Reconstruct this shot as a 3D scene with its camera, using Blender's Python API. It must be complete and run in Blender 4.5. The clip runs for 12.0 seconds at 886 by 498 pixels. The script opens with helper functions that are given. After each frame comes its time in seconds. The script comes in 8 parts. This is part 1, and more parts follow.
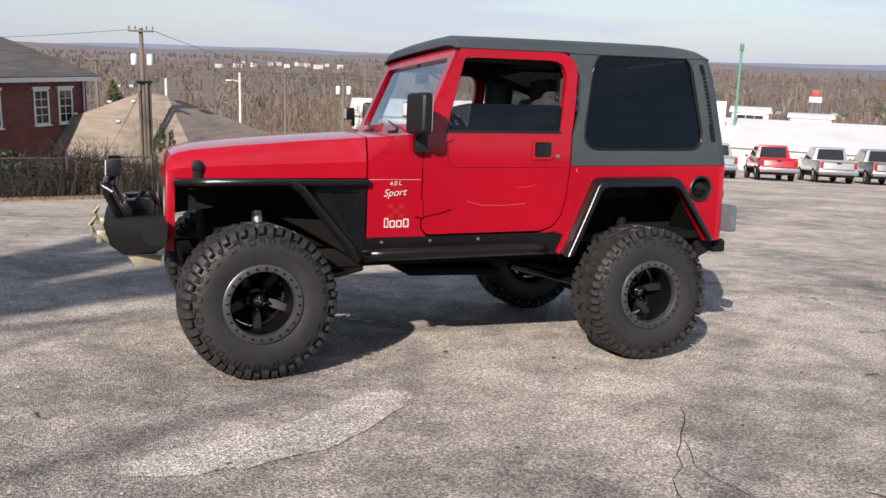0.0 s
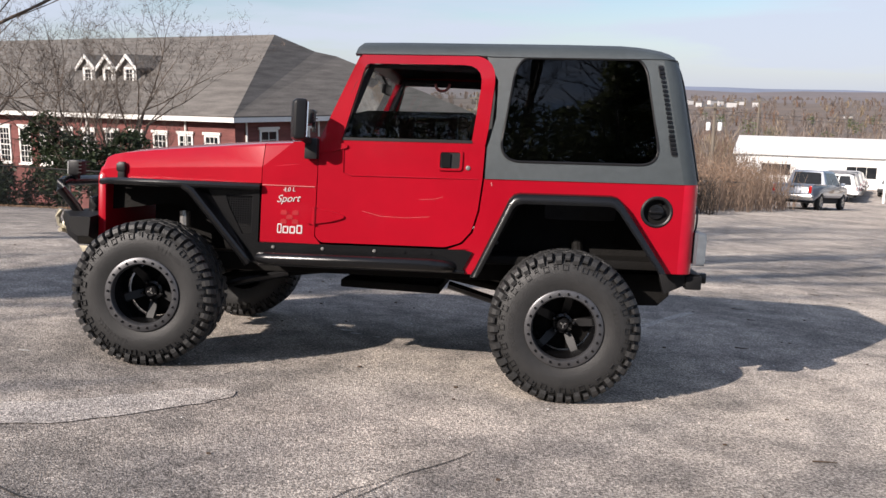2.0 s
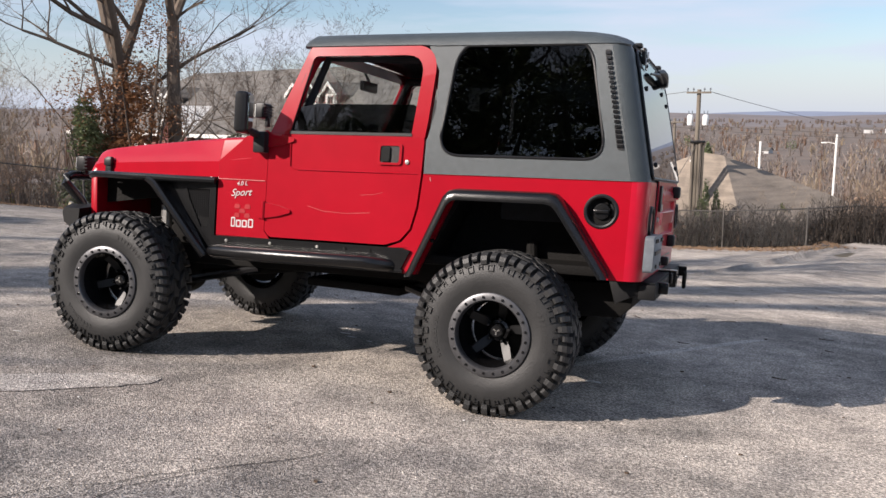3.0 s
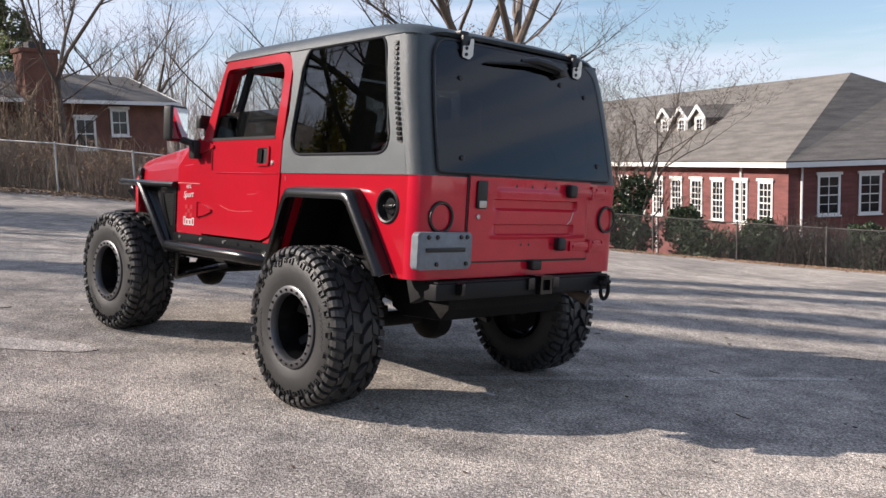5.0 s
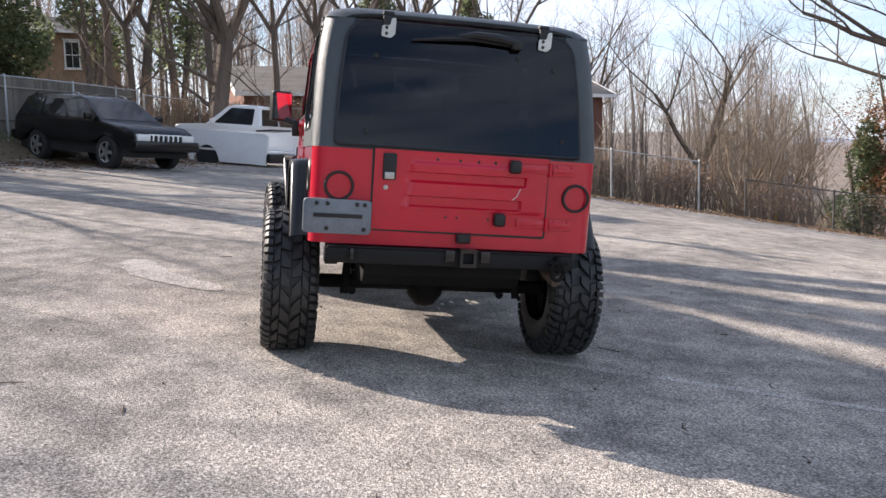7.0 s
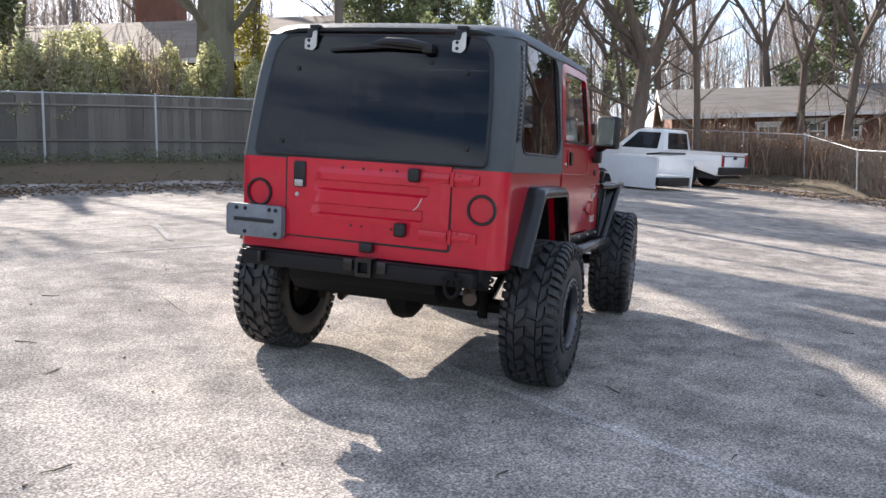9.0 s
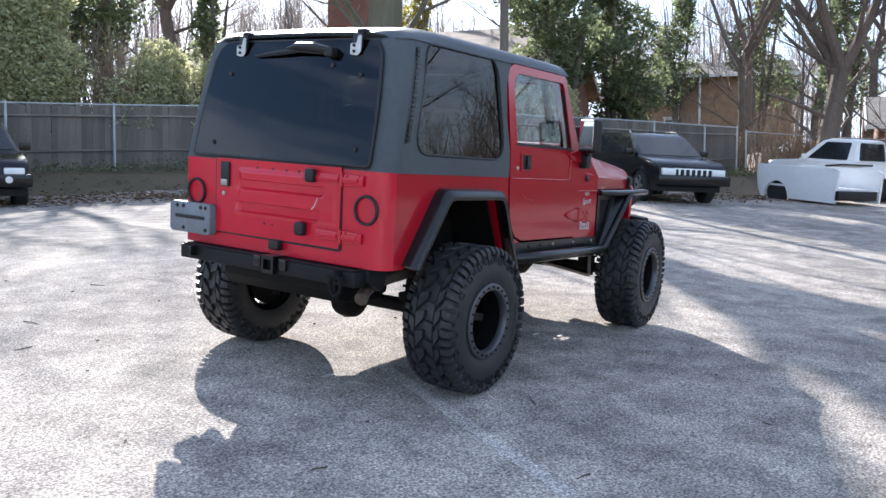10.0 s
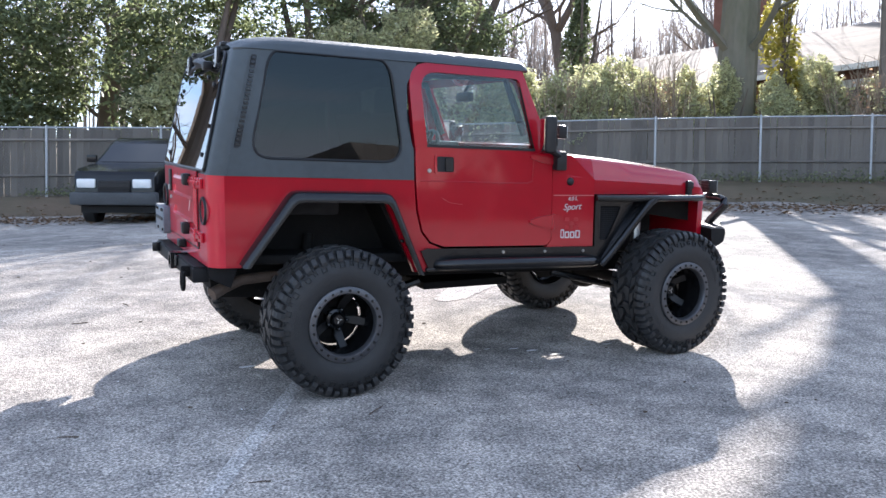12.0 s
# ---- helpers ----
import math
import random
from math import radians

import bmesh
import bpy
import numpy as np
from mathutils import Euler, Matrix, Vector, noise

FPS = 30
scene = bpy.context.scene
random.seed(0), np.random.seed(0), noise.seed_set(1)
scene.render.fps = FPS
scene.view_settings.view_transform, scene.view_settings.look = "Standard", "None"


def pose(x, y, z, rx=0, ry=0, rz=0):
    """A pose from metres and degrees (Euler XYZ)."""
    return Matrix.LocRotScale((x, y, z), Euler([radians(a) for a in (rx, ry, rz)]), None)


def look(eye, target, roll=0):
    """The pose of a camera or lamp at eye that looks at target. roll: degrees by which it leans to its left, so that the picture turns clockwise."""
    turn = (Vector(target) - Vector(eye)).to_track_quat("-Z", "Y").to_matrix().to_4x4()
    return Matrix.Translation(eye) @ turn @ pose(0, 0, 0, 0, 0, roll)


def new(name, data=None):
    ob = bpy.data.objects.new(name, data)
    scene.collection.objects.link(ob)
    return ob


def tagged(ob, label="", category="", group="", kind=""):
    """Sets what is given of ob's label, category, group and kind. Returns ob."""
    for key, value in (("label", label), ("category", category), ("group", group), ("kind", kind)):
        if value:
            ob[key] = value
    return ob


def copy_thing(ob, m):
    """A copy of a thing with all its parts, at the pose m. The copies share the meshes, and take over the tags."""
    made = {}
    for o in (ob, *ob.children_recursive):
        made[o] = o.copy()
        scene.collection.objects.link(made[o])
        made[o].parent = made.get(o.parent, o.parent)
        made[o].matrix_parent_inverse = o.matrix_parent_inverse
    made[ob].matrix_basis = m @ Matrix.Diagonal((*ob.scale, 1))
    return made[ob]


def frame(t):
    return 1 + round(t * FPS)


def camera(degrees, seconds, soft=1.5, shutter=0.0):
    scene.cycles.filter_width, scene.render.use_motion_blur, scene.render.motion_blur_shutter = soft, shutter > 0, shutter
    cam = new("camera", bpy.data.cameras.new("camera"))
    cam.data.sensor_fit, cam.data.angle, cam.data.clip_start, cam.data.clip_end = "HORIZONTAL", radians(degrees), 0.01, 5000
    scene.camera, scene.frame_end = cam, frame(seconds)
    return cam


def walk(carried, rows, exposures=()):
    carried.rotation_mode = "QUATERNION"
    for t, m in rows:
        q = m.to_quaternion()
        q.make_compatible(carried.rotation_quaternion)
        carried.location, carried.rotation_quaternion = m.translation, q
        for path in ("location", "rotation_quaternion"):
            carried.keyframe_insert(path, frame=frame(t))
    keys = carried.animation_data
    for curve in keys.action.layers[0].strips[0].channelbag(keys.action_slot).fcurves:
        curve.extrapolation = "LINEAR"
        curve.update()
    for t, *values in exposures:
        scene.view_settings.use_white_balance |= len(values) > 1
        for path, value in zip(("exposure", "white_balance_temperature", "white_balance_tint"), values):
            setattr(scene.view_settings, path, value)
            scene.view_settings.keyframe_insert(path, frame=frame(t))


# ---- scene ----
cam = camera(53.9, 12.0)
PATH = [
    (0, (-1.796, -5.406, 1.823), (-1.122, -3.571, 1.398), 1.8),
    (0.5, (-1.111, -5.57, 1.804), (-0.655, -3.666, 1.395), 1.4),
    (1, (-0.387, -5.656, 1.771), (-0.151, -3.71, 1.374), 1.0),
    (1.5, (0.305, -5.626, 1.741), (0.327, -3.662, 1.362), 0.8),
    (2, (1.057, -5.536, 1.698), (0.839, -3.58, 1.339), 0.7),
    (2.5, (1.744, -5.288, 1.618), (1.293, -3.368, 1.288), 0.5),
    (3, (2.452, -4.987, 1.517), (1.763, -3.134, 1.215), 0.3),
    (3.5, (3.067, -4.614, 1.456), (2.161, -2.852, 1.187), -0.1),
    (4, (3.735, -4.247, 1.390), (0.403, 0.690, 0.663), -0.6),
    (4.5, (4.380, -3.817, 1.346), (0.486, 0.697, 0.660), -1.2),
    (5, (4.950, -3.320, 1.313), (0.537, 0.688, 0.639), -1.7),
    (5.5, (5.393, -2.754, 1.276), (3.761, -1.621, 1.05), -1.8),
    (6, (5.823, -2.188, 1.235), (4.051, -1.288, 1.011), -1.5),
    (6.5, (6.117, -1.549, 1.192), (4.236, -0.907, 0.968), -1.2),
    (7, (6.399, -0.904, 1.144), (0.542, 0.228, 0.501), -1.2),
    (7.5, (6.519, -0.195, 1.089), (0.557, 0.116, 0.496), -1.5),
    (8, (6.477, 0.550, 1.040), (0.523, 0.037, 0.505), -1.7),
    (8.5, (6.272, 1.302, 1.007), (4.328, 0.864, 0.847), -1.5),
    (9, (6.011, 2.041, 0.999), (4.144, 1.335, 0.863), -0.7),
    (9.5, (5.698, 2.793, 0.963), (3.939, 1.849, 0.842), -0.0),
    (10, (5.268, 3.484, 0.934), (3.626, 2.348, 0.828), 0.2),
    (10.5, (4.764, 4.121, 0.915), (3.269, 2.795, 0.825), 0.4),
    (11, (4.174, 4.647, 0.896), (2.856, 3.145, 0.815), 0.5),
    (11.5, (3.533, 5.108, 0.889), (2.423, 3.446, 0.812), 0.6),
    (12, (2.807, 5.446, 0.89), (1.93, 3.651, 0.811), 0.7),
]
EXPOSURE = [(0.0, 0.53, 6500, 15), (3.5, 0.72, 6500, 15), (5.5, 0.96, 6500, 15), (6.5, 1.20, 6550, 15), (8.5, 1.54, 6600, 14), (9.5, 1.72, 6250, 13), (10.5, 1.92, 5850, 11), (11.5, 2.05, 5850, 11), (12.0, 2.03, 6000, 13)]
walk(cam, [(t, look(eye, target, roll)) for t, eye, target, roll in PATH], EXPOSURE)

# ---- the slope of the parking lot: the lot's own flat frame, turned into the level world ----
TILT = Euler((radians(-4.791), radians(2.362), radians(-0.099))).to_matrix().to_4x4()


def on_lot(x, y, z=0.0, turn=0.0):
    """The pose of a thing that stands square on the slope."""
    return TILT @ pose(x, y, z, 0, 0, turn)


# ---- world and sun ----
SUN_WAY = (TILT.to_3x3() @ Vector((-1.35, -1.63, 1.0))).normalized()
world = bpy.data.worlds.new("sky")
scene.world = world
world.use_nodes = True
wn, wl = world.node_tree.nodes, world.node_tree.links
sky = wn.new("ShaderNodeTexSky")
sky.sky_type, sky.sun_disc = "NISHITA", False
sky.sun_elevation = math.asin(SUN_WAY.z)
sky.sun_rotation = math.atan2(SUN_WAY.x, SUN_WAY.y)
sky.air_density, sky.dust_density, sky.ozone_density = 1.0, 0.8, 2.6
tc = wn.new("ShaderNodeTexCoord")
stretch = wn.new("ShaderNodeMapping")
stretch.inputs["Scale"].default_value = (1.2, 1.2, 9.0)
stretch.inputs["Rotation"].default_value = (0.1, 0.08, 0.6)
cloud = wn.new("ShaderNodeTexNoise")
cloud.inputs["Scale"].default_value, cloud.inputs["Detail"].default_value = 1.6, 6.0
cloud.inputs["Roughness"].default_value = 0.55
ramp = wn.new("ShaderNodeValToRGB")
ramp.color_ramp.elements[0].position, ramp.color_ramp.elements[1].position = 0.44, 0.60
cmix = wn.new("ShaderNodeMixRGB")
cmix.inputs["Color2"].default_value = (5.0, 5.6, 6.6, 1)
cfac = wn.new("ShaderNodeMath")
cfac.operation = "MULTIPLY"
cfac.inputs[1].default_value = 0.85
bg = wn["Background"]
bg.inputs["Strength"].default_value = 0.087
wl.new(tc.outputs["Generated"], stretch.inputs["Vector"])
wl.new(stretch.outputs["Vector"], cloud.inputs["Vector"])
wl.new(cloud.outputs["Fac"], ramp.inputs["Fac"])
wl.new(ramp.outputs["Color"], cfac.inputs[0])
split = wn.new("ShaderNodeSeparateXYZ")
low_sky = wn.new("ShaderNodeMapRange")
low_sky.inputs["From Min"].default_value, low_sky.inputs["From Max"].default_value = 0.10, 0.0
low_sky.inputs["To Max"].default_value = 0.75
most = wn.new("ShaderNodeMath")
most.operation = "MAXIMUM"
wl.new(tc.outputs["Generated"], split.inputs["Vector"])
wl.new(split.outputs["Z"], low_sky.inputs["Value"])
wl.new(low_sky.outputs["Result"], most.inputs[0])
wl.new(cfac.outputs["Value"], most.inputs[1])
wl.new(most.outputs["Value"], cmix.inputs["Fac"])
wl.new(sky.outputs["Color"], cmix.inputs["Color1"])
wl.new(cmix.outputs["Color"], bg.inputs["Color"])
sun = new("sun", bpy.data.lights.new("sun", "SUN"))
sun.data.energy, sun.data.angle, sun.data.color = 4.65, radians(0.55), (1.0, 0.92, 0.82)
sun.matrix_world = SUN_WAY.to_track_quat("Z", "Y").to_matrix().to_4x4()

# ---- materials ----
def material(name, color, rough=0.6, metal=0.0, vary=0.25, scale=8.0, bump=0.0, bump_scale=60.0, coat=0.0, second=None,
             second_amount=0.5, coords="Object", specular=0.5, transmission=0.0, ior=1.5, stretch_by=(1, 1, 1), random_by=0.0):
    """A node material: colour varied by broad and fine noise, towards a second colour, with a fine relief."""
    mat = bpy.data.materials.new(name)
    mat.use_nodes = True
    nodes, links = mat.node_tree.nodes, mat.node_tree.links
    surf = nodes["Principled BSDF"]
    surf.inputs["Roughness"].default_value = rough
    surf.inputs["Metallic"].default_value = metal
    surf.inputs["Coat Weight"].default_value = coat
    surf.inputs["Coat Roughness"].default_value = 0.06
    surf.inputs["Specular IOR Level"].default_value = specular
    surf.inputs["Transmission Weight"].default_value = transmission
    surf.inputs["IOR"].default_value = ior
    place = nodes.new("ShaderNodeTexCoord")
    stretch_node = nodes.new("ShaderNodeMapping")
    stretch_node.inputs["Scale"].default_value = stretch_by
    links.new(place.outputs[coords], stretch_node.inputs["Vector"])
    broad, fine = nodes.new("ShaderNodeTexNoise"), nodes.new("ShaderNodeTexNoise")
    broad.inputs["Scale"].default_value, broad.inputs["Detail"].default_value = scale * 0.22, 4
    fine.inputs["Scale"].default_value, fine.inputs["Detail"].default_value = scale * 2.3, 5
    for n in (broad, fine):
        links.new(stretch_node.outputs["Vector"], n.inputs["Vector"])
    both = nodes.new("ShaderNodeMath")
    both.operation = "MULTIPLY_ADD"
    links.new(broad.outputs["Fac"], both.inputs[0])
    both.inputs[1].default_value = 1.1
    half = nodes.new("ShaderNodeMath")
    half.operation = "MULTIPLY_ADD"
    links.new(fine.outputs["Fac"], half.inputs[0])
    half.inputs[1].default_value, half.inputs[2].default_value = 0.6, -0.35
    links.new(half.outputs["Value"], both.inputs[2])
    mix = nodes.new("ShaderNodeMixRGB")
    dark = second or tuple(c * (1 - vary) for c in color)
    light = color if second else tuple(min(1.0, c * (1 + vary)) for c in color)
    mix.inputs["Color1"].default_value = (*dark, 1)
    mix.inputs["Color2"].default_value = (*light, 1)
    ramp_node = nodes.new("ShaderNodeMapRange")
    ramp_node.inputs["From Min"].default_value = 0.5 - 0.35 * (1 if not second else second_amount)
    ramp_node.inputs["From Max"].default_value = 0.5 + 0.35
    links.new(both.outputs["Value"], ramp_node.inputs["Value"])
    links.new(ramp_node.outputs["Result"], mix.inputs["Fac"])
    out = mix.outputs["Color"]
    if random_by:
        info, shade = nodes.new("ShaderNodeObjectInfo"), nodes.new("ShaderNodeHueSaturation")
        span = nodes.new("ShaderNodeMapRange")
        span.inputs["To Min"].default_value, span.inputs["To Max"].default_value = 1 - random_by, 1 + random_by
        links.new(info.outputs["Random"], span.inputs["Value"])
        links.new(span.outputs["Result"], shade.inputs["Value"])
        links.new(out, shade.inputs["Color"])
        out = shade.outputs["Color"]
    links.new(out, surf.inputs["Base Color"])
    if bump:
        grain, relief = nodes.new("ShaderNodeTexNoise"), nodes.new("ShaderNodeBump")
        grain.inputs["Scale"].default_value, grain.inputs["Detail"].default_value = bump_scale, 4
        relief.inputs["Strength"].default_value, relief.inputs["Distance"].default_value = bump, 0.01
        links.new(stretch_node.outputs["Vector"], grain.inputs["Vector"])
        links.new(grain.outputs["Fac"], relief.inputs["Height"])
        links.new(relief.outputs["Normal"], surf.inputs["Normal"])
    return mat


RED = material("red paint", (0.345, 0.003, 0.013), 0.32, vary=0.10, scale=5, coat=0.75, specular=0.15)
# same red made brighter, to offset the shade on the rear
RED_REAR = material("rear red paint brightened against shade", (0.49, 0.006, 0.025), 0.32, vary=0.14, scale=7, coat=0.6, specular=0.25, bump=0.04, bump_scale=30)
TOP = material("charcoal moulded hardtop", (0.046, 0.057, 0.062), 0.46, vary=0.25, scale=10, bump=0.25, bump_scale=500)
BLACK = material("satin black steel", (0.0055, 0.0055, 0.006), 0.24, vary=0.3, scale=14, bump=0.08, bump_scale=220)
COATED = material("textured black powder coat", (0.008, 0.008, 0.0085), 0.6, vary=0.3, scale=20, specular=0.25, bump=0.1, bump_scale=300)
PLASTIC = material("black plastic", (0.010, 0.010, 0.011), 0.42, vary=0.3, scale=14, specular=0.4, bump=0.1, bump_scale=300)
# grime, darkened to near-black for the shade in wells and underneath
UNDER = material("grimy underbody, shade in its black", (0.006, 0.0055, 0.005), 0.75, vary=0.5, scale=12, specular=0.2, bump=0.3, bump_scale=80)
RUBBER = material("tyre rubber", (0.034, 0.0335, 0.033), 0.5, vary=0.35, scale=12, bump=0.2, bump_scale=160, second=(0.020, 0.020, 0.020), second_amount=0.7, specular=0.4)
RIM = material("gloss black wheel", (0.006, 0.006, 0.0065), 0.22, vary=0.2, scale=20, specular=0.5)
SPOKE = material("satin black spokes", (0.006, 0.006, 0.0065), 0.45, vary=0.2, scale=20, specular=0.4)
RING = material("dark grey beadlock ring", (0.105, 0.105, 0.11), 0.38, metal=0.65, vary=0.2, scale=30)
STEEL = material("bare steel", (0.45, 0.44, 0.42), 0.35, metal=0.9, vary=0.2, scale=30)
ZINC = material("zinc plated shackle", (0.55, 0.50, 0.38), 0.4, metal=0.7, vary=0.3, scale=40)
RUST = material("rusty exhaust", (0.085, 0.058, 0.042), 0.8, vary=0.4, scale=30, bump=0.3, bump_scale=120)
TINT = material("dark tinted glass", (0.040, 0.044, 0.050), 0.01, vary=0.02, transmission=1.0, ior=1.45)
CLEAR = material("clear glass", (0.86, 0.90, 0.89), 0.01, vary=0.02, transmission=1.0, ior=1.45)
MIRROR = material("mirror glass", (0.8, 0.82, 0.84), 0.02, metal=1.0, vary=0.02)
GREYBOX = material("weathered grey plastic", (0.14, 0.16, 0.18), 0.6, vary=0.35, scale=16, bump=0.1, bump_scale=200)
DECAL = material("silver decal", (0.55, 0.50, 0.49), 0.4, vary=0.08, scale=30)
SCAR_SHEEN = material("scratched paint and crease highlight", (0.55, 0.20, 0.19), 0.6, vary=0.3, scale=40)
GHOST = material("ghost of a decal in the paint", (0.345, 0.007, 0.013), 0.42, vary=0.2, scale=60)
CLOTH = material("dark grey seat cloth", (0.035, 0.035, 0.038), 0.9, vary=0.3, scale=60, bump=0.3, bump_scale=400)
LENS = material("lamp lens", (0.75, 0.76, 0.74), 0.15, vary=0.1, scale=30, coat=0.6)
LENS_RED = material("red lamp lens", (0.35, 0.01, 0.01), 0.15, vary=0.15, scale=30, coat=0.6)
LENS_AMBER = material("amber lamp lens", (0.75, 0.22, 0.02), 0.15, vary=0.15, scale=30, coat=0.6)


def leaf_material(name, color, vary=0.4, glow=0.45):
    """Thin leaves that let some light through."""
    mat = bpy.data.materials.new(name)
    mat.use_nodes = True
    nodes, links = mat.node_tree.nodes, mat.node_tree.links
    surf, out = nodes["Principled BSDF"], nodes["Material Output"]
    surf.inputs["Roughness"].default_value = 0.5
    geo, shade, span = nodes.new("ShaderNodeNewGeometry"), nodes.new("ShaderNodeHueSaturation"), nodes.new("ShaderNodeMapRange")
    span.inputs["To Min"].default_value, span.inputs["To Max"].default_value = 1 - vary, 1 + vary
    links.new(geo.outputs["Random Per Island"], span.inputs["Value"])
    links.new(span.outputs["Result"], shade.inputs["Value"])
    shade.inputs["Color"].default_value = (*color, 1)
    thin, mix = nodes.new("ShaderNodeBsdfTranslucent"), nodes.new("ShaderNodeMixShader")
    mix.inputs["Fac"].default_value = glow
    links.new(shade.outputs["Color"], surf.inputs["Base Color"])
    links.new(shade.outputs["Color"], thin.inputs["Color"])
    links.new(surf.outputs["BSDF"], mix.inputs[1])
    links.new(thin.outputs["BSDF"], mix.inputs[2])
    links.new(mix.outputs["Shader"], out.inputs["Surface"])
    return mat


def asphalt_material(name, pale, dark):
    """Worn asphalt: broad stains, pale and dark stones, fine relief."""
    mat = bpy.data.materials.new(name)
    mat.use_nodes = True
    nodes, links = mat.node_tree.nodes, mat.node_tree.links
    surf = nodes["Principled BSDF"]
    surf.inputs["Roughness"].default_value = 0.9
    surf.inputs["Specular IOR Level"].default_value = 0.15
    surf.inputs["Diffuse Roughness"].default_value = 0.3
    place = nodes.new("ShaderNodeTexCoord")

    def grain(scale, detail):
        n = nodes.new("ShaderNodeTexNoise")
        n.inputs["Scale"].default_value, n.inputs["Detail"].default_value = scale, detail
        links.new(place.outputs["Object"], n.inputs["Vector"])
        return n
    broad, mid, stone = grain(0.45, 6), grain(4.0, 6), grain(85.0, 3)
    cells = nodes.new("ShaderNodeTexVoronoi")
    cells.inputs["Scale"].default_value = 130.0
    links.new(place.outputs["Object"], cells.inputs["Vector"])
    a, b = nodes.new("ShaderNodeMixRGB"), nodes.new("ShaderNodeMixRGB")
    a.inputs["Color1"].default_value, a.inputs["Color2"].default_value = (*dark, 1), (*pale, 1)
    total = nodes.new("ShaderNodeMath")
    total.operation = "ADD"
    links.new(broad.outputs["Fac"], total.inputs[0])
    links.new(mid.outputs["Fac"], total.inputs[1])
    span = nodes.new("ShaderNodeMapRange")
    span.inputs["From Min"].default_value, span.inputs["From Max"].default_value = 0.80, 1.18
    links.new(total.outputs["Value"], span.inputs["Value"])
    links.new(span.outputs["Result"], a.inputs["Fac"])
    speck = nodes.new("ShaderNodeMapRange")
    speck.inputs["From Min"].default_value, speck.inputs["From Max"].default_value = 0.36, 0.66
    speck.inputs["To Min"].default_value, speck.inputs["To Max"].default_value = 0.50, 1.52
    links.new(stone.outputs["Fac"], speck.inputs["Value"])
    stain, spot = grain(1.6, 7), nodes.new("ShaderNodeMapRange")
    stain.inputs["Roughness"].default_value = 0.65
    spot.inputs["From Min"].default_value, spot.inputs["From Max"].default_value = 0.36, 0.58
    spot.inputs["To Min"].default_value, spot.inputs["To Max"].default_value = 0.80, 1.06
    links.new(stain.outputs["Fac"], spot.inputs["Value"])
    both = nodes.new("ShaderNodeMath")
    both.operation = "MULTIPLY"
    b.blend_type = "MULTIPLY"
    b.inputs["Fac"].default_value = 1.0
    links.new(a.outputs["Color"], b.inputs["Color1"])
    links.new(speck.outputs["Result"], both.inputs[0])
    links.new(spot.outputs["Result"], both.inputs[1])
    pebble = nodes.new("ShaderNodeTexVoronoi")
    pebble.inputs["Scale"].default_value = 95.0
    links.new(place.outputs["Object"], pebble.inputs["Vector"])
    tone, each, last = nodes.new("ShaderNodeSeparateColor"), nodes.new("ShaderNodeMapRange"), nodes.new("ShaderNodeMath")
    each.inputs["To Min"].default_value, each.inputs["To Max"].default_value = 0.62, 1.38
    last.operation = "MULTIPLY"
    links.new(pebble.outputs["Color"], tone.inputs["Color"])
    links.new(tone.outputs["Red"], each.inputs["Value"])
    links.new(both.outputs["Value"], last.inputs[0])
    links.new(each.outputs["Result"], last.inputs[1])
    links.new(last.outputs["Value"], b.inputs["Color2"])
    links.new(b.outputs["Color"], surf.inputs["Base Color"])
    relief = nodes.new("ShaderNodeBump")
    relief.inputs["Strength"].default_value, relief.inputs["Distance"].default_value = 0.55, 0.010
    links.new(cells.outputs["Distance"], relief.inputs["Height"])
    links.new(relief.outputs["Normal"], surf.inputs["Normal"])
    return mat


# ---- shapes ----
def part(name, bm, mat, parent=None, label="", smooth=35.0):
    """One mesh object from a bmesh, under a thing or a part."""
    me = bpy.data.meshes.new(name)
    bmesh.ops.recalc_face_normals(bm, faces=bm.faces)
    bm.to_mesh(me)
    bm.free()
    me.materials.append(mat)
    if smooth:
        me.shade_smooth()
        me.set_sharp_from_angle(angle=radians(smooth))
    ob = new(name, me)
    if parent is not None:
        ob.parent = parent
    if label:
        tagged(ob, label=label)
    return ob


def thing(name, m, label, category, group="", kind=""):
    ob = new(name)
    ob.matrix_world = m
    return tagged(ob, label, category, group, kind)


def move(verts, m):
    for v in verts:
        v.co = m @ v.co


def box(bm, c, s, bevel=0.0, m=None, seg=2):
    """A box with centre c and size s, its edges rounded."""
    made = bmesh.ops.create_cube(bm, size=1.0)["verts"]
    for v in made:
        v.co = Vector((v.co.x * s[0] + c[0], v.co.y * s[1] + c[1], v.co.z * s[2] + c[2]))
    if m is not None:
        move(made, m)
    if bevel:
        edges = {e for v in made for e in v.link_edges}
        bmesh.ops.bevel(bm, geom=list(edges), offset=bevel, segments=seg, affect="EDGES", profile=0.6)
    return bm


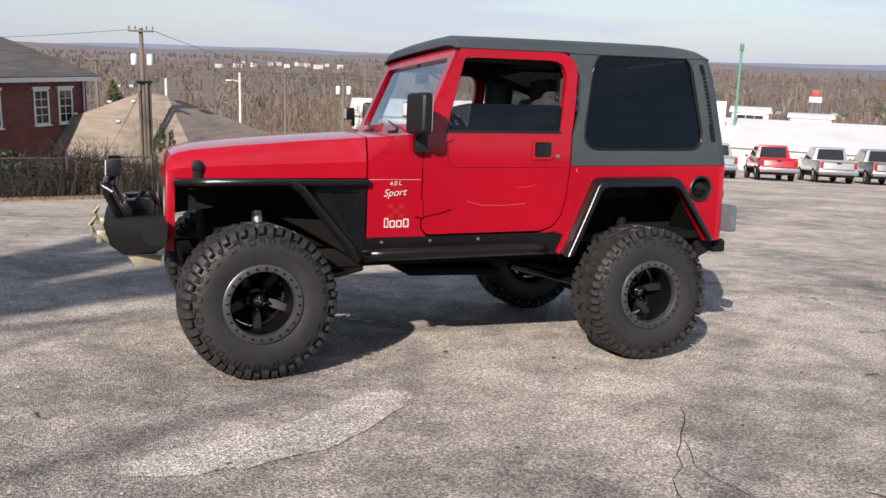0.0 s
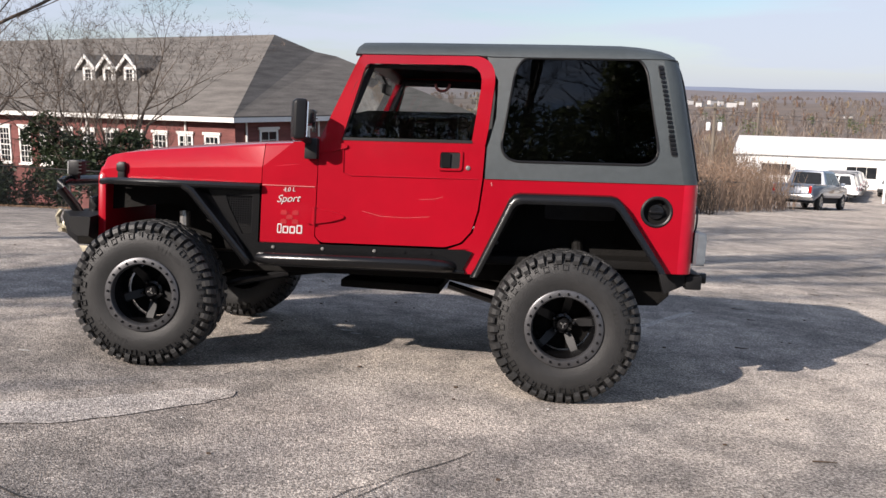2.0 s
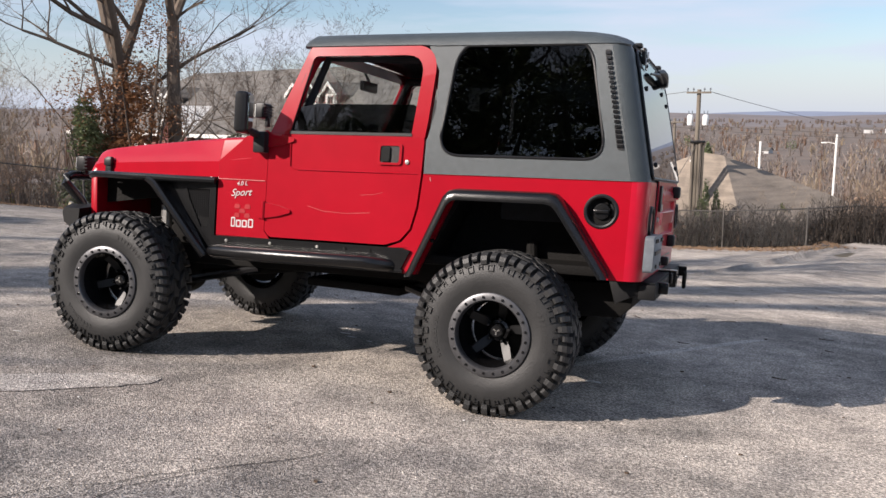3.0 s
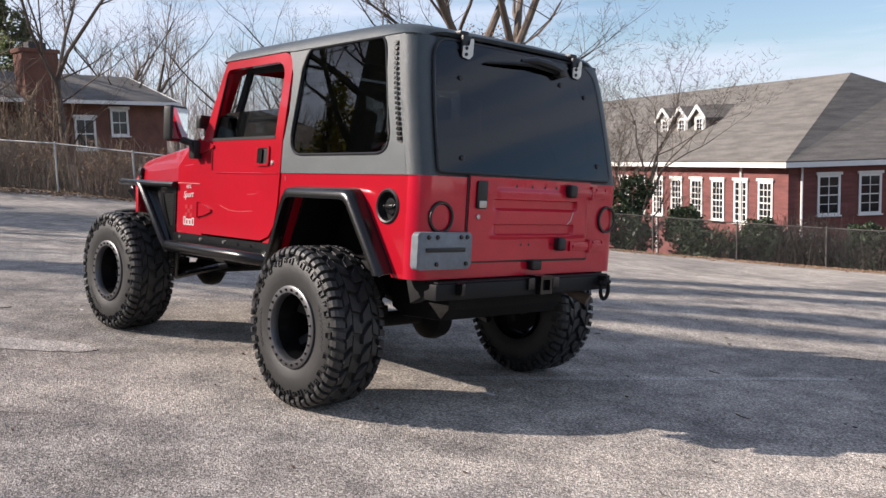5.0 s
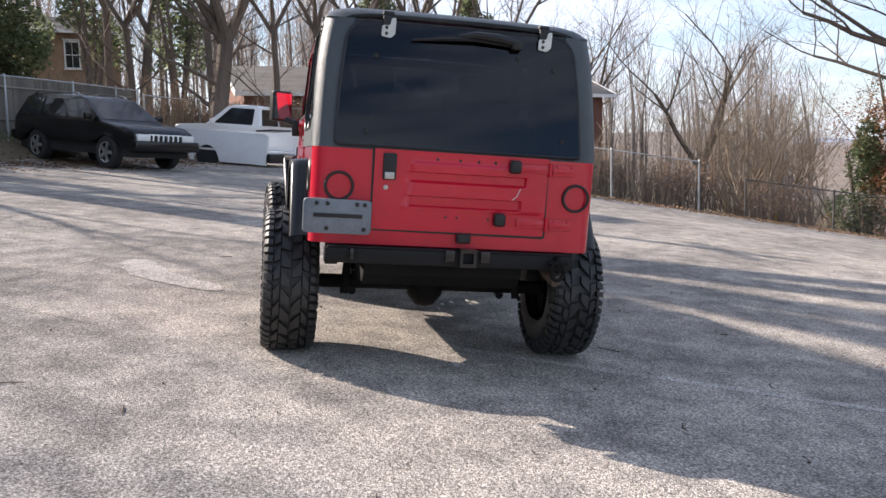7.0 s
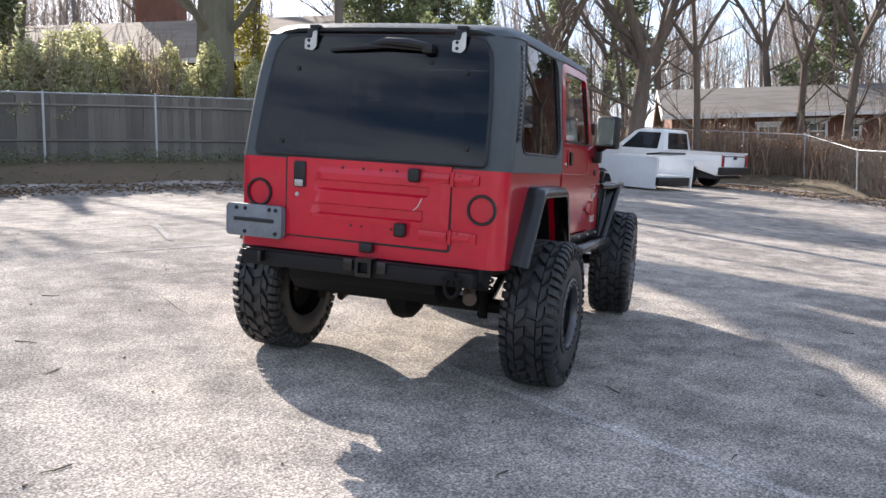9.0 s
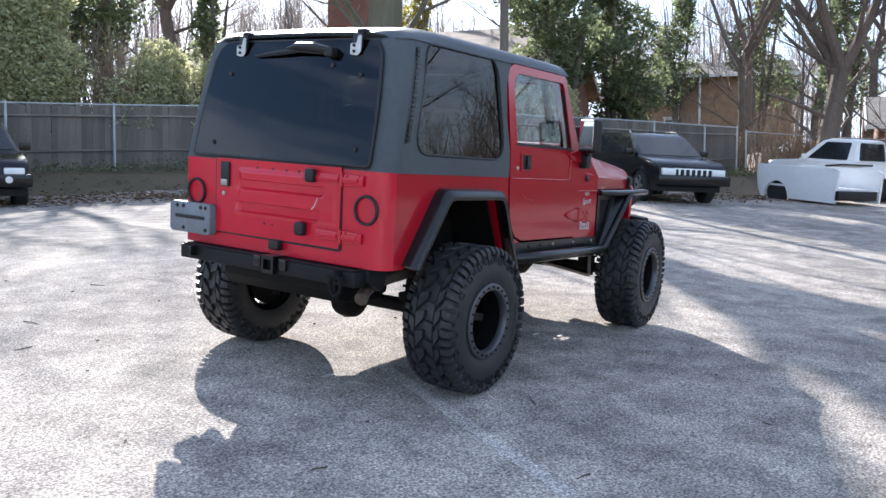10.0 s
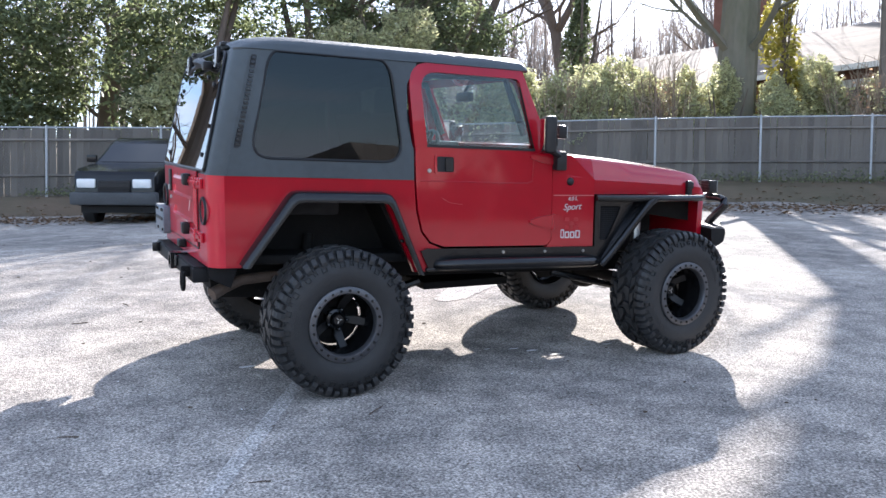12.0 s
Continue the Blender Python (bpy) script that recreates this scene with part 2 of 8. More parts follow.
def prism(bm, pts, a, b, axis="y", bevel=0.0, shape=None):
    """A polygon in the plane across axis, drawn out from a to b."""
    def at(p, d):
        if axis == "y":
            return (p[0], d, p[1])
        if axis == "x":
            return (d, p[0], p[1])
        return (p[0], p[1], d)
    low = [bm.verts.new(at(p, a)) for p in pts]
    high = [bm.verts.new(at(p, b)) for p in pts]
    faces = [bm.faces.new(low), bm.faces.new(high[::-1])]
    n = len(pts)
    for i in range(n):
        faces.append(bm.faces.new((low[i], high[i], high[(i + 1) % n], low[(i + 1) % n])))
    if bevel:
        edges = [e for f in faces[:2] for e in f.edges]
        bmesh.ops.bevel(bm, geom=edges, offset=bevel, segments=2, affect="EDGES", profile=0.6)
    if shape is not None:
        for v in bm.verts:
            v.co = Vector(shape(v.co))
    return bm


def tube(bm, pts, radius, seg=10, closed=False):
    """A round tube along points; radius is one number or one for each point."""
    pts = [Vector(p) for p in pts]
    rings, n = [], len(pts)
    up = Vector((0.13, 0.21, 0.97))
    for i, p in enumerate(pts):
        if closed:
            way = pts[(i + 1) % n] - pts[i - 1]
        else:
            way = pts[min(i + 1, n - 1)] - pts[max(i - 1, 0)]
        way.normalize()
        side = way.cross(up)
        if side.length < 0.05:
            side = way.cross(Vector((1, 0, 0)))
        side.normalize()
        other = side.cross(way)
        r = radius[i] if isinstance(radius, (list, tuple)) else radius
        rings.append([bm.verts.new(p + r * (math.cos(2 * math.pi * k / seg) * side + math.sin(2 * math.pi * k / seg) * other)) for k in range(seg)])
    last = n if closed else n - 1
    for i in range(last):
        a, b = rings[i], rings[(i + 1) % n]
        for k in range(seg):
            bm.faces.new((a[k], a[(k + 1) % seg], b[(k + 1) % seg], b[k]))
    if not closed and seg > 3:
        bm.faces.new(rings[0][::-1])
        bm.faces.new(rings[-1])
    return bm


def lathe(bm, prof, seg=48, m=None, close=False):
    """A profile of (radius, y) turned about the y axis."""
    rings = []
    for r, y in prof:
        if r < 1e-5:
            rings.append([bm.verts.new((0, y, 0))])
        else:
            rings.append([bm.verts.new((r * math.cos(2 * math.pi * k / seg), y, r * math.sin(2 * math.pi * k / seg))) for k in range(seg)])
    pairs = list(zip(rings, rings[1:])) + ([(rings[-1], rings[0])] if close else [])
    for a, b in pairs:
        for k in range(seg):
            j = (k + 1) % seg
            if len(a) == 1 and len(b) == 1:
                continue
            if len(a) == 1:
                bm.faces.new((a[0], b[j], b[k]))
            elif len(b) == 1:
                bm.faces.new((a[k], a[j], b[0]))
            else:
                bm.faces.new((a[k], a[j], b[j], b[k]))
    if m is not None:
        move([v for ring in rings for v in ring], m)
    return bm


def loft(bm, rows, closed=False):
    """A sheet through rows of points, all of one length."""
    made = [[bm.verts.new(p) for p in row] for row in rows]
    for a, b in zip(made, made[1:]):
        n = len(a)
        for k in range(n if closed else n - 1):
            j = (k + 1) % n
            bm.faces.new((a[k], a[j], b[j], b[k]))
    return made


def thicken(bm, depth):
    """Gives an open sheet a back and rims."""
    bmesh.ops.recalc_face_normals(bm, faces=bm.faces)
    bmesh.ops.solidify(bm, geom=list(bm.faces), thickness=depth)
    return bm


def rounded(pts, radius, steps=5):
    """A polygon with its corners rounded."""
    out, n = [], len(pts)
    for i in range(n):
        p, a, b = Vector(pts[i]), Vector(pts[i - 1]), Vector(pts[(i + 1) % n])
        r = radius[i] if isinstance(radius, (list, tuple)) else radius
        if r <= 0:
            out.append(tuple(p))
            continue
        da, db = (a - p), (b - p)
        r1 = min(r, da.length * 0.49, db.length * 0.49)
        s, e = p + da.normalized() * r1, p + db.normalized() * r1
        for k in range(steps + 1):
            t = k / steps
            out.append(tuple((1 - t) ** 2 * s + 2 * t * (1 - t) * p + t * t * e))
    return out


def ray_to(poly, c, ang):
    """Where the ray from c at an angle leaves the polygon."""
    d = (math.cos(ang), math.sin(ang))
    best = None
    for i in range(len(poly)):
        (x1, y1), (x2, y2) = poly[i - 1], poly[i]
        ex, ey = x2 - x1, y2 - y1
        det = d[0] * -ey + d[1] * ex
        if abs(det) < 1e-12:
            continue
        t = ((x1 - c[0]) * -ey + (y1 - c[1]) * ex) / det
        u = (d[0] * (y1 - c[1]) - d[1] * (x1 - c[0])) / det
        if t > 1e-9 and -1e-9 <= u <= 1 + 1e-9 and (best is None or t > best):
            best = t
    return (c[0] + d[0] * best, c[1] + d[1] * best)


def holed(bm, outer, inner, depth, place):
    """A plate with an opening: both outlines in the plane, place(u, v, d) puts them into space at depth d."""
    c = (sum(p[0] for p in inner) / len(inner), sum(p[1] for p in inner) / len(inner))
    angs = sorted({round(math.atan2(p[1] - c[1], p[0] - c[0]), 4) for p in list(outer) + list(inner)})
    loops = []
    for poly, d in ((outer, 0.0), (inner, 0.0), (inner, depth), (outer, depth)):
        loops.append([bm.verts.new(place(*ray_to(poly, c, a), d)) for a in angs])
    n = len(angs)
    for i in range(4):
        a, b = loops[i], loops[(i + 1) % 4]
        for k in range(n):
            j = (k + 1) % n
            bm.faces.new((a[k], a[j], b[j], b[k]))
    return bm


def plate(bm, outline, depth, place):
    """A plate with no opening."""
    a = [bm.verts.new(place(*p, 0.0)) for p in outline]
    b = [bm.verts.new(place(*p, depth)) for p in outline]
    bm.faces.new(a)
    bm.faces.new(b[::-1])
    n = len(a)
    for k in range(n):
        bm.faces.new((a[k], b[k], b[(k + 1) % n], a[(k + 1) % n]))
    return bm


def words(text, size, m, mat, parent, name, extrude=0.0008):
    """Raised lettering in the built-in font, as a mesh."""
    cu = bpy.data.curves.new(name, "FONT")
    cu.body, cu.size, cu.extrude, cu.align_x, cu.align_y = text, size, extrude, "CENTER", "CENTER"
    ob = new(name, cu)
    dg = bpy.context.evaluated_depsgraph_get()
    me = bpy.data.meshes.new_from_object(ob.evaluated_get(dg))
    bpy.data.objects.remove(ob)
    me.transform(m)
    me.materials.append(mat)
    made = new(name, me)
    made.parent = parent
    return made


# ---- the off-road vehicle ----
RAKE = Matrix(((1, 0, 0, 0), (0, 1, 0, 0), (0.034, 0, 1, 0), (0, 0, 0, 1)))
W = 0.765           # half the tub's width
BELT = 1.158        # top of the tub
jeep = thing("off_road_vehicle", on_lot(0, -0.033), "lifted red two-door off-roader with charcoal hardtop and mud tyres", "car")


def bpart(name, bm, mat, parent=None, label="", smooth=35.0):
    move(bm.verts, RAKE)
    return part(name, bm, mat, parent or jeep, label, smooth)


def lean(z):
    """How far the upper sides lean in."""
    return 0.04 * max(0.0, z - 1.20) + 0.22 * max(0.0, z - 1.5) ** 2


def side_place(s, out=0.0):
    """A plate on the side s (-1: driver's, 1: passenger's); depth goes inwards."""
    def put(x, z, d):
        return (x, s * (W + out - lean(z) - d), z)
    return put


def flat_pane(s, out, z0, z1):
    """Like side_place, but for a flat pane set between two heights of the curved side."""
    def put(x, z, d):
        f = (z - z0) / (z1 - z0)
        return (x, s * (W + out - lean(z0) * (1 - f) - lean(z1) * f - d), z)
    return put


def mirror_sides(make):
    for s in (-1, 1):
        make(s)


DOOR_LOW = [(-0.25, 1.345), (-0.25, 0.80), (-0.215, 0.768), (0.50, 0.768), (0.585, 0.795), (0.64, 0.86), (0.67, 0.98), (0.684, 1.15), (0.688, 1.345)]


def tub_side(s):
    bm = bmesh.new()
    put = side_place(s)
    hole = [(1.648, BELT)] + [(1.648 + 0.072 * math.cos(a), 1.005 + 0.072 * math.sin(a)) for a in [math.pi / 2 + 2 * math.pi * k / 24 for k in range(25)]] + [(1.648, BELT)]
    quarter = [(0.695, BELT)] + (hole if s < 0 else []) + [(1.785, BELT), (1.785, 0.667), (1.705, 0.667), (1.445, 1.055), (0.885, 1.055), (0.69, 0.62), (0.605, 0.62), (0.635, 0.76),
               (0.51, 0.755), (0.595, 0.788), (0.65, 0.855), (0.68, 0.975)]
    plate(bm, quarter, 0.03, put)
    cowl = [(-0.575, 0.76), (-0.575, 1.19), (-0.40, 1.335), (-0.257, 1.345), (-0.257, 0.80), (-0.22, 0.757)]
    plate(bm, cowl, 0.03, put)
    plate(bm, [(-0.575, 0.758), (-0.22, 0.755), (0.51, 0.752), (0.635, 0.757), (0.60, 0.62), (-0.575, 0.64)], 0.03, put)
    bpart("side_panel", bm, RED)


mirror_sides(tub_side)

bm = bmesh.new()
rows = []
for z in (0.667, 0.70, 0.95, BELT):
    row = []
    for s in (-1, 1):
        arc = [(1.785 + 0.085 * math.sin(a), s * (W - 0.085 + 0.085 * math.cos(a)), z) for a in [math.pi / 2 * k / 6 for k in range(7)]]
        row += arc if s < 0 else arc[::-1]
    rows.append(row)
loft(bm, rows)
thicken(bm, 0.03)
bpart("rear_panel", bm, RED_REAR, label="red rear panel in brightened red")

bm = bmesh.new()
box(bm, (0.62, 0, 0.70), (2.3, 1.42, 0.05), 0.01)
box(bm, (-0.53, 0, 0.95), (0.04, 1.44, 0.5), 0.01)
for s in (-1, 1):
    prism(bm, [(0.70, 0.70), (0.80, 1.10), (1.66, 1.10), (1.78, 0.70), (1.70, 0.70), (1.44, 1.06), (0.91, 1.06), (0.74, 0.70)], s * 0.735, s * 0.42, bevel=0.01)
    box(bm, (1.18, s * 0.43, 0.88), (0.95, 0.02, 0.42))
    prism(bm, [(-0.60, 0.62), (-0.60, 1.06), (-1.60, 1.06), (-1.60, 0.90), (-1.20, 0.95), (-0.90, 0.80)], s * 0.50, s * 0.46)
    box(bm, (-0.62, s * 0.62, 0.85), (0.03, 0.28, 0.42))
bpart("inner_tub", bm, UNDER)

# hood and cowl
bm = bmesh.new()


def hood_row(x, hw, low, side, top, crown, n=9):
    fold = low + (top - low) * 0.42
    right = [(x, hw, low), (x, hw, fold - 0.006), (x, hw - 0.006, fold + 0.006), (x, hw - 0.040, top - 0.016), (x, hw - 0.052, top - 0.004), (x, hw - 0.075, top)]
    mid = [(x, hw * f, top + crown * (1 - f * f)) for f in (0.6, 0.35, 0.12)]
    half = right + mid
    return half + [(x, -p[1], p[2]) for p in reversed(half)]


rows = []
for x, hw, low, side, top, crown in ((-1.648, 0.565, 1.095, 1.12, 1.145, 0.008), (-1.642, 0.578, 1.095, 1.15, 1.190, 0.012), (-1.622, 0.588, 1.095, 1.17, 1.220, 0.018), (-1.58, 0.596, 1.095, 1.17, 1.238, 0.022),
                                     (-1.50, 0.606, 1.095, 1.18, 1.252, 0.028), (-1.3, 0.635, 1.095, 1.19, 1.272, 0.032), (-0.95, 0.683, 1.095, 1.20, 1.30, 0.033),
                                     (-0.583, 0.754, 1.095, 1.21, 1.325, 0.03)):
    rows.append(hood_row(x, hw, low, side, top, crown))
loft(bm, rows)
thicken(bm, 0.02)
bpart("hood", bm, RED, smooth=24)
bm = bmesh.new()
loft(bm, [hood_row(-0.575, 0.763, 1.10, 1.21, 1.325, 0.03), hood_row(-0.40, 0.763, 1.12, 1.225, 1.335, 0.02), hood_row(-0.24, 0.756, 1.15, 1.24, 1.345, 0.01)])
thicken(bm, 0.02)
bpart("cowl", bm, RED, smooth=24)
bm = bmesh.new()
prism(bm, [(-0.585, 0.70), (-0.60, 1.10), (-0.56, 1.16), (0.56, 1.16), (0.60, 1.10), (0.585, 0.70)], -1.65, -1.60, axis="x", bevel=0.012)
grille = bpart("grille", bm, RED)
for k in range(7):
    bm = bmesh.new()
    box(bm, (-1.652, -0.27 + 0.09 * k, 0.93), (0.01, 0.05, 0.30), 0.003)
    bpart("slot", bm, PLASTIC, grille)
for s in (-1, 1):
    bm = bmesh.new()
    lathe(bm, [(0.0, -0.006), (0.06, -0.004), (0.088, 0.0), (0.095, 0.01)], 24, Matrix.Translation((-1.65, s * 0.44, 0.96)) @ Matrix.Rotation(radians(-90), 4, "Z"))
    bpart("headlight", bm, LENS, grille, "round clear headlight")
    bm = bmesh.new()
    box(bm, (-1.49, s * 0.618, 1.130), (0.046, 0.03, 0.125), 0.010)
    box(bm, (-1.49, s * 0.626, 1.160), (0.056, 0.03, 0.05), 0.010)
    bpart("hood_latch", bm, PLASTIC, label="black rubber hood latch")

# windshield frame
WS = [(-0.738, 1.335), (0.738, 1.335), (0.703, 1.845), (-0.703, 1.845)]
WSI = rounded([(-0.655, 1.40), (0.655, 1.40), (0.63, 1.79), (-0.63, 1.79)], 0.05)


def ws_place(y, z, d):
    return (-0.268 + (z - 1.335) * 0.43 + d * 0.9, y, z - d * 0.2)


bm = bmesh.new()
holed(bm, WS, WSI, 0.055, ws_place)
frame_ob = bpart("windshield_frame", bm, RED)
bm = bmesh.new()
plate(bm, [(y * 1.01, z) for y, z in WSI], 0.006, lambda y, z, d: ws_place(y, z, d + 0.024))
bpart("windshield", bm, CLEAR, frame_ob, "clear windshield glass")
for y in (-0.45, 0.12):
    bm = bmesh.new()
    tube(bm, [(-0.33, y, 1.35), (-0.30, y + 0.05, 1.375), (-0.265, y + 0.36, 1.42)], [0.012, 0.008, 0.005], 6)
    box(bm, (-0.35, y, 1.35), (0.05, 0.05, 0.03), 0.01)
    bpart("wiper", bm, PLASTIC, label="black windshield wiper")

# doors
OPEN = rounded([(-0.122, 1.362), (0.612, 1.362), (0.655, 1.785), (-0.012, 1.785)], [0.01, 0.02, 0.12, 0.03])
DOOR_TOP = [(-0.25, 1.345), (0.688, 1.345), (0.70, 1.44)] + rounded([(0.712, 1.50), (0.722, 1.838), (-0.035, 1.838)], [0, 0.15, 0.0], 7)[1:]


def door(s):
    put = side_place(s, 0.006)
    bm = bmesh.new()
    plate(bm, rounded(DOOR_LOW, 0.012, 2), 0.05, put)
    holed(bm, DOOR_TOP, OPEN, 0.045, put)
    leaf = bpart("door", bm, RED, label="red steel door with its window lowered halfway" if s < 0 else "red steel door with its window shut")
    # stamped crease of the door skin
    bm = bmesh.new()
    tube(bm, [(-0.11, s * (W + 0.005), 1.30), (-0.105, s * (W + 0.006), 1.17), (-0.06, s * (W + 0.006), 1.155), (0.66, s * (W + 0.006), 1.155)], 0.0035, 6)
    bpart("crease", bm, RED, leaf)
    top = 1.522
    bm = bmesh.new()
    if s < 0:
        outline = [(-0.118, 1.36), (0.615, 1.36), (0.635, 1.50), (0.60, top), (0.02, top), (-0.075, top - 0.02)]
    else:
        outline = OPEN
    pane_at = flat_pane(s, 0.006, 1.362, 1.785)
    plate(bm, outline, 0.005, lambda x, z, d: pane_at(x, z, d + 0.014))
    bpart("window_glass", bm, TINT if s < 0 else CLEAR, leaf, "dark tinted window glass" if s < 0 else "clear door glass")
    bm = bmesh.new()
    plate(bm, [(-0.122, 1.352), (0.615, 1.352), (0.615, 1.368), (-0.122, 1.368)], 0.01, lambda x, z, d: put(x, z, d - 0.004))
    bpart("weatherstrip", bm, PLASTIC, leaf)
    bm = bmesh.new()
    plate(bm, [(-0.20, 1.362), (-0.118, 1.362), (-0.02, 1.74), (-0.06, 1.68)], 0.012, lambda x, z, d: put(x, z, d + 0.004))
    bpart("vent_seal", bm, PLASTIC, leaf)
    # handle: recessed cup and paddle
    bm = bmesh.new()
    holed(bm, rounded([(0.428, 1.198), (0.568, 1.198), (0.568, 1.312), (0.428, 1.312)], 0.02), rounded([(0.442, 1.21), (0.554, 1.21), (0.554, 1.30), (0.442, 1.30)], 0.015),
          0.012, lambda x, z, d: put(x, z, d - 0.008))
    cup = bpart("handle_surround", bm, RED, leaf)
    bm = bmesh.new()
    plate(bm, rounded([(0.442, 1.21), (0.554, 1.21), (0.554, 1.30), (0.442, 1.30)], 0.012), 0.004, lambda x, z, d: put(x, z, d - 0.002))
    bpart("handle_cup", bm, PLASTIC, cup)
    bm = bmesh.new()
    plate(bm, rounded([(0.45, 1.215), (0.50, 1.215), (0.50, 1.295), (0.45, 1.295)], 0.01), 0.012, lambda x, z, d: put(x, z, d - 0.012))
    bpart("handle_paddle", bm, BLACK, cup, "black door handle paddle")
    bm = bmesh.new()
    lathe(bm, [(0, -0.006), (0.012, -0.004), (0.014, 0.004)], 14, Matrix.Translation((0.60, s * (W + 0.006), 1.215)) @ Matrix.Scale(-s, 4, (0, 1, 0)))
    bpart("lock", bm, STEEL, leaf)
    # hinges
    for z in (0.918, 1.318):
        bm = bmesh.new()
        plate(bm, rounded([(-0.255, z - 0.045), (-0.16, z - 0.03), (-0.085, z - 0.008), (-0.085, z + 0.008), (-0.16, z + 0.03), (-0.255, z + 0.045)], 0.008, 2), 0.02, lambda x, zz, d: put(x, zz, d - 0.012))
        plate(bm, rounded([(-0.30, z - 0.045), (-0.262, z - 0.045), (-0.262, z + 0.045), (-0.30, z + 0.045)], 0.006, 2), 0.02, lambda x, zz, d: put(x, zz, d - 0.010))
        tube(bm, [(-0.258, s * (W + 0.016), z - 0.05), (-0.258, s * (W + 0.016), z + 0.05)], 0.011, 8)
        bpart("door_hinge", bm, RED, leaf)


mirror_sides(door)

# mirrors and side lamps
def side_mirror(s):
    y = s * (W + 0.03)
    mx, my, mz = (-0.335, y + s * 0.115, 1.455) if s < 0 else (-0.138, y + s * 0.095, 1.455)
    bm = bmesh.new()
    box(bm, (-0.285, y, 1.30), (0.075, 0.06, 0.12), 0.012)
    tube(bm, [(-0.285, y, 1.33), ((mx - 0.285) / 2, y + s * 0.05, 1.35), (mx, my, 1.37)], 0.022, 8)
    arm = bpart("mirror_arm", bm, PLASTIC)
    bm = bmesh.new()
    turn = Matrix.Translation((mx, my, mz)) @ Matrix.Rotation(radians(-22 * s), 4, "Z")
    box(bm, (0, 0, 0), (0.075, 0.16, 0.225), 0.028, m=turn, seg=3)
    house = bpart("mirror_housing", bm, PLASTIC, arm, "black door mirror housing")
    bm = bmesh.new()
    box(bm, (0.038, 0, 0), (0.006, 0.13, 0.19), 0.0, turn)
    bpart("mirror_glass", bm, MIRROR, house)
    bm = bmesh.new()
    box(bm, (-0.33, s * (W - 0.05), 1.48), (0.06, 0.09, 0.085), 0.01)
    box(bm, (-0.30, s * (W - 0.05), 1.42), (0.02, 0.03, 0.06), 0.004)
    for k in range(4):
        box(bm, (-0.302, s * (W - 0.05), 1.455 + 0.017 * k), (0.02, 0.085, 0.006))
    lamp = bpart("pillar_light", bm, PLASTIC, label="black cube auxiliary light")
    bm = bmesh.new()
    box(bm, (-0.362, s * (W - 0.05), 1.48), (0.006, 0.075, 0.07), 0.002)
    bpart("lens", bm, LENS, lamp)


mirror_sides(side_mirror)

# hardtop
def rear_x(z):
    return 1.866 - 0.225 * (z - BELT) - 0.16 * max(0.0, z - 1.72) ** 1.3


def top_side(s):
    put, pane_at = side_place(s, 0.006), flat_pane(s, 0.006, 1.262, 1.824)
    outer = [(0.698, BELT), (1.78, BELT)] + [(rear_x(z) - 0.085, z) for z in (1.3, 1.5, 1.7, 1.80, 1.836)] + [(0.66, 1.836), (0.735, 1.70), (0.738, 1.50), (0.71, 1.37), (0.698, 1.33)]
    hole = rounded([(0.768, 1.262), (1.645, 1.262), (1.515, 1.85), (0.842, 1.846)], [0.13, 0.12, 0.12, 0.13], 8)
    hole = [(x, min(z, 1.824)) for x, z in hole]
    bm = bmesh.new()
    holed(bm, outer, hole, 0.022, put)
    side = bpart("hardtop_side", bm, TOP, top)
    bm = bmesh.new()
    glass = [(1.205 + (x - 1.205) * 1.005, 1.53 + (z - 1.53) * 1.005) for x, z in hole]
    plate(bm, glass, 0.006, lambda x, z, d: pane_at(x, z, d + 0.004))
    bpart("side_window", bm, TINT, side, "dark tinted side window")
    ring = [put(1.205 + (x - 1.205) * 1.012, 1.53 + (z - 1.53) * 1.015, 0.0) for x, z in hole]
    bm = bmesh.new()
    tube(bm, ring, 0.007, 6, closed=True)
    bpart("window_seal", bm, PLASTIC, side)
    # louvred vent behind the window
    bm = bmesh.new()
    vent = [(1.70, 1.31), (1.735, 1.305), (1.622, 1.80), (1.592, 1.80)]
    plate(bm, rounded(vent, 0.012, 3), 0.006, lambda x, z, d: put(x, z, d - 0.004))
    grid = bpart("air_vent", bm, PLASTIC, side, "black louvred air vent")
    for k in range(20):
        f = (k + 0.7) / 20.4
        z = 1.31 + 0.49 * f
        x0, x1 = 1.70 + (1.592 - 1.70) * f + 0.004, 1.735 + (1.622 - 1.735) * f - 0.004
        bm = bmesh.new()
        plate(bm, [(x0, z - 0.007), (x1, z - 0.007), (x1, z + 0.007), (x0, z + 0.007)], 0.005, lambda x, zz, d: put(x, zz, d - 0.010))
        bpart("louvre", bm, BLACK, grid, smooth=0)


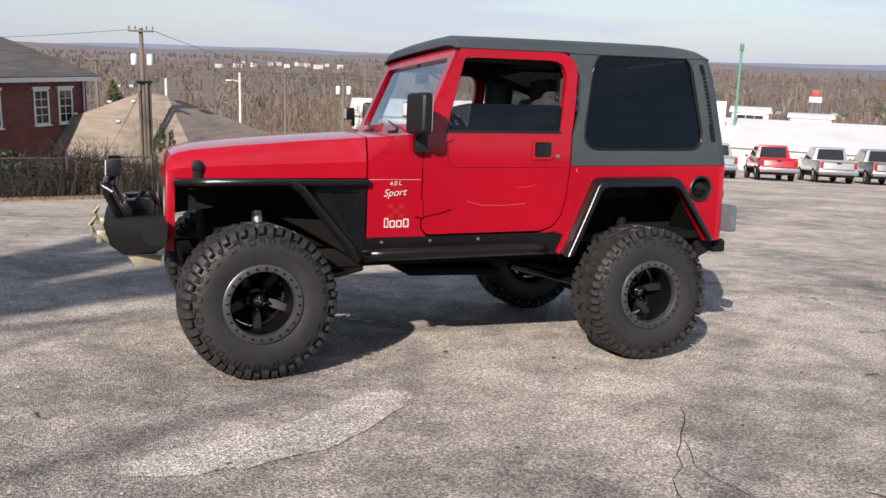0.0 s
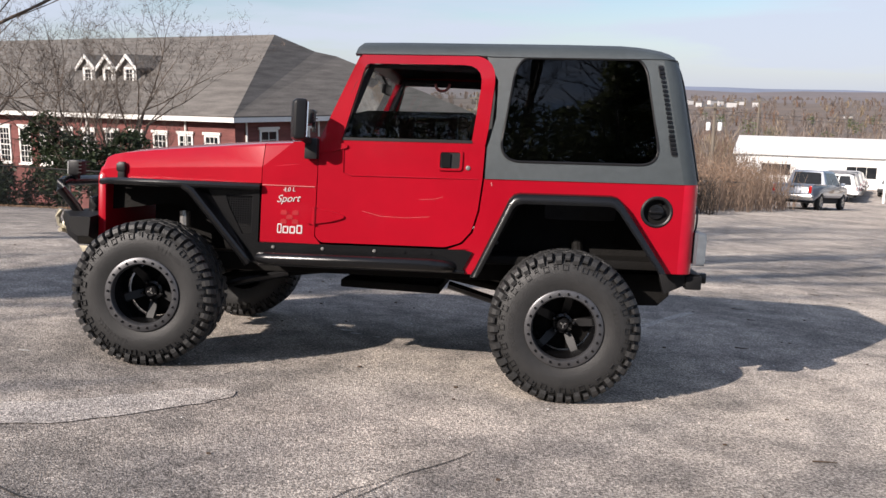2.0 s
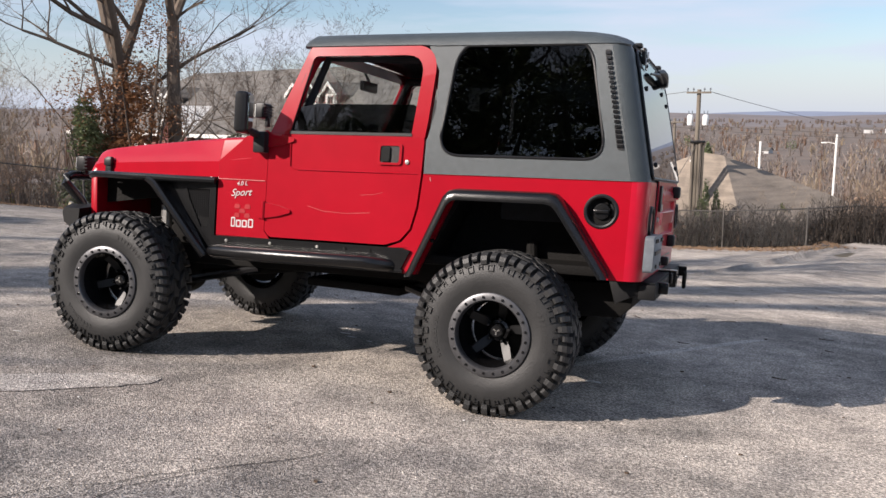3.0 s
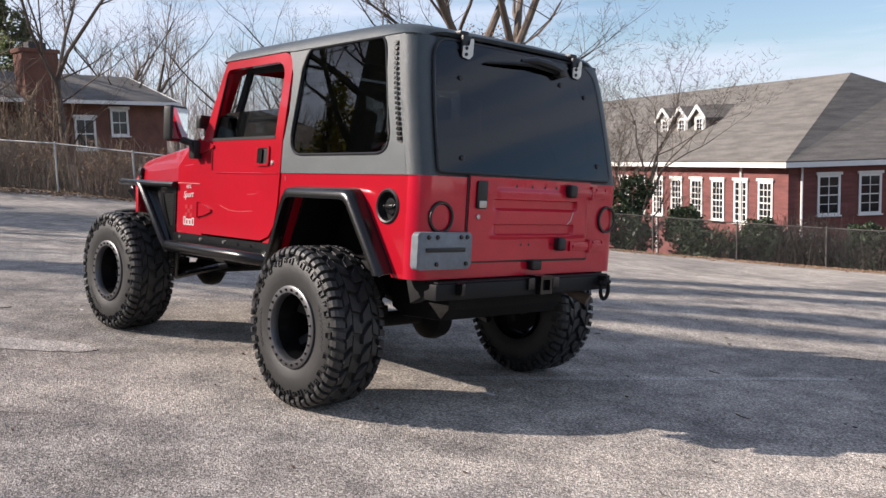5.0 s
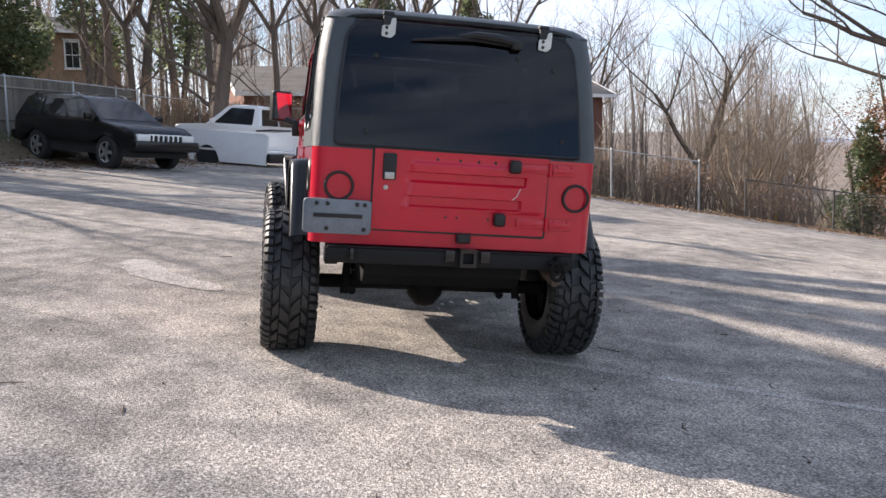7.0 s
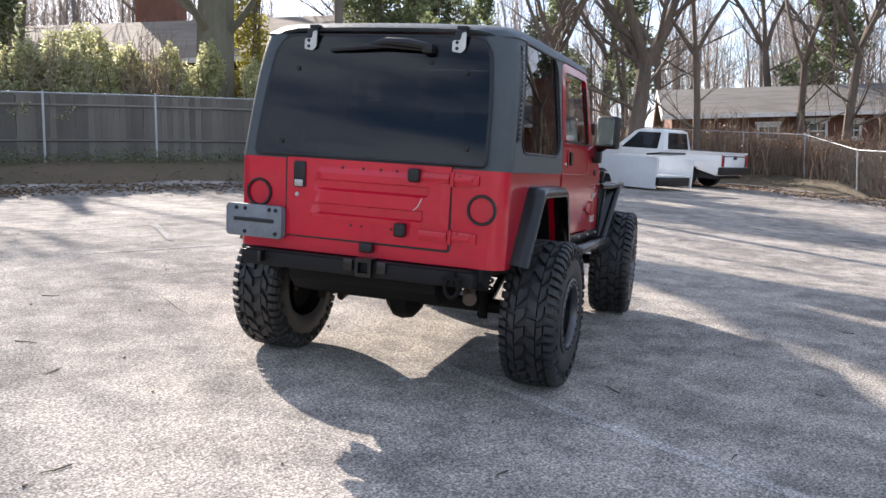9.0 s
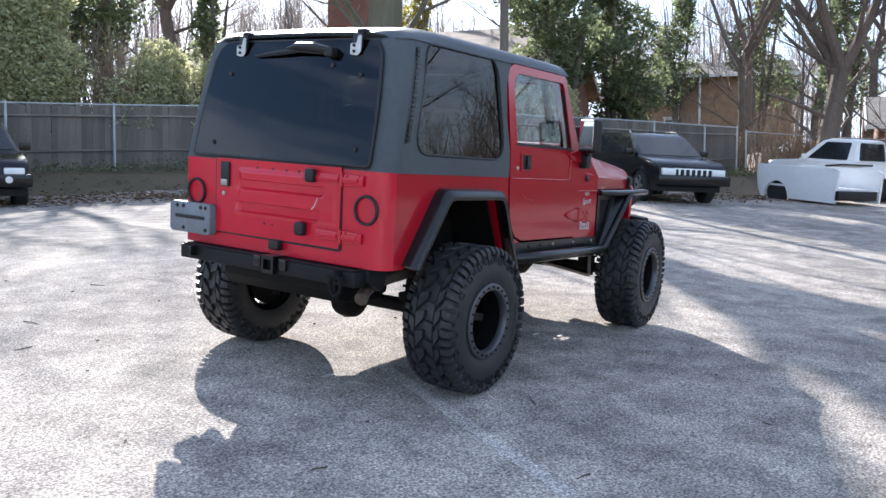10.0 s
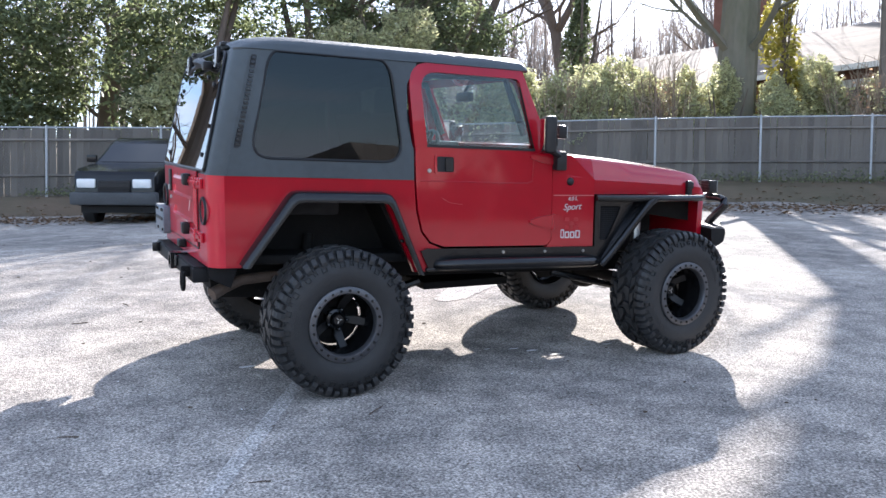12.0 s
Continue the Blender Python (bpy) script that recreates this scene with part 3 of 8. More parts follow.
def top_lid():
    # roof: sections from the windshield to the rear
    bm = bmesh.new()
    rows = []
    for x, drop, nose in ((-0.078, 0.022, 0.55), (-0.072, 0.010, 0.85), (-0.045, 0.003, 1.0), (0.2, 0.0, 1.0), (0.62, 0.0, 1.0), (0.70, 0.0, 1.0), (1.1, 0.0, 1.0), (1.40, 0.003, 1.0), (1.50, 0.010, 1.0),
                          (1.57, 0.020, 1.0), (1.62, 0.030, 1.0), (1.66, 0.042, 1.0), (1.69, 0.054, 1.0), (1.706, 0.064, 1.0)):
        low = 1.838 if x < 0.66 else 1.832
        hw = W + 0.006 - lean(1.80)
        past = min(0.0869, max(0.0, x - 1.622))
        hw -= 0.088 - math.sqrt(0.088 ** 2 - past ** 2) if past else 0.0
        half = [(hw + 0.001, low), (hw - 0.003, low + 0.010), (hw - 0.014, 1.868), (hw - 0.036, 1.891), (hw - 0.08, 1.911), (hw - 0.16, 1.924), (0.25, 1.931), (0.08, 1.932)]
        half = [(y, low + (z - low) * nose - (drop if z > low else 0) * min(1, (z - low) / 0.06)) for y, z in half]
        rows.append([(x, y, z) for y, z in half] + [(x, -y, z) for y, z in reversed(half)])
    loft(bm, rows)
    thicken(bm, 0.02)
    # rear corners and frame round the lift glass
    for s in (-1, 1):
        ring = []
        for z in (BELT, 1.3, 1.45, 1.6, 1.7, 1.76, 1.80, 1.83):
            hw = W + 0.006 - lean(z)
            r = 0.088
            ring.append([(rear_x(z) - r + r * math.sin(a), s * (hw - r + r * math.cos(a)), z) for a in [math.pi / 2 * k / 6 for k in range(7)]] + [(rear_x(z) - 0.002, s * (hw - r - 0.06), z)])
        loft(bm, ring)
    loft(bm, [[(rear_x(z) - (0.004 if z < 1.80 else 0.02), y, z) for y in (-0.62, -0.3, 0, 0.3, 0.62)] for z in (1.785, 1.81, 1.835)])
    loft(bm, [[(rear_x(z) - 0.004, y, z) for y in (-0.66, -0.3, 0, 0.3, 0.66)] for z in (BELT, 1.18)])
    return bpart("hardtop", bm, TOP, label="charcoal grey moulded hardtop", smooth=50)


top = top_lid()
mirror_sides(top_side)


def rear_place(out):
    def put(y, z, d):
        return (rear_x(z) + out - d, y, z)
    return put


GLASS = rounded([(-0.652, 1.180), (0.652, 1.180), (0.640, 1.50), (0.598, 1.822), (-0.598, 1.822), (-0.640, 1.50)], [0.025, 0.025, 0.3, 0.12, 0.12, 0.3], 8)
bm = bmesh.new()
plate(bm, GLASS, 0.012, rear_place(0.014))
lift = bpart("lift_glass", bm, TINT, top, "dark tinted rear lift glass")
bm = bmesh.new()
tube(bm, [rear_place(0.008)(y * 1.004, 1.5 + (z - 1.5) * 1.006, 0) for y, z in GLASS], 0.009, 6, closed=True)
bpart("glass_seal", bm, PLASTIC, lift)
for y in (-0.40, 0.445):
    bm = bmesh.new()
    box(bm, (rear_x(1.80) + 0.022, y, 1.812), (0.02, 0.062, 0.085), 0.008)
    box(bm, (rear_x(1.85) - 0.012, y, 1.868), (0.075, 0.058, 0.022), 0.007)
    bpart("glass_hinge", bm, PLASTIC, lift)
    bm = bmesh.new()
    prism(bm, rounded([(y - 0.038, 1.745), (y + 0.012, 1.738), (y + 0.034, 1.76), (y + 0.036, 1.842), (y + 0.012, 1.838), (y + 0.006, 1.802), (y - 0.036, 1.80)], 0.008, 2), rear_x(1.79) + 0.032, rear_x(1.79) + 0.038, axis="x")
    plate_ob = bpart("hinge_plate", bm, STEEL, lift, "bare steel hinge plate")
    for dz in (1.76, 1.79):
        bm = bmesh.new()
        lathe(bm, [(0, -0.006), (0.008, -0.004), (0.010, 0.004)], 8, Matrix.Translation((rear_x(1.79) + 0.040, y - 0.012, dz)) @ Matrix.Rotation(radians(90), 4, "Z"))
        bpart("hinge_screw", bm, PLASTIC, plate_ob)
bm = bmesh.new()
tube(bm, [(rear_x(1.77) + 0.045, -0.03, 1.776), (rear_x(1.78) + 0.06, 0.06, 1.788), (rear_x(1.78) + 0.06, 0.18, 1.782), (rear_x(1.765) + 0.05, 0.285, 1.764)], [0.010, 0.020, 0.024, 0.020], 8)
tube(bm, [(rear_x(1.74) + 0.03, -0.275, 1.738), (rear_x(1.755) + 0.045, -0.10, 1.757), (rear_x(1.765) + 0.045, 0.06, 1.766), (rear_x(1.75) + 0.035, 0.28, 1.748)], [0.006, 0.011, 0.012, 0.008], 6)
box(bm, (rear_x(1.755) + 0.035, 0.285, 1.755), (0.06, 0.06, 0.05), 0.014)
bpart("rear_wiper", bm, PLASTIC, lift, "black rear wiper")
for y, z in ((-0.46, 1.64), (0.50, 1.64), (0.30, 1.69), (-0.5, 1.25), (0.55, 1.26)):
    bm = bmesh.new()
    lathe(bm, [(0, -0.008), (0.012, -0.006), (0.014, 0.004)], 12, Matrix.Translation((rear_x(z) + 0.016, y, z)) @ Matrix.Rotation(radians(90), 4, "Z"))
    bpart("glass_bolt", bm, PLASTIC, lift, smooth=40)

# tailgate
X0 = 1.872
def gate_relief(y, z):
    """How far the pressed gate skin stands out (+) or in (-) at a place."""
    def step(v, edge, soft):
        return smooth01((v - edge) / soft + 0.5)
    left = -0.298 + 0.05 * math.sin((z - 0.86) * 8.5)
    field = step(y, left, 0.022) * (1 - step(y, 0.452 + 0.10 * max(0.0, 0.93 - z), 0.03)) * step(z, 0.868, 0.022) * (1 - step(z, 1.108, 0.022))
    out = 0.009 * field
    for z0, z1, y1 in ((1.010, 1.056, 0.362), (0.880, 0.931, 0.338)):
        out -= 0.024 * step(z, z0, 0.020) * (1 - step(z, z1, 0.008)) * step(y, -0.262, 0.05) * (1 - step(y, y1, 0.016))
    return out


def smooth01(t):
    t = min(1.0, max(0.0, t))
    return t * t * (3 - 2 * t)


bm = bmesh.new()
rows = []
for i in range(64):
    f = i / 63
    z = 0.750 + 0.415 * f
    rows.append([(X0 + 0.008 + gate_relief(y, z), y, z) for y in [-0.4485 + (0.9285 + 0.004 * f) * k / 96 for k in range(97)]])
loft(bm, rows)
thicken(bm, 0.012)
# thin black frame standing for the shaded gap round the tailgate
bm2 = bmesh.new()
holed(bm2, rounded([(-0.457, 0.742), (0.493, 0.735), (0.486, 1.172), (-0.461, 1.172)], 0.02), rounded([(-0.446, 0.753), (0.483, 0.746), (0.476, 1.164), (-0.450, 1.164)], 0.02), 0.006,
      lambda y, z, d: (X0 + 0.003 - d, y, z))
gate = bpart("tailgate", bm, RED_REAR, label="red tailgate with pressed ribs and bolt holes")
bpart("gate_seal", bm2, PLASTIC, gate)
for z, y0 in ((1.106, 0.285), (0.815, 0.325)):
    bm = bmesh.new()
    prism(bm, [(y0, z - 0.026), (0.478, z - 0.022), (0.478, z + 0.022), (y0, z + 0.026)], X0 + 0.006, X0 + 0.021, axis="x", bevel=0.004)
    prism(bm, [(y0 + 0.02, z - 0.010), (0.475, z - 0.008), (0.475, z + 0.008), (y0 + 0.02, z + 0.010)], X0 + 0.02, X0 + 0.027, axis="x", bevel=0.003)
    prism(bm, [(0.505, z - 0.032), (0.632, z - 0.026), (0.632, z + 0.026), (0.505, z + 0.032)], X0, X0 + 0.016, axis="x", bevel=0.004)
    prism(bm, [(0.505, z - 0.014), (0.60, z - 0.010), (0.60, z + 0.010), (0.505, z + 0.014)], X0 + 0.015, X0 + 0.024, axis="x", bevel=0.003)
    tube(bm, [(X0 + 0.016, 0.492, z - 0.036), (X0 + 0.016, 0.492, z + 0.036)], 0.012, 8)
    hinge = bpart("gate_hinge", bm, RED_REAR, gate)
    for y in (0.53, 0.61):
        bm = bmesh.new()
        lathe(bm, [(0, -0.005), (0.007, -0.003), (0.009, 0.004)], 8, Matrix.Translation((X0 + 0.018, y, z + 0.021)) @ Matrix.Rotation(radians(90), 4, "Z"))
        bpart("hinge_bolt", bm, RED_REAR, hinge)
bm = bmesh.new()
prism(bm, rounded([(-0.405, 1.008), (-0.335, 1.008), (-0.335, 1.146), (-0.405, 1.146)], 0.012, 3), X0 + 0.006, X0 + 0.02, axis="x", bevel=0.004)
latch = bpart("gate_latch", bm, PLASTIC, gate, "black tailgate latch")
bm = bmesh.new()
box(bm, (X0 + 0.022, -0.37, 1.03), (0.008, 0.05, 0.035), 0.003)
bpart("latch_button", bm, STEEL, latch)
bm = bmesh.new()
lathe(bm, [(0, -0.006), (0.012, -0.004), (0.014, 0.004)], 12, Matrix.Translation((X0 + 0.01, -0.385, 0.968)) @ Matrix.Rotation(radians(90), 4, "Z"))
bpart("gate_lock", bm, STEEL, gate)
for y, z in ((0.294, 1.113), (0.228, 0.829)):
    bm = bmesh.new()
    box(bm, (X0 + 0.028, y, z), (0.05, 0.062, 0.07), 0.018, seg=3)
    bpart("rubber_bumper", bm, PLASTIC, gate, "black rubber bump stop")
bm = bmesh.new()
box(bm, (X0 + 0.02, 0.041, 0.72), (0.05, 0.075, 0.05), 0.014, seg=3)
bpart("rubber_bumper", bm, PLASTIC, label="black rubber bump stop")
for y in (-0.12, 0.0, 0.10, 0.19):
    bm = bmesh.new()
    lathe(bm, [(0, -0.0015), (0.008, -0.001), (0.008, 0.004)], 10, Matrix.Translation((X0 + 0.008, y, 1.127)) @ Matrix.Rotation(radians(90), 4, "Z"))
    bpart("bolt_hole", bm, PLASTIC, gate)
for y in (-0.06, 0.0, 0.17):
    bm = bmesh.new()
    lathe(bm, [(0, -0.0015), (0.007, -0.001), (0.007, 0.004)], 10, Matrix.Translation((X0 + 0.008, y, 0.828)) @ Matrix.Rotation(radians(90), 4, "Z"))
    bpart("bolt_hole", bm, PLASTIC, gate)
bm = bmesh.new()
tube(bm, [(X0 + 0.016, 0.29, 0.935), (X0 + 0.018, 0.315, 0.955), (X0 + 0.016, 0.335, 1.0)], 0.003, 5)
bpart("cut_wire", bm, DECAL, gate, "loose pale wire end")
for y in (-0.624, 0.650):
    bm = bmesh.new()
    lathe(bm, [(0.062, -0.003), (0.065, -0.010), (0.075, -0.010), (0.078, 0.002)], 28, Matrix.Translation((X0 + 0.002, y, 0.963)) @ Matrix.Rotation(radians(90), 4, "Z"))
    bpart("lamp_ring", bm, PLASTIC, label="black ring of a removed tail lamp")
bm = bmesh.new()
prism(bm, rounded([(-0.80, 0.72), (-0.455, 0.72), (-0.455, 0.895), (-0.80, 0.895)], 0.02, 4), X0 + 0.004, X0 + 0.05, axis="x", bevel=0.008)
holder = bpart("plate_holder", bm, GREYBOX, label="weathered grey plastic number plate bracket without a plate")
bm = bmesh.new()
box(bm, (X0 + 0.052, -0.625, 0.812), (0.008, 0.25, 0.02), 0.003)
bpart("slot", bm, PLASTIC, holder)
for y in (-0.735, -0.68, -0.53, -0.49):
    for z in (0.872, 0.745):
        if (y, z) in ((-0.735, 0.745), (-0.53, 0.745)):
            continue
        bm = bmesh.new()
        lathe(bm, [(0, -0.01), (0.009, -0.008), (0.012, 0.002)], 10, Matrix.Translation((X0 + 0.05, y, z)) @ Matrix.Rotation(radians(90), 4, "Z"))
        bpart("screw", bm, BLACK, holder)

# fuel filler on the driver's side
bm = bmesh.new()
FC = (1.648, 1.005)
lathe(bm, [(0.0, 0.045), (0.055, 0.045), (0.066, 0.03), (0.070, -0.006), (0.078, -0.010), (0.086, -0.004), (0.088, 0.004)], 32, Matrix.Translation((FC[0], -W, FC[1])))
filler = bpart("fuel_filler", bm, PLASTIC, label="round black fuel filler bezel")
bm = bmesh.new()
lathe(bm, [(0.0, 0.0), (0.04, 0.004), (0.046, 0.03)], 24, Matrix.Translation((FC[0], -W + 0.012, FC[1])))
box(bm, (FC[0], -W + 0.008, FC[1]), (0.075, 0.022, 0.016), 0.005)
bpart("fuel_cap", bm, BLACK, filler)

# lettering and emblems
for s in (-1, 1):
    turn = Matrix.Translation((0, s * (W + 0.002), 0)) @ (Matrix.Rotation(radians(90), 4, "X") if s < 0 else Matrix.Rotation(radians(180), 4, "Z") @ Matrix.Rotation(radians(90), 4, "X"))
    def stick(x, z, slant=0.0):
        shear = Matrix(((1, slant, 0, 0), (0.06 if slant else 0, 1, 0, 0), (0, 0, 1, 0), (0, 0, 0, 1)))
        return RAKE @ Matrix.Translation((x, 0, z)) @ turn @ shear
    words("4.0 L", 0.036, stick(-0.412, 1.063, 0.12), DECAL, jeep, "engine_badge")
    words("Sport", 0.060, stick(-0.412, 1.011, 0.32), DECAL, jeep, "model_script")
    bm = bmesh.new()
    for k, (dx, w, h) in enumerate(((-0.062, 0.026, 0.056), (-0.026, 0.034, 0.042), (0.014, 0.034, 0.042), (0.055, 0.034, 0.050))):
        x = -0.400 - s * dx
        holed(bm, rounded([(x - w / 2, 0.812), (x + w / 2, 0.812), (x + w / 2, 0.812 + h), (x - w / 2, 0.812 + h)], 0.006, 2),
              [(x - w / 3.6, 0.820), (x + w / 3.6, 0.820), (x + w / 3.6, 0.804 + h), (x - w / 3.6, 0.804 + h)], 0.002, side_place(s, 0.0025))
    bpart("emblem", bm, DECAL, label="silver maker's emblem")
    bm = bmesh.new()
    for dx, dz in ((-0.034, 0.026), (0.034, 0.026), (-0.034, -0.026), (0.034, -0.026), (0.0, 0.0)):
        plate(bm, rounded([(-0.406 + dx - 0.020, 0.905 + dz - 0.012), (-0.406 + dx + 0.020, 0.905 + dz - 0.012), (-0.406 + dx + 0.016, 0.905 + dz + 0.014), (-0.406 + dx - 0.016, 0.905 + dz + 0.014)], 0.008, 2), 0.001, side_place(s, 0.0012))
    bpart("decal_ghost", bm, GHOST, label="faded outline of a peeled-off decal")
    # pale line drawn in for the panel highlight along the cowl crease
    bm = bmesh.new()
    tube(bm, [(-0.572, s * (W + 0.001), 1.086), (-0.265, s * (W + 0.001), 1.083)], 0.0022, 5)
    bpart("pinstripe", bm, SCAR_SHEEN, label="pale painted highlight along the cowl crease")
    if s > 0:
        bm = bmesh.new()
        lathe(bm, [(0.0, 0.012), (0.016, 0.010), (0.024, 0.004), (0.026, -0.002)], 18, Matrix.Translation((-0.39, W, 1.172)))
        bpart("antenna_plug", bm, PLASTIC, label="black rubber antenna plug")

# scratches in the paint
def scratch(name, pts, r):
    bm = bmesh.new()
    tube(bm, pts, r, 4)
    bpart(name, bm, SCAR_SHEEN)


scratch("scratch", [(0.02, -W - 0.0065, 0.955), (0.12, -W - 0.0068, 0.93), (0.26, -W - 0.0068, 0.925), (0.40, -W - 0.0065, 0.935)], 0.0008)
scratch("scratch", [(0.34, -W - 0.0065, 1.03), (0.42, -W - 0.0065, 1.035), (0.47, -W - 0.0065, 1.05)], 0.0007)
scratch("scratch", [(0.38, W + 0.0065, 1.02), (0.47, W + 0.0065, 1.03), (0.52, W + 0.0065, 1.06)], 0.0007)
scratch("paint_chip", [(-1.08, -0.62, 1.262), (-1.05, -0.625, 1.260), (-1.035, -0.615, 1.268)], 0.006)
scratch("paint_chip", [(0.735, -W - 0.001, 1.14), (0.74, -W - 0.001, 1.12)], 0.003)
# front fenders
def front_fender(s):
    bm = bmesh.new()
    rim = [(-1.60, 0.64, 1.072), (-1.51, 0.74, 1.080), (-1.42, 0.80, 1.082), (-1.00, 0.838, 1.078), (-0.80, 0.82, 1.074), (-0.58, 0.787, 1.072)]
    inner = [(-1.60, 0.56, 1.065), (-1.5, 0.58, 1.085), (-1.40, 0.6, 1.088), (-1.02, 0.66, 1.088), (-0.80, 0.70, 1.085), (-0.58, 0.745, 1.085)]
    loft(bm, [[(x, s * y, z) for x, y, z in rim], [(x, s * y, z) for x, y, z in inner]])
    thicken(bm, 0.008)
    fender = bpart("front_fender", bm, BLACK, label="black tubular steel front fender")
    bm = bmesh.new()
    tube(bm, [(x, s * y, z) for x, y, z in rim], 0.021, 10)
    bpart("edge_tube", bm, BLACK, fender)
    bm = bmesh.new()
    tube(bm, [(-1.01, s * 0.838, 1.072), (-0.965, s * 0.842, 1.045), (-0.675, s * 0.815, 0.70), (-0.63, s * 0.795, 0.635)], 0.025, 10)
    loft(bm, [[(-0.96, s * 0.838, 1.05), (-0.66, s * 0.812, 0.69)], [(-0.90, s * 0.772, 1.06), (-0.63, s * 0.772, 0.66)]])
    bpart("brace_tube", bm, BLACK, fender)
    put = side_place(s, 0.006)
    bm = bmesh.new()
    holed(bm, [(-0.585, 0.64), (-0.585, 1.075), (-0.98, 1.075), (-0.92, 1.0), (-0.66, 0.64)], [(-0.625, 0.80), (-0.625, 1.02), (-0.785, 1.02), (-0.765, 0.96), (-0.68, 0.80)], 0.02, put)
    side = bpart("fender_panel", bm, BLACK, fender)
    bm = bmesh.new()
    n = 16
    for k in range(n):
        z = 0.805 + 0.21 * k / n
        x0 = -0.69 - max(0, (z - 0.80)) * 0.5
        tube(bm, [(max(x0, -0.78), s * (W - 0.004), z), (-0.626, s * (W - 0.004), z + 0.0)], 0.0028, 4)
    for k in range(11):
        x = -0.63 - 0.0145 * k
        z0 = 0.80 + max(0, (-0.68 - x)) * 1.9
        tube(bm, [(x, s * (W - 0.003), z0), (x, s * (W - 0.003), 1.02)], 0.0028, 4)
    bpart("mesh_screen", bm, PLASTIC, side, "black expanded mesh screen")


mirror_sides(front_fender)


# rear flares: a folded sheet with a rounded edge
def rear_flare(s):
    line = [(0.655, 0.615), (0.675, 0.65), (0.842, 1.045), (0.866, 1.072), (0.90, 1.080), (1.395, 1.080), (1.430, 1.072), (1.458, 1.046), (1.695, 0.712), (1.715, 0.680)]
    bm = bmesh.new()
    rows = []
    for x, z in line:
        cx, cz = 1.19, 0.62
        rows.append([(x + 0.0, s * (W - 0.02), z + 0.01), (x, s * (W + 0.045), z + 0.006), (x, s * (W + 0.082), z - 0.002), (x + (cx - x) * 0.03, s * (W + 0.096), z + (cz - z) * 0.05), (x + (cx - x) * 0.075, s * (W + 0.094), z + (cz - z) * 0.11)])
    loft(bm, rows)
    thicken(bm, 0.010)
    flare = bpart("rear_flare", bm, BLACK, label="black flat steel rear fender flare", smooth=55)
    for x, z in ((1.44, 1.045), (1.60, 0.85), (0.79, 0.83)):
        bm = bmesh.new()
        lathe(bm, [(0, -0.008), (0.011, -0.006), (0.012, 0.004)], 8, Matrix.Translation((x, s * (W + 0.05), z - 0.02)) @ Matrix.Scale(-s, 4, (0, 1, 0)))
        bpart("bolt", bm, BLACK, flare)


mirror_sides(rear_flare)


# rocker guards with step bars
def rocker(s):
    bm = bmesh.new()
    plate(bm, [(-0.585, 0.757), (0.61, 0.757), (0.655, 0.745), (0.60, 0.63), (-0.585, 0.63)], 0.012, side_place(s, 0.016))
    box(bm, (0.02, s * (W - 0.06), 0.632), (1.2, 0.16, 0.02), 0.006)
    guard = bpart("rocker_guard", bm, BLACK, label="black steel rocker guard")
    bm = bmesh.new()
    tube(bm, [(-0.575, s * (W - 0.02), 0.665), (-0.54, s * (W + 0.075), 0.672), (-0.50, s * (W + 0.095), 0.674), (0.42, s * (W + 0.095), 0.674), (0.49, s * (W + 0.07), 0.668), (0.56, s * (W - 0.02), 0.655)], 0.034, 12)
    bpart("step_bar", bm, BLACK, guard)
    for x in (-0.49, -0.2, 0.1, 0.27, 0.42):
        bm = bmesh.new()
        lathe(bm, [(0, -0.008), (0.009, -0.007), (0.011, 0.004)], 8, Matrix.Translation((x, s * (W + 0.016), 0.732)) @ Matrix.Scale(-s, 4, (0, 1, 0)))
        bpart("bolt", bm, STEEL if x < 0.2 else BLACK, guard)


mirror_sides(rocker)


# ---- wheels ----
R = 0.413
HALF = 0.152


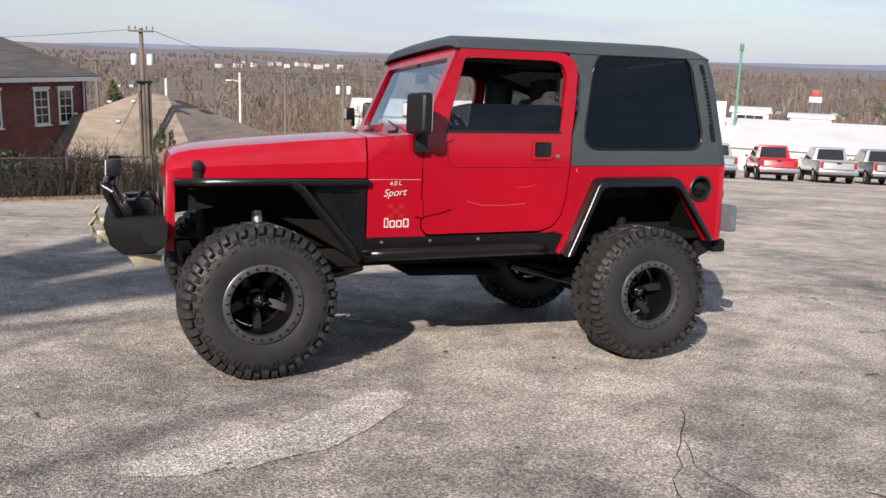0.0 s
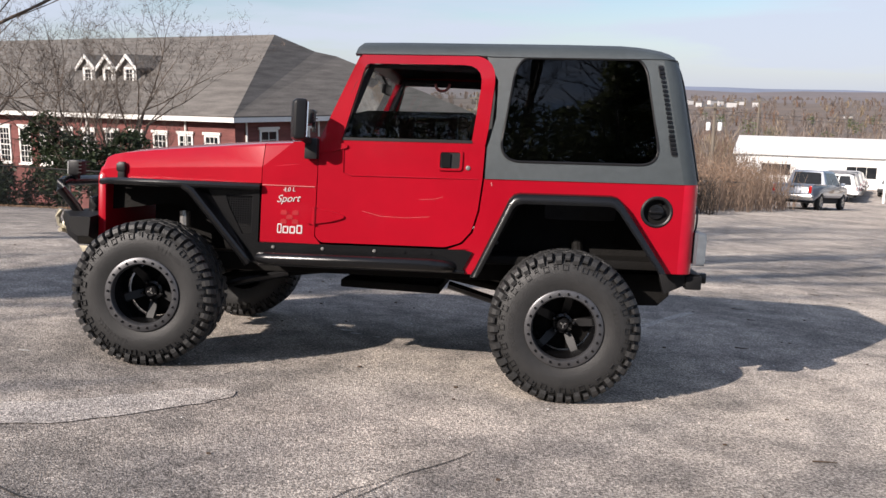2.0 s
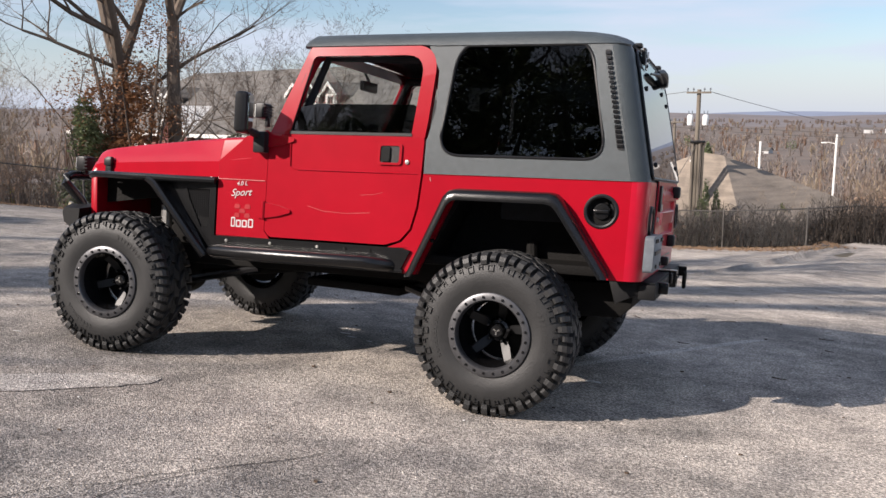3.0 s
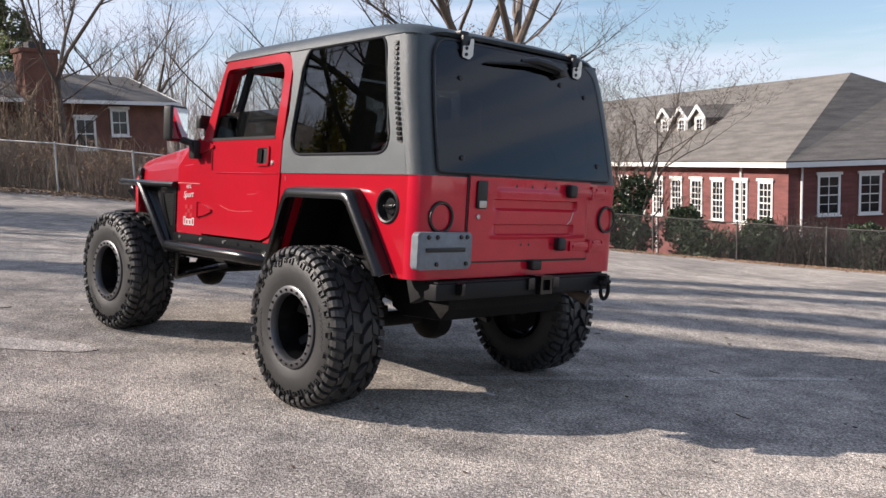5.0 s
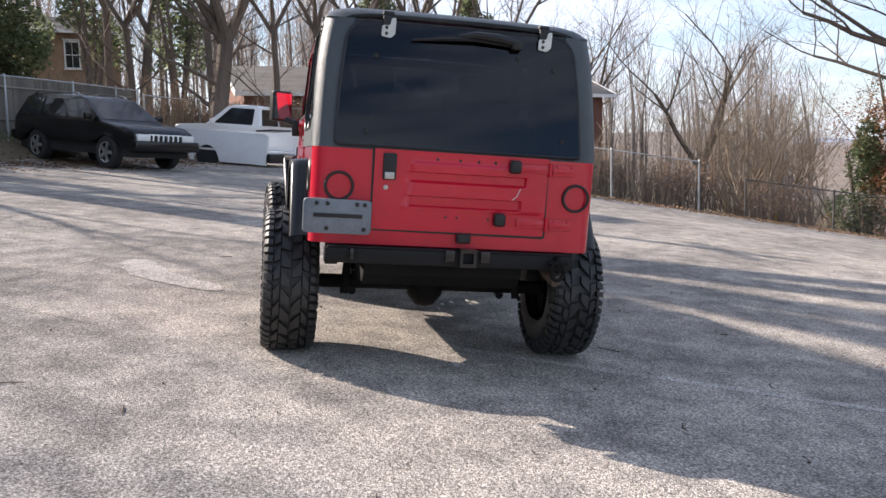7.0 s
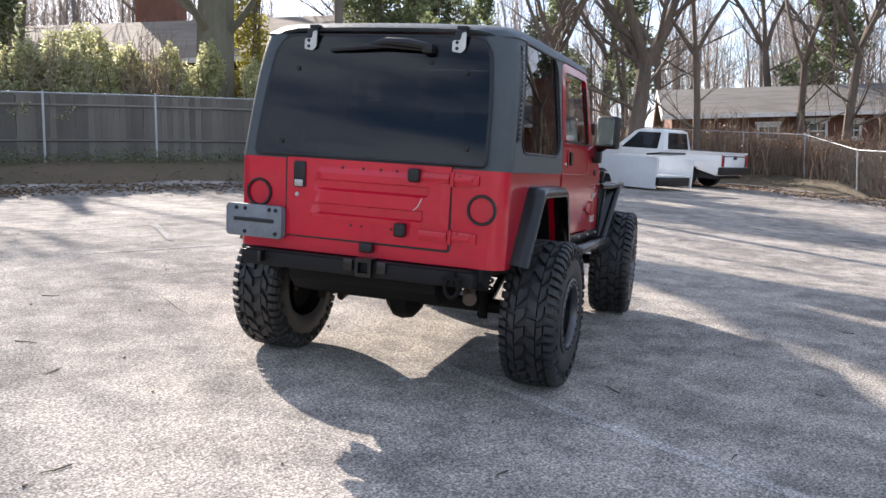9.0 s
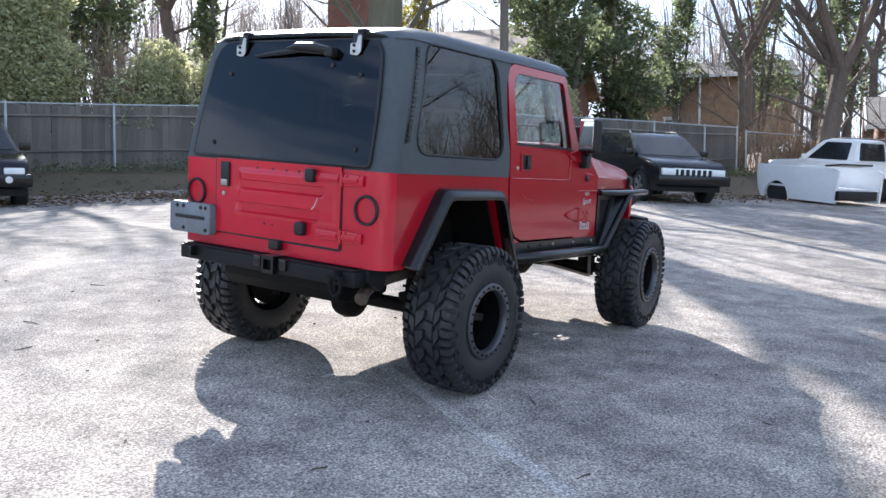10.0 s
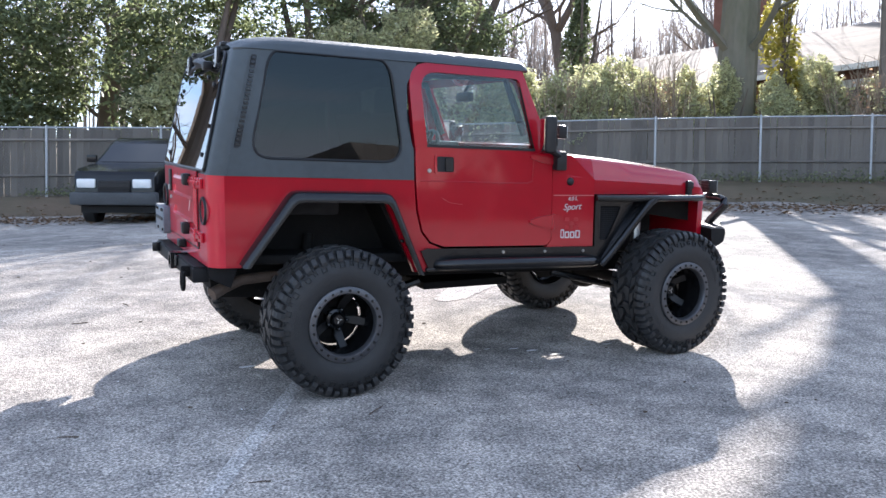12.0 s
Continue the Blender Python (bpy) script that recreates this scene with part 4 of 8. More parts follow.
def build_wheel():
    """A wheel at the origin, its face towards -y."""
    w = new("wheel")
    bm = bmesh.new()
    prof = [(0.195, -HALF + 0.045), (0.21, -HALF + 0.012), (0.25, -HALF - 0.002), (0.30, -HALF - 0.004), (0.345, -HALF + 0.008), (0.370, -HALF + 0.022), (0.384, -HALF + 0.045), (0.388, -0.08),
            (0.389, 0.0), (0.388, 0.08), (0.384, HALF - 0.045), (0.370, HALF - 0.022), (0.345, HALF - 0.008), (0.30, HALF + 0.002), (0.25, HALF), (0.205, HALF - 0.02), (0.195, HALF - 0.05)]
    lathe(bm, prof, 72, close=True)
    tyre = part("tyre", bm, RUBBER, w, "worn mud-terrain tyre")
    # tread: two rows of slanted centre blocks and staggered shoulder lugs
    bm = bmesh.new()

    def block(a, y, long, wide, skew, r0, r1, twist=0.0):
        pts = []
        for r, f in ((r0, 1.0), (r1, 0.88)):
            for da, dy in ((-1, -1), (1, -1), (1, 1), (-1, 1)):
                ang = a + (da * long * f + skew * dy + twist * da * dy) / R / 2
                yy = y + dy * wide * f / 2
                rr = r - (max(0, abs(yy) - 0.095) * 0.16)
                pts.append(bm.verts.new((rr * math.cos(ang), yy, rr * math.sin(ang))))
        for f in ((0, 3, 2, 1), (4, 5, 6, 7), (0, 1, 5, 4), (1, 2, 6, 5), (2, 3, 7, 6), (3, 0, 4, 7)):
            bm.faces.new([pts[i] for i in f])
    n = 25
    step = 2 * math.pi / n
    for k in range(n):
        a = step * k
        for s, half in ((-1, 0.0), (1, 0.5)):
            # hooked centre blocks and shorter ones beside them, mirrored and staggered on the other side
            c = a + step * half
            block(c, s * 0.030, 0.072, 0.056, 0.034 * s, 0.386, R, 0.022 * s)
            block(c + step * 0.34, s * 0.078, 0.070, 0.036, -0.030 * s, 0.385, R, -0.014 * s)
            # shoulder lugs bent down over the sidewall; every other one longer
            for turn, reach, wide in ((0.10, 0.352, 0.040), (0.60, 0.372, 0.034)):
                o = c + step * turn
                line = [(0.104, R - 0.001), (0.130, R - 0.004), (0.147, R - 0.018), (0.154, (R - 0.02 + reach) / 2), (0.152, reach)]
                back = [(0.100, 0.380), (0.112, 0.380), (0.126, 0.370), (0.136, 0.355), (0.140, reach - 0.004)]
                rows = []
                for da, f in ((-1.0, 0.0), (-0.84, 1.0), (0.84, 1.0), (1.0, 0.0)):
                    row = []
                    for (y, r), (yb, rb) in zip(line, back):
                        yy, rr = yb + (y - yb) * f, rb + (r - rb) * f
                        ang = o + (da * wide * 0.5 - 0.22 * s * (yy - 0.104)) / R
                        row.append((rr * math.cos(ang), s * yy, rr * math.sin(ang)))
                    rows.append(row)
                ends = loft(bm, rows)
                bm.faces.new([r[-1] for r in ends])
                bm.faces.new([r[0] for r in ends])
    tagged(part("tread", bm, RUBBER, tyre, smooth=0), kind="stuff")
    # side biters: raised outlines on the sidewall
    bm = bmesh.new()

    def skin(r):
        return HALF + 0.004 - (0.267 * (r - 0.30) if r < 0.345 else 0.012 + 0.467 * (r - 0.345))

    def ridge(s, c, u0, u1, r0, r1):
        pts = []
        for lift, shrink in ((-0.004, 0.0), (0.0085, 0.0014)):
            for u, r in ((u0 + shrink, r0 + shrink), (u1 - shrink, r0 + shrink), (u1 - shrink, r1 - shrink), (u0 + shrink, r1 - shrink)):
                ang = c + u / 0.34
                pts.append(bm.verts.new((r * math.cos(ang), s * (skin(r) + lift), r * math.sin(ang))))
        for f in ((0, 3, 2, 1), (4, 5, 6, 7), (0, 1, 5, 4), (1, 2, 6, 5), (2, 3, 7, 6), (3, 0, 4, 7)):
            bm.faces.new([pts[i] for i in f])
    for s in (-1, 1):
        for k in range(40):
            c = 2 * math.pi * (k + 0.3) / 40
            r0, r1 = (0.318, 0.352) if k % 2 else (0.326, 0.356)
            wd = 0.017 if k % 2 else 0.012
            ridge(s, c, -wd, -wd + 0.006, r0, r1)
            ridge(s, c, wd - 0.006, wd, r0 + (0.0 if k % 4 else 0.01), r1)
            ridge(s, c, -wd, wd, r1 - 0.006, r1)
            if k % 2:
                ridge(s, c, -wd, wd, r0, r0 + 0.006)
            else:
                ridge(s, c, -wd, wd, (r0 + r1) / 2 - 0.003, (r0 + r1) / 2 + 0.003)
    tagged(part("side_relief", bm, RUBBER, tyre, smooth=0), kind="stuff")
    # moulded bars where the maker's lettering stands
    bm = bmesh.new()
    for base in (0.9, 0.9 + math.pi):
        for k in range(9):
            ang = base + 0.085 * k
            m = Matrix.Rotation(-ang, 4, "Y")
            box(bm, (0.285, -HALF - 0.004, 0), (0.026, 0.003, 0.013), 0.0, m)
            box(bm, (0.285, -HALF - 0.004, 0.009), (0.006, 0.003, 0.010), 0.0, m)
    tagged(part("sidewall_lettering_relief", bm, RUBBER, tyre, smooth=0), kind="stuff")
    # rim
    bm = bmesh.new()
    y0 = -HALF + 0.006
    lathe(bm, [(0.212, y0 + 0.02), (0.211, y0 - 0.006), (0.205, y0 - 0.010), (0.176, y0 - 0.010), (0.170, y0 - 0.002), (0.168, y0 + 0.03), (0.178, y0 + 0.045)], 48)
    ring = part("beadlock_ring", bm, RING, w, "dark grey beadlock ring")
    for k in range(24):
        a = 2 * math.pi * k / 24
        bm = bmesh.new()
        lathe(bm, [(0, y0 - 0.018), (0.0065, y0 - 0.017), (0.008, y0 - 0.008)], 6, Matrix.Translation((0.191 * math.cos(a), 0, 0.191 * math.sin(a))))
        part("ring_bolt", bm, RIM, ring, smooth=0)
    bm = bmesh.new()
    lathe(bm, [(0.170, y0 + 0.01), (0.166, y0 + 0.05), (0.158, y0 + 0.10), (0.155, y0 + 0.19), (0.17, y0 + 0.26), (0.195, y0 + 0.30)], 48)
    rim = part("rim_barrel", bm, RIM, w, "gloss black wheel")
    bm = bmesh.new()
    lathe(bm, [(0.0, y0 + 0.215), (0.06, y0 + 0.215), (0.12, y0 + 0.23), (0.156, y0 + 0.235)], 32)
    part("brake_disc", bm, UNDER, w)
    for k in range(5):
        a = 2 * math.pi * k / 5
        m = Matrix.Rotation(a, 4, "Y")
        bm = bmesh.new()
        prism(bm, [(0.035, -0.024), (0.10, -0.015), (0.163, -0.030), (0.163, 0.030), (0.10, 0.015), (0.035, 0.024)], y0 + 0.165, y0 + 0.195, axis="y", bevel=0.008)
        for v in bm.verts:
            v.co.y += 0.03 * max(0, (0.12 - v.co.x)) / 0.1 - 0.035 * max(0, v.co.x - 0.1) / 0.06
        move(bm.verts, m)
        part("spoke", bm, SPOKE, rim)
    bm = bmesh.new()
    lathe(bm, [(0, y0 + 0.128), (0.028, y0 + 0.130), (0.036, y0 + 0.137), (0.041, y0 + 0.165), (0.055, y0 + 0.170), (0.066, y0 + 0.20)], 24)
    hub = part("hub_cap", bm, RIM, rim)
    bm = bmesh.new()
    for k in range(3):
        a = 2 * math.pi * k / 3 + 0.5
        box(bm, (0.011, y0 + 0.127, 0), (0.015, 0.003, 0.006), 0.0, Matrix.Rotation(a, 4, "Y"))
    part("hub_emblem", bm, STEEL, hub, smooth=0)
    for k in range(5):
        a = 2 * math.pi * k / 5
        bm = bmesh.new()
        lathe(bm, [(0, y0 + 0.145), (0.008, y0 + 0.147), (0.010, y0 + 0.19)], 6, Matrix.Translation((0.058 * math.cos(a), 0, 0.058 * math.sin(a))))
        part("lug_nut", bm, RIM, hub, smooth=0)
    return w


def copy_part(ob, parent, m):
    made = copy_thing(ob, m)
    made.parent = parent
    made.matrix_parent_inverse = Matrix.Identity(4)
    made.matrix_basis = m
    return made


wheel = build_wheel()
WB, TRACK = 1.1865, 0.834
wheel.parent = jeep
wheel.matrix_basis = pose(-WB, -TRACK, R, 0, 18, 4)
copy_part(wheel, jeep, pose(WB, -TRACK, R, 0, 63, 0))
copy_part(wheel, jeep, pose(-WB + 0.01, TRACK - 0.01, R + 0.003, 0, 40, 184))
copy_part(wheel, jeep, pose(WB, TRACK, R, 0, 80, 180))

# ---- chassis ----
bm = bmesh.new()
for s in (-1, 1):
    box(bm, (0.1, s * 0.40, 0.60), (3.3, 0.06, 0.11), 0.008)
for x in (-1.5, -0.3, 0.5, 1.75):
    box(bm, (x, 0, 0.60), (0.08, 0.8, 0.08), 0.008)
bpart("chassis_frame", bm, UNDER)
for x in (-WB, WB):
    bm = bmesh.new()
    tube(bm, [(x, -0.74, R), (x, 0.74, R)], 0.042, 12)
    lathe(bm, [(0.0, -0.11), (0.07, -0.10), (0.125, -0.05), (0.135, 0.0), (0.125, 0.05), (0.07, 0.10), (0, 0.11)], 20, Matrix.Translation((x, -0.18 if x < 0 else -0.02, R - 0.005)))
    for s in (-1, 1):
        box(bm, (x - 0.03, s * 0.42, R + 0.05), (0.12, 0.10, 0.06), 0.01)
    part("axle", bm, UNDER, jeep)
    for s in (-1, 1):
        bm = bmesh.new()
        pts = [(x + 0.06 * math.cos(a), s * 0.46 + 0.06 * math.sin(a), R + 0.08 + 0.30 * a / (2 * math.pi * 6)) for a in [2 * math.pi * k / 12 for k in range(73)]]
        tube(bm, pts, 0.008, 6)
        part("coil_spring", bm, PLASTIC, jeep)
        bm = bmesh.new()
        dx = 0.10 if x < 0 else 0.14
        tube(bm, [(x + dx, s * 0.52, R - 0.05), (x + dx * 0.6, s * 0.50, R + 0.22)], 0.024, 10)
        tube(bm, [(x + dx * 0.6, s * 0.50, R + 0.20), (x + dx * 0.4, s * 0.48, R + 0.45)], 0.033, 10)
        part("shock_absorber", bm, STEEL if x < 0 else UNDER, jeep)
        bm = bmesh.new()
        tube(bm, [(x, s * 0.46, R - 0.06), (x * 0.42, s * 0.40, 0.52)], 0.025, 8)
        part("control_arm", bm, BLACK, jeep)
bm = bmesh.new()
tube(bm, [(-WB + 0.12, -0.18, R), (-0.1, -0.12, 0.56)], 0.028, 10)
part("driveshaft", bm, UNDER, jeep)
bm = bmesh.new()
tube(bm, [(WB - 0.12, -0.02, R + 0.02), (0.35, -0.05, 0.55)], 0.030, 10)
part("driveshaft", bm, UNDER, jeep)
bm = bmesh.new()
tube(bm, [(-WB - 0.16, -0.62, R - 0.02), (-WB - 0.16, 0.62, R - 0.02)], 0.020, 8)
tube(bm, [(-WB - 0.20, -0.55, R + 0.06), (-WB - 0.22, 0.40, R + 0.16)], 0.018, 8)
part("steering_link", bm, UNDER, jeep)
bm = bmesh.new()
box(bm, (0.13, 0.0, 0.475), (0.62, 0.72, 0.05), 0.012)
box(bm, (0.2, -0.1, 0.53), (0.40, 0.34, 0.12), 0.03)
part("transfer_case_skid", bm, UNDER, jeep)
bm = bmesh.new()
box(bm, (-0.75, 0.0, 0.58), (0.40, 0.30, 0.22), 0.04)
part("gearbox", bm, UNDER, jeep)
bm = bmesh.new()
box(bm, (-1.0, 0.0, 0.86), (0.85, 0.62, 0.42), 0.04)
bpart("engine", bm, UNDER)
bm = bmesh.new()
prism(bm, [(1.32, 0.62), (1.36, 0.47), (1.45, 0.43), (1.74, 0.44), (1.80, 0.50), (1.81, 0.63)], -0.47, 0.40, bevel=0.02)
tank = bpart("fuel_tank_skid", bm, UNDER, label="black steel fuel tank skid plate")
for y in (-0.36, 0.0, 0.28):
    bm = bmesh.new()
    box(bm, (1.815, y, 0.585), (0.02, 0.015, 0.05), 0.002)
    bpart("strap", bm, UNDER, tank)
bm = bmesh.new()
tube(bm, [(0.9, 0.50, 0.56), (1.35, 0.55, 0.60), (1.66, 0.56, 0.57), (1.76, 0.57, 0.53), (1.83, 0.60, 0.50)], [0.03, 0.03, 0.03, 0.032, 0.036], 12)
bpart("exhaust_pipe", bm, RUST, label="rusty exhaust tail pipe")

# rear bumper
bm = bmesh.new()
box(bm, (1.895, -0.02, 0.612), (0.085, 1.33, 0.078), 0.008)
box(bm, (1.865, -0.02, 0.656), (0.13, 1.30, 0.008), 0.002)
prism(bm, [(1.70, 0.66), (1.86, 0.68), (1.86, 0.60), (1.74, 0.54)], -0.67, -0.60, bevel=0.006)
prism(bm, [(1.70, 0.66), (1.86, 0.68), (1.86, 0.60), (1.74, 0.54)], 0.60, 0.67, bevel=0.006)
rear_bumper = bpart("rear_bumper", bm, COATED, label="black square tube rear bumper")
bm = bmesh.new()
holed(bm, [(-0.045, 0.585), (0.045, 0.585), (0.045, 0.68), (-0.045, 0.68)], [(-0.028, 0.605), (0.028, 0.605), (0.028, 0.66), (-0.028, 0.66)], 0.10, lambda y, z, d: (1.97 - d, y + 0.06, z - 0.01))
for y in (-0.035, 0.155):
    box(bm, (1.945, y, 0.63), (0.02, 0.05, 0.06), 0.004)
bpart("hitch_receiver", bm, BLACK, rear_bumper)
for y in (-0.55, 0.55):
    bm = bmesh.new()
    box(bm, (1.955, y, 0.625), (0.06, 0.022, 0.06), 0.008)
    if y > 0:
        tube(bm, [(1.975, y + 0.035 * math.cos(a), 0.575 + 0.05 * math.sin(a)) for a in [2 * math.pi * k / 18 for k in range(18)]], 0.011, 8, closed=True)
        tube(bm, [(1.97, y - 0.05, 0.618), (1.97, y + 0.05, 0.618)], 0.010, 8)
    bpart("tow_shackle", bm, BLACK if y < 0 else UNDER, rear_bumper)

# front bumper, hoop, winch and lamps
bm = bmesh.new()
prism(bm, [(-1.962, 0.872), (-1.955, 0.78), (-1.86, 0.715), (-1.66, 0.715), (-1.64, 0.872)], -0.435, 0.435, bevel=0.006)
for s in (-1, 1):
    inner = [(-1.955, 0.875), (-1.968, 0.835), (-1.93, 0.72), (-1.86, 0.665), (-1.70, 0.665), (-1.66, 0.875)]
    outer = [(-1.765, 0.860), (-1.775, 0.83), (-1.76, 0.77), (-1.72, 0.745), (-1.65, 0.745), (-1.64, 0.860)]
    ends = loft(bm, [[(x, s * 0.43, z) for x, z in inner], [(x, s * 0.70, z) for x, z in outer]], closed=True)
    bm.faces.new(ends[0])
    bm.faces.new(ends[1])
front_bumper = bpart("front_bumper", bm, COATED, label="black steel winch bumper")
bm = bmesh.new()
tube(bm, [(-1.86, -0.41, 0.85), (-1.885, -0.425, 0.90), (-1.94, -0.51, 1.02), (-1.945, -0.49, 1.05), (-1.945, -0.45, 1.062), (-1.945, 0.45, 1.062), (-1.945, 0.49, 1.05), (-1.94, 0.51, 1.02), (-1.885, 0.425, 0.90), (-1.86, 0.41, 0.85)], 0.030, 12)
bpart("hoop", bm, BLACK, front_bumper, "black tubular bumper hoop")
bm = bmesh.new()
tube(bm, [(-1.78, -0.27, 0.87), (-1.78, 0.27, 0.87)], 0.075, 16)
for s in (-1, 1):
    box(bm, (-1.78, s * 0.26, 0.88), (0.18, 0.10, 0.17), 0.03)
winch = bpart("winch", bm, BLACK, front_bumper, "black electric winch")
for k in range(5):
    bm = bmesh.new()
    y = -0.30 + 0.03 * k
    tube(bm, [(-1.80, y, 0.95), (-1.76 + 0.01 * k, y - 0.02, 1.02), (-1.70, y - 0.04, 1.0 - 0.01 * k), (-1.66, y, 0.90), (-1.66, y, 0.80)], 0.008, 6)
    bpart("winch_cable", bm, PLASTIC, winch)
for s in (-1, 1):
    bm = bmesh.new()
    box(bm, (-1.915, s * 0.36, 1.145), (0.075, 0.10, 0.095), 0.012)
    for k in range(4):
        box(bm, (-1.875, s * 0.36, 1.115 + 0.022 * k), (0.03, 0.10, 0.008))
    box(bm, (-1.92, s * 0.36, 1.092), (0.04, 0.03, 0.04), 0.005)
    lamp = bpart("bumper_light", bm, PLASTIC, front_bumper, "black cube light on the hoop")
    bm = bmesh.new()
    box(bm, (-1.954, s * 0.36, 1.145), (0.006, 0.085, 0.08), 0.002)
    bpart("lens", bm, LENS, lamp)
    bm = bmesh.new()
    tube(bm, [(-1.98, s * 0.37, 0.76), (-2.02, s * 0.37, 0.78), (-2.035, s * 0.37, 0.83), (-2.015, s * 0.37, 0.88)], 0.016, 8)
    tube(bm, [(-1.99, s * 0.42, 0.75), (-1.99, s * 0.32, 0.75)], 0.014, 8)
    box(bm, (-1.965, s * 0.37, 0.765), (0.07, 0.025, 0.07), 0.008)
    bpart("tow_shackle", bm, ZINC, front_bumper, "zinc tow shackle")
bm = bmesh.new()
prism(bm, [(-1.84, 0.66), (-1.66, 0.66), (-1.67, 0.60), (-1.80, 0.60)], -0.46, -0.43, bevel=0.004)
bpart("tow_bracket", bm, ZINC, front_bumper, "tan frame bracket")

# ---- cabin ----
for s in (-1, 1):
    bm = bmesh.new()
    box(bm, (0.30, s * 0.34, 0.98), (0.50, 0.46, 0.16), 0.05, seg=3)
    seat = bpart("front_seat", bm, CLOTH, label="dark cloth bucket seat")
    bm = bmesh.new()
    box(bm, (0.0, 0.0, 0.28), (0.13, 0.45, 0.56), 0.05, seg=3, m=Matrix.Translation((0.54, s * 0.34, 1.02)) @ Matrix.Rotation(radians(14), 4, "Y"))
    bpart("backrest", bm, CLOTH, seat)
    bm = bmesh.new()
    box(bm, (0.69, s * 0.34, 1.62), (0.09, 0.25, 0.15), 0.035, seg=3)
    bpart("headrest", bm, CLOTH, seat)
bm = bmesh.new()
box(bm, (1.25, 0, 0.98), (0.45, 0.9, 0.14), 0.05, seg=3)
box(bm, (1.50, 0, 1.18), (0.14, 0.9, 0.40), 0.05, seg=3)
bpart("rear_seat", bm, CLOTH)
bm = bmesh.new()
prism(bm, [(-0.30, 1.0), (-0.30, 1.33), (-0.10, 1.345), (-0.02, 1.30), (-0.04, 1.05)], -0.70, 0.70, bevel=0.02)
box(bm, (0.0, -0.34, 1.365), (0.16, 0.34, 0.07), 0.03)
bpart("dashboard", bm, PLASTIC)
bm = bmesh.new()
wheel_turn = Matrix.Translation((0.14, -0.34, 1.30)) @ Matrix.Rotation(radians(62), 4, "Y")
tube(bm, [wheel_turn @ Vector((0.185 * math.cos(a), 0.185 * math.sin(a), 0)) for a in [2 * math.pi * k / 28 for k in range(28)]], 0.015, 8, closed=True)
for a in (0.4, math.pi - 0.4, -math.pi / 2):
    tube(bm, [wheel_turn @ Vector((0, 0, -0.02)), wheel_turn @ Vector((0.18 * math.sin(a), 0.18 * math.cos(a), 0))], 0.014, 6)
tube(bm, [wheel_turn @ Vector((0, 0, 0)), (-0.15, -0.34, 1.15)], 0.03, 8)
bpart("steering_wheel", bm, PLASTIC)
bm = bmesh.new()
for s in (-1, 1):
    tube(bm, [(0.72, s * 0.60, 0.80), (0.72, s * 0.58, 1.72), (0.72, s * 0.52, 1.79), (0.72, 0, 1.80)], 0.032, 8)
    tube(bm, [(0.72, s * 0.56, 1.78), (0.0, s * 0.58, 1.80), (-0.14, s * 0.60, 1.45)], 0.026, 8)
    tube(bm, [(0.72, s * 0.56, 1.76), (1.35, s * 0.56, 1.55), (1.62, s * 0.58, 1.10)], 0.030, 8)
bpart("roll_cage", bm, CLOTH, label="padded black roll cage")
bm = bmesh.new()
tube(bm, [(0.28 + 0.05 * math.cos(a), 0.52, 1.79 - 0.05 * math.sin(a)) for a in [math.pi * k / 10 for k in range(11)]], 0.010, 8)
bpart("grab_handle", bm, material("pink webbing", (0.75, 0.25, 0.27), 0.7, scale=40), label="pink webbing grab handle")
bm = bmesh.new()
box(bm, (-0.02, 0.0, 1.70), (0.03, 0.22, 0.065), 0.015)
tube(bm, [(-0.02, 0, 1.73), (-0.06, 0, 1.80)], 0.01, 6)
bpart("inside_mirror", bm, PLASTIC)


# ---- ground ----
ASPHALT = asphalt_material("worn dusty asphalt", (0.44, 0.391, 0.340), (0.235, 0.213, 0.191))
EARTH = material("winter grass and leaf litter", (0.16, 0.11, 0.07), 0.95, scale=1.1, second=(0.09, 0.08, 0.045), second_amount=0.8, bump=0.8, bump_scale=9)
WOODS = material("bare winter woods", (0.19, 0.14, 0.11), 0.95, scale=0.25, second=(0.10, 0.085, 0.07), second_amount=0.9, bump=0.8, bump_scale=0.3)
FENCE_LINE = [(14.73, -19.33), (2.5, -17.1), (0.38, -16.76), (-7.9, -15.5), (-15.84, -9.05), (-17.7, -7.55), (-21.3, -5.7), (-25.8, -5.2), (-29.2, -2.2), (-28.3, 2.4), (-23.0, 6.2), (-19.3, 9.0),
              (-17.2, 12.8), (-15.6, 15.4), (-12.4, 17.8), (-7.2, 20.3), (-1.75, 22.0), (4.0, 23.0), (9.5, 31.0)]
LOT_EDGE = [(40, -24), (14.5, -17.4), (2.6, -15.2), (-0.2, -14.8), (-7.2, -13.7), (-14.6, -7.6), (-16.9, -6.3), (-20.8, -4.2), (-25.0, -3.5), (-27.4, -1.6), (-26.8, 1.8), (-22.3, 5.4), (-18.6, 8.3),
            (-16.5, 12.2), (-15.0, 14.6), (-12.0, 16.9), (-6.9, 19.3), (-1.6, 21.0), (4.2, 22.0), (10.2, 30.5), (15, 75), (60, 75), (60, -10)]


def past_fence(x, y):
    """How far a place lies outside the lot's edge (negative: inside), seen from the middle of the lot."""
    r = math.hypot(x, y)
    if r < 5:
        return -20.0
    e = ray_to(LOT_EDGE, (0, 0), math.atan2(y, x))
    return r - math.hypot(*e)


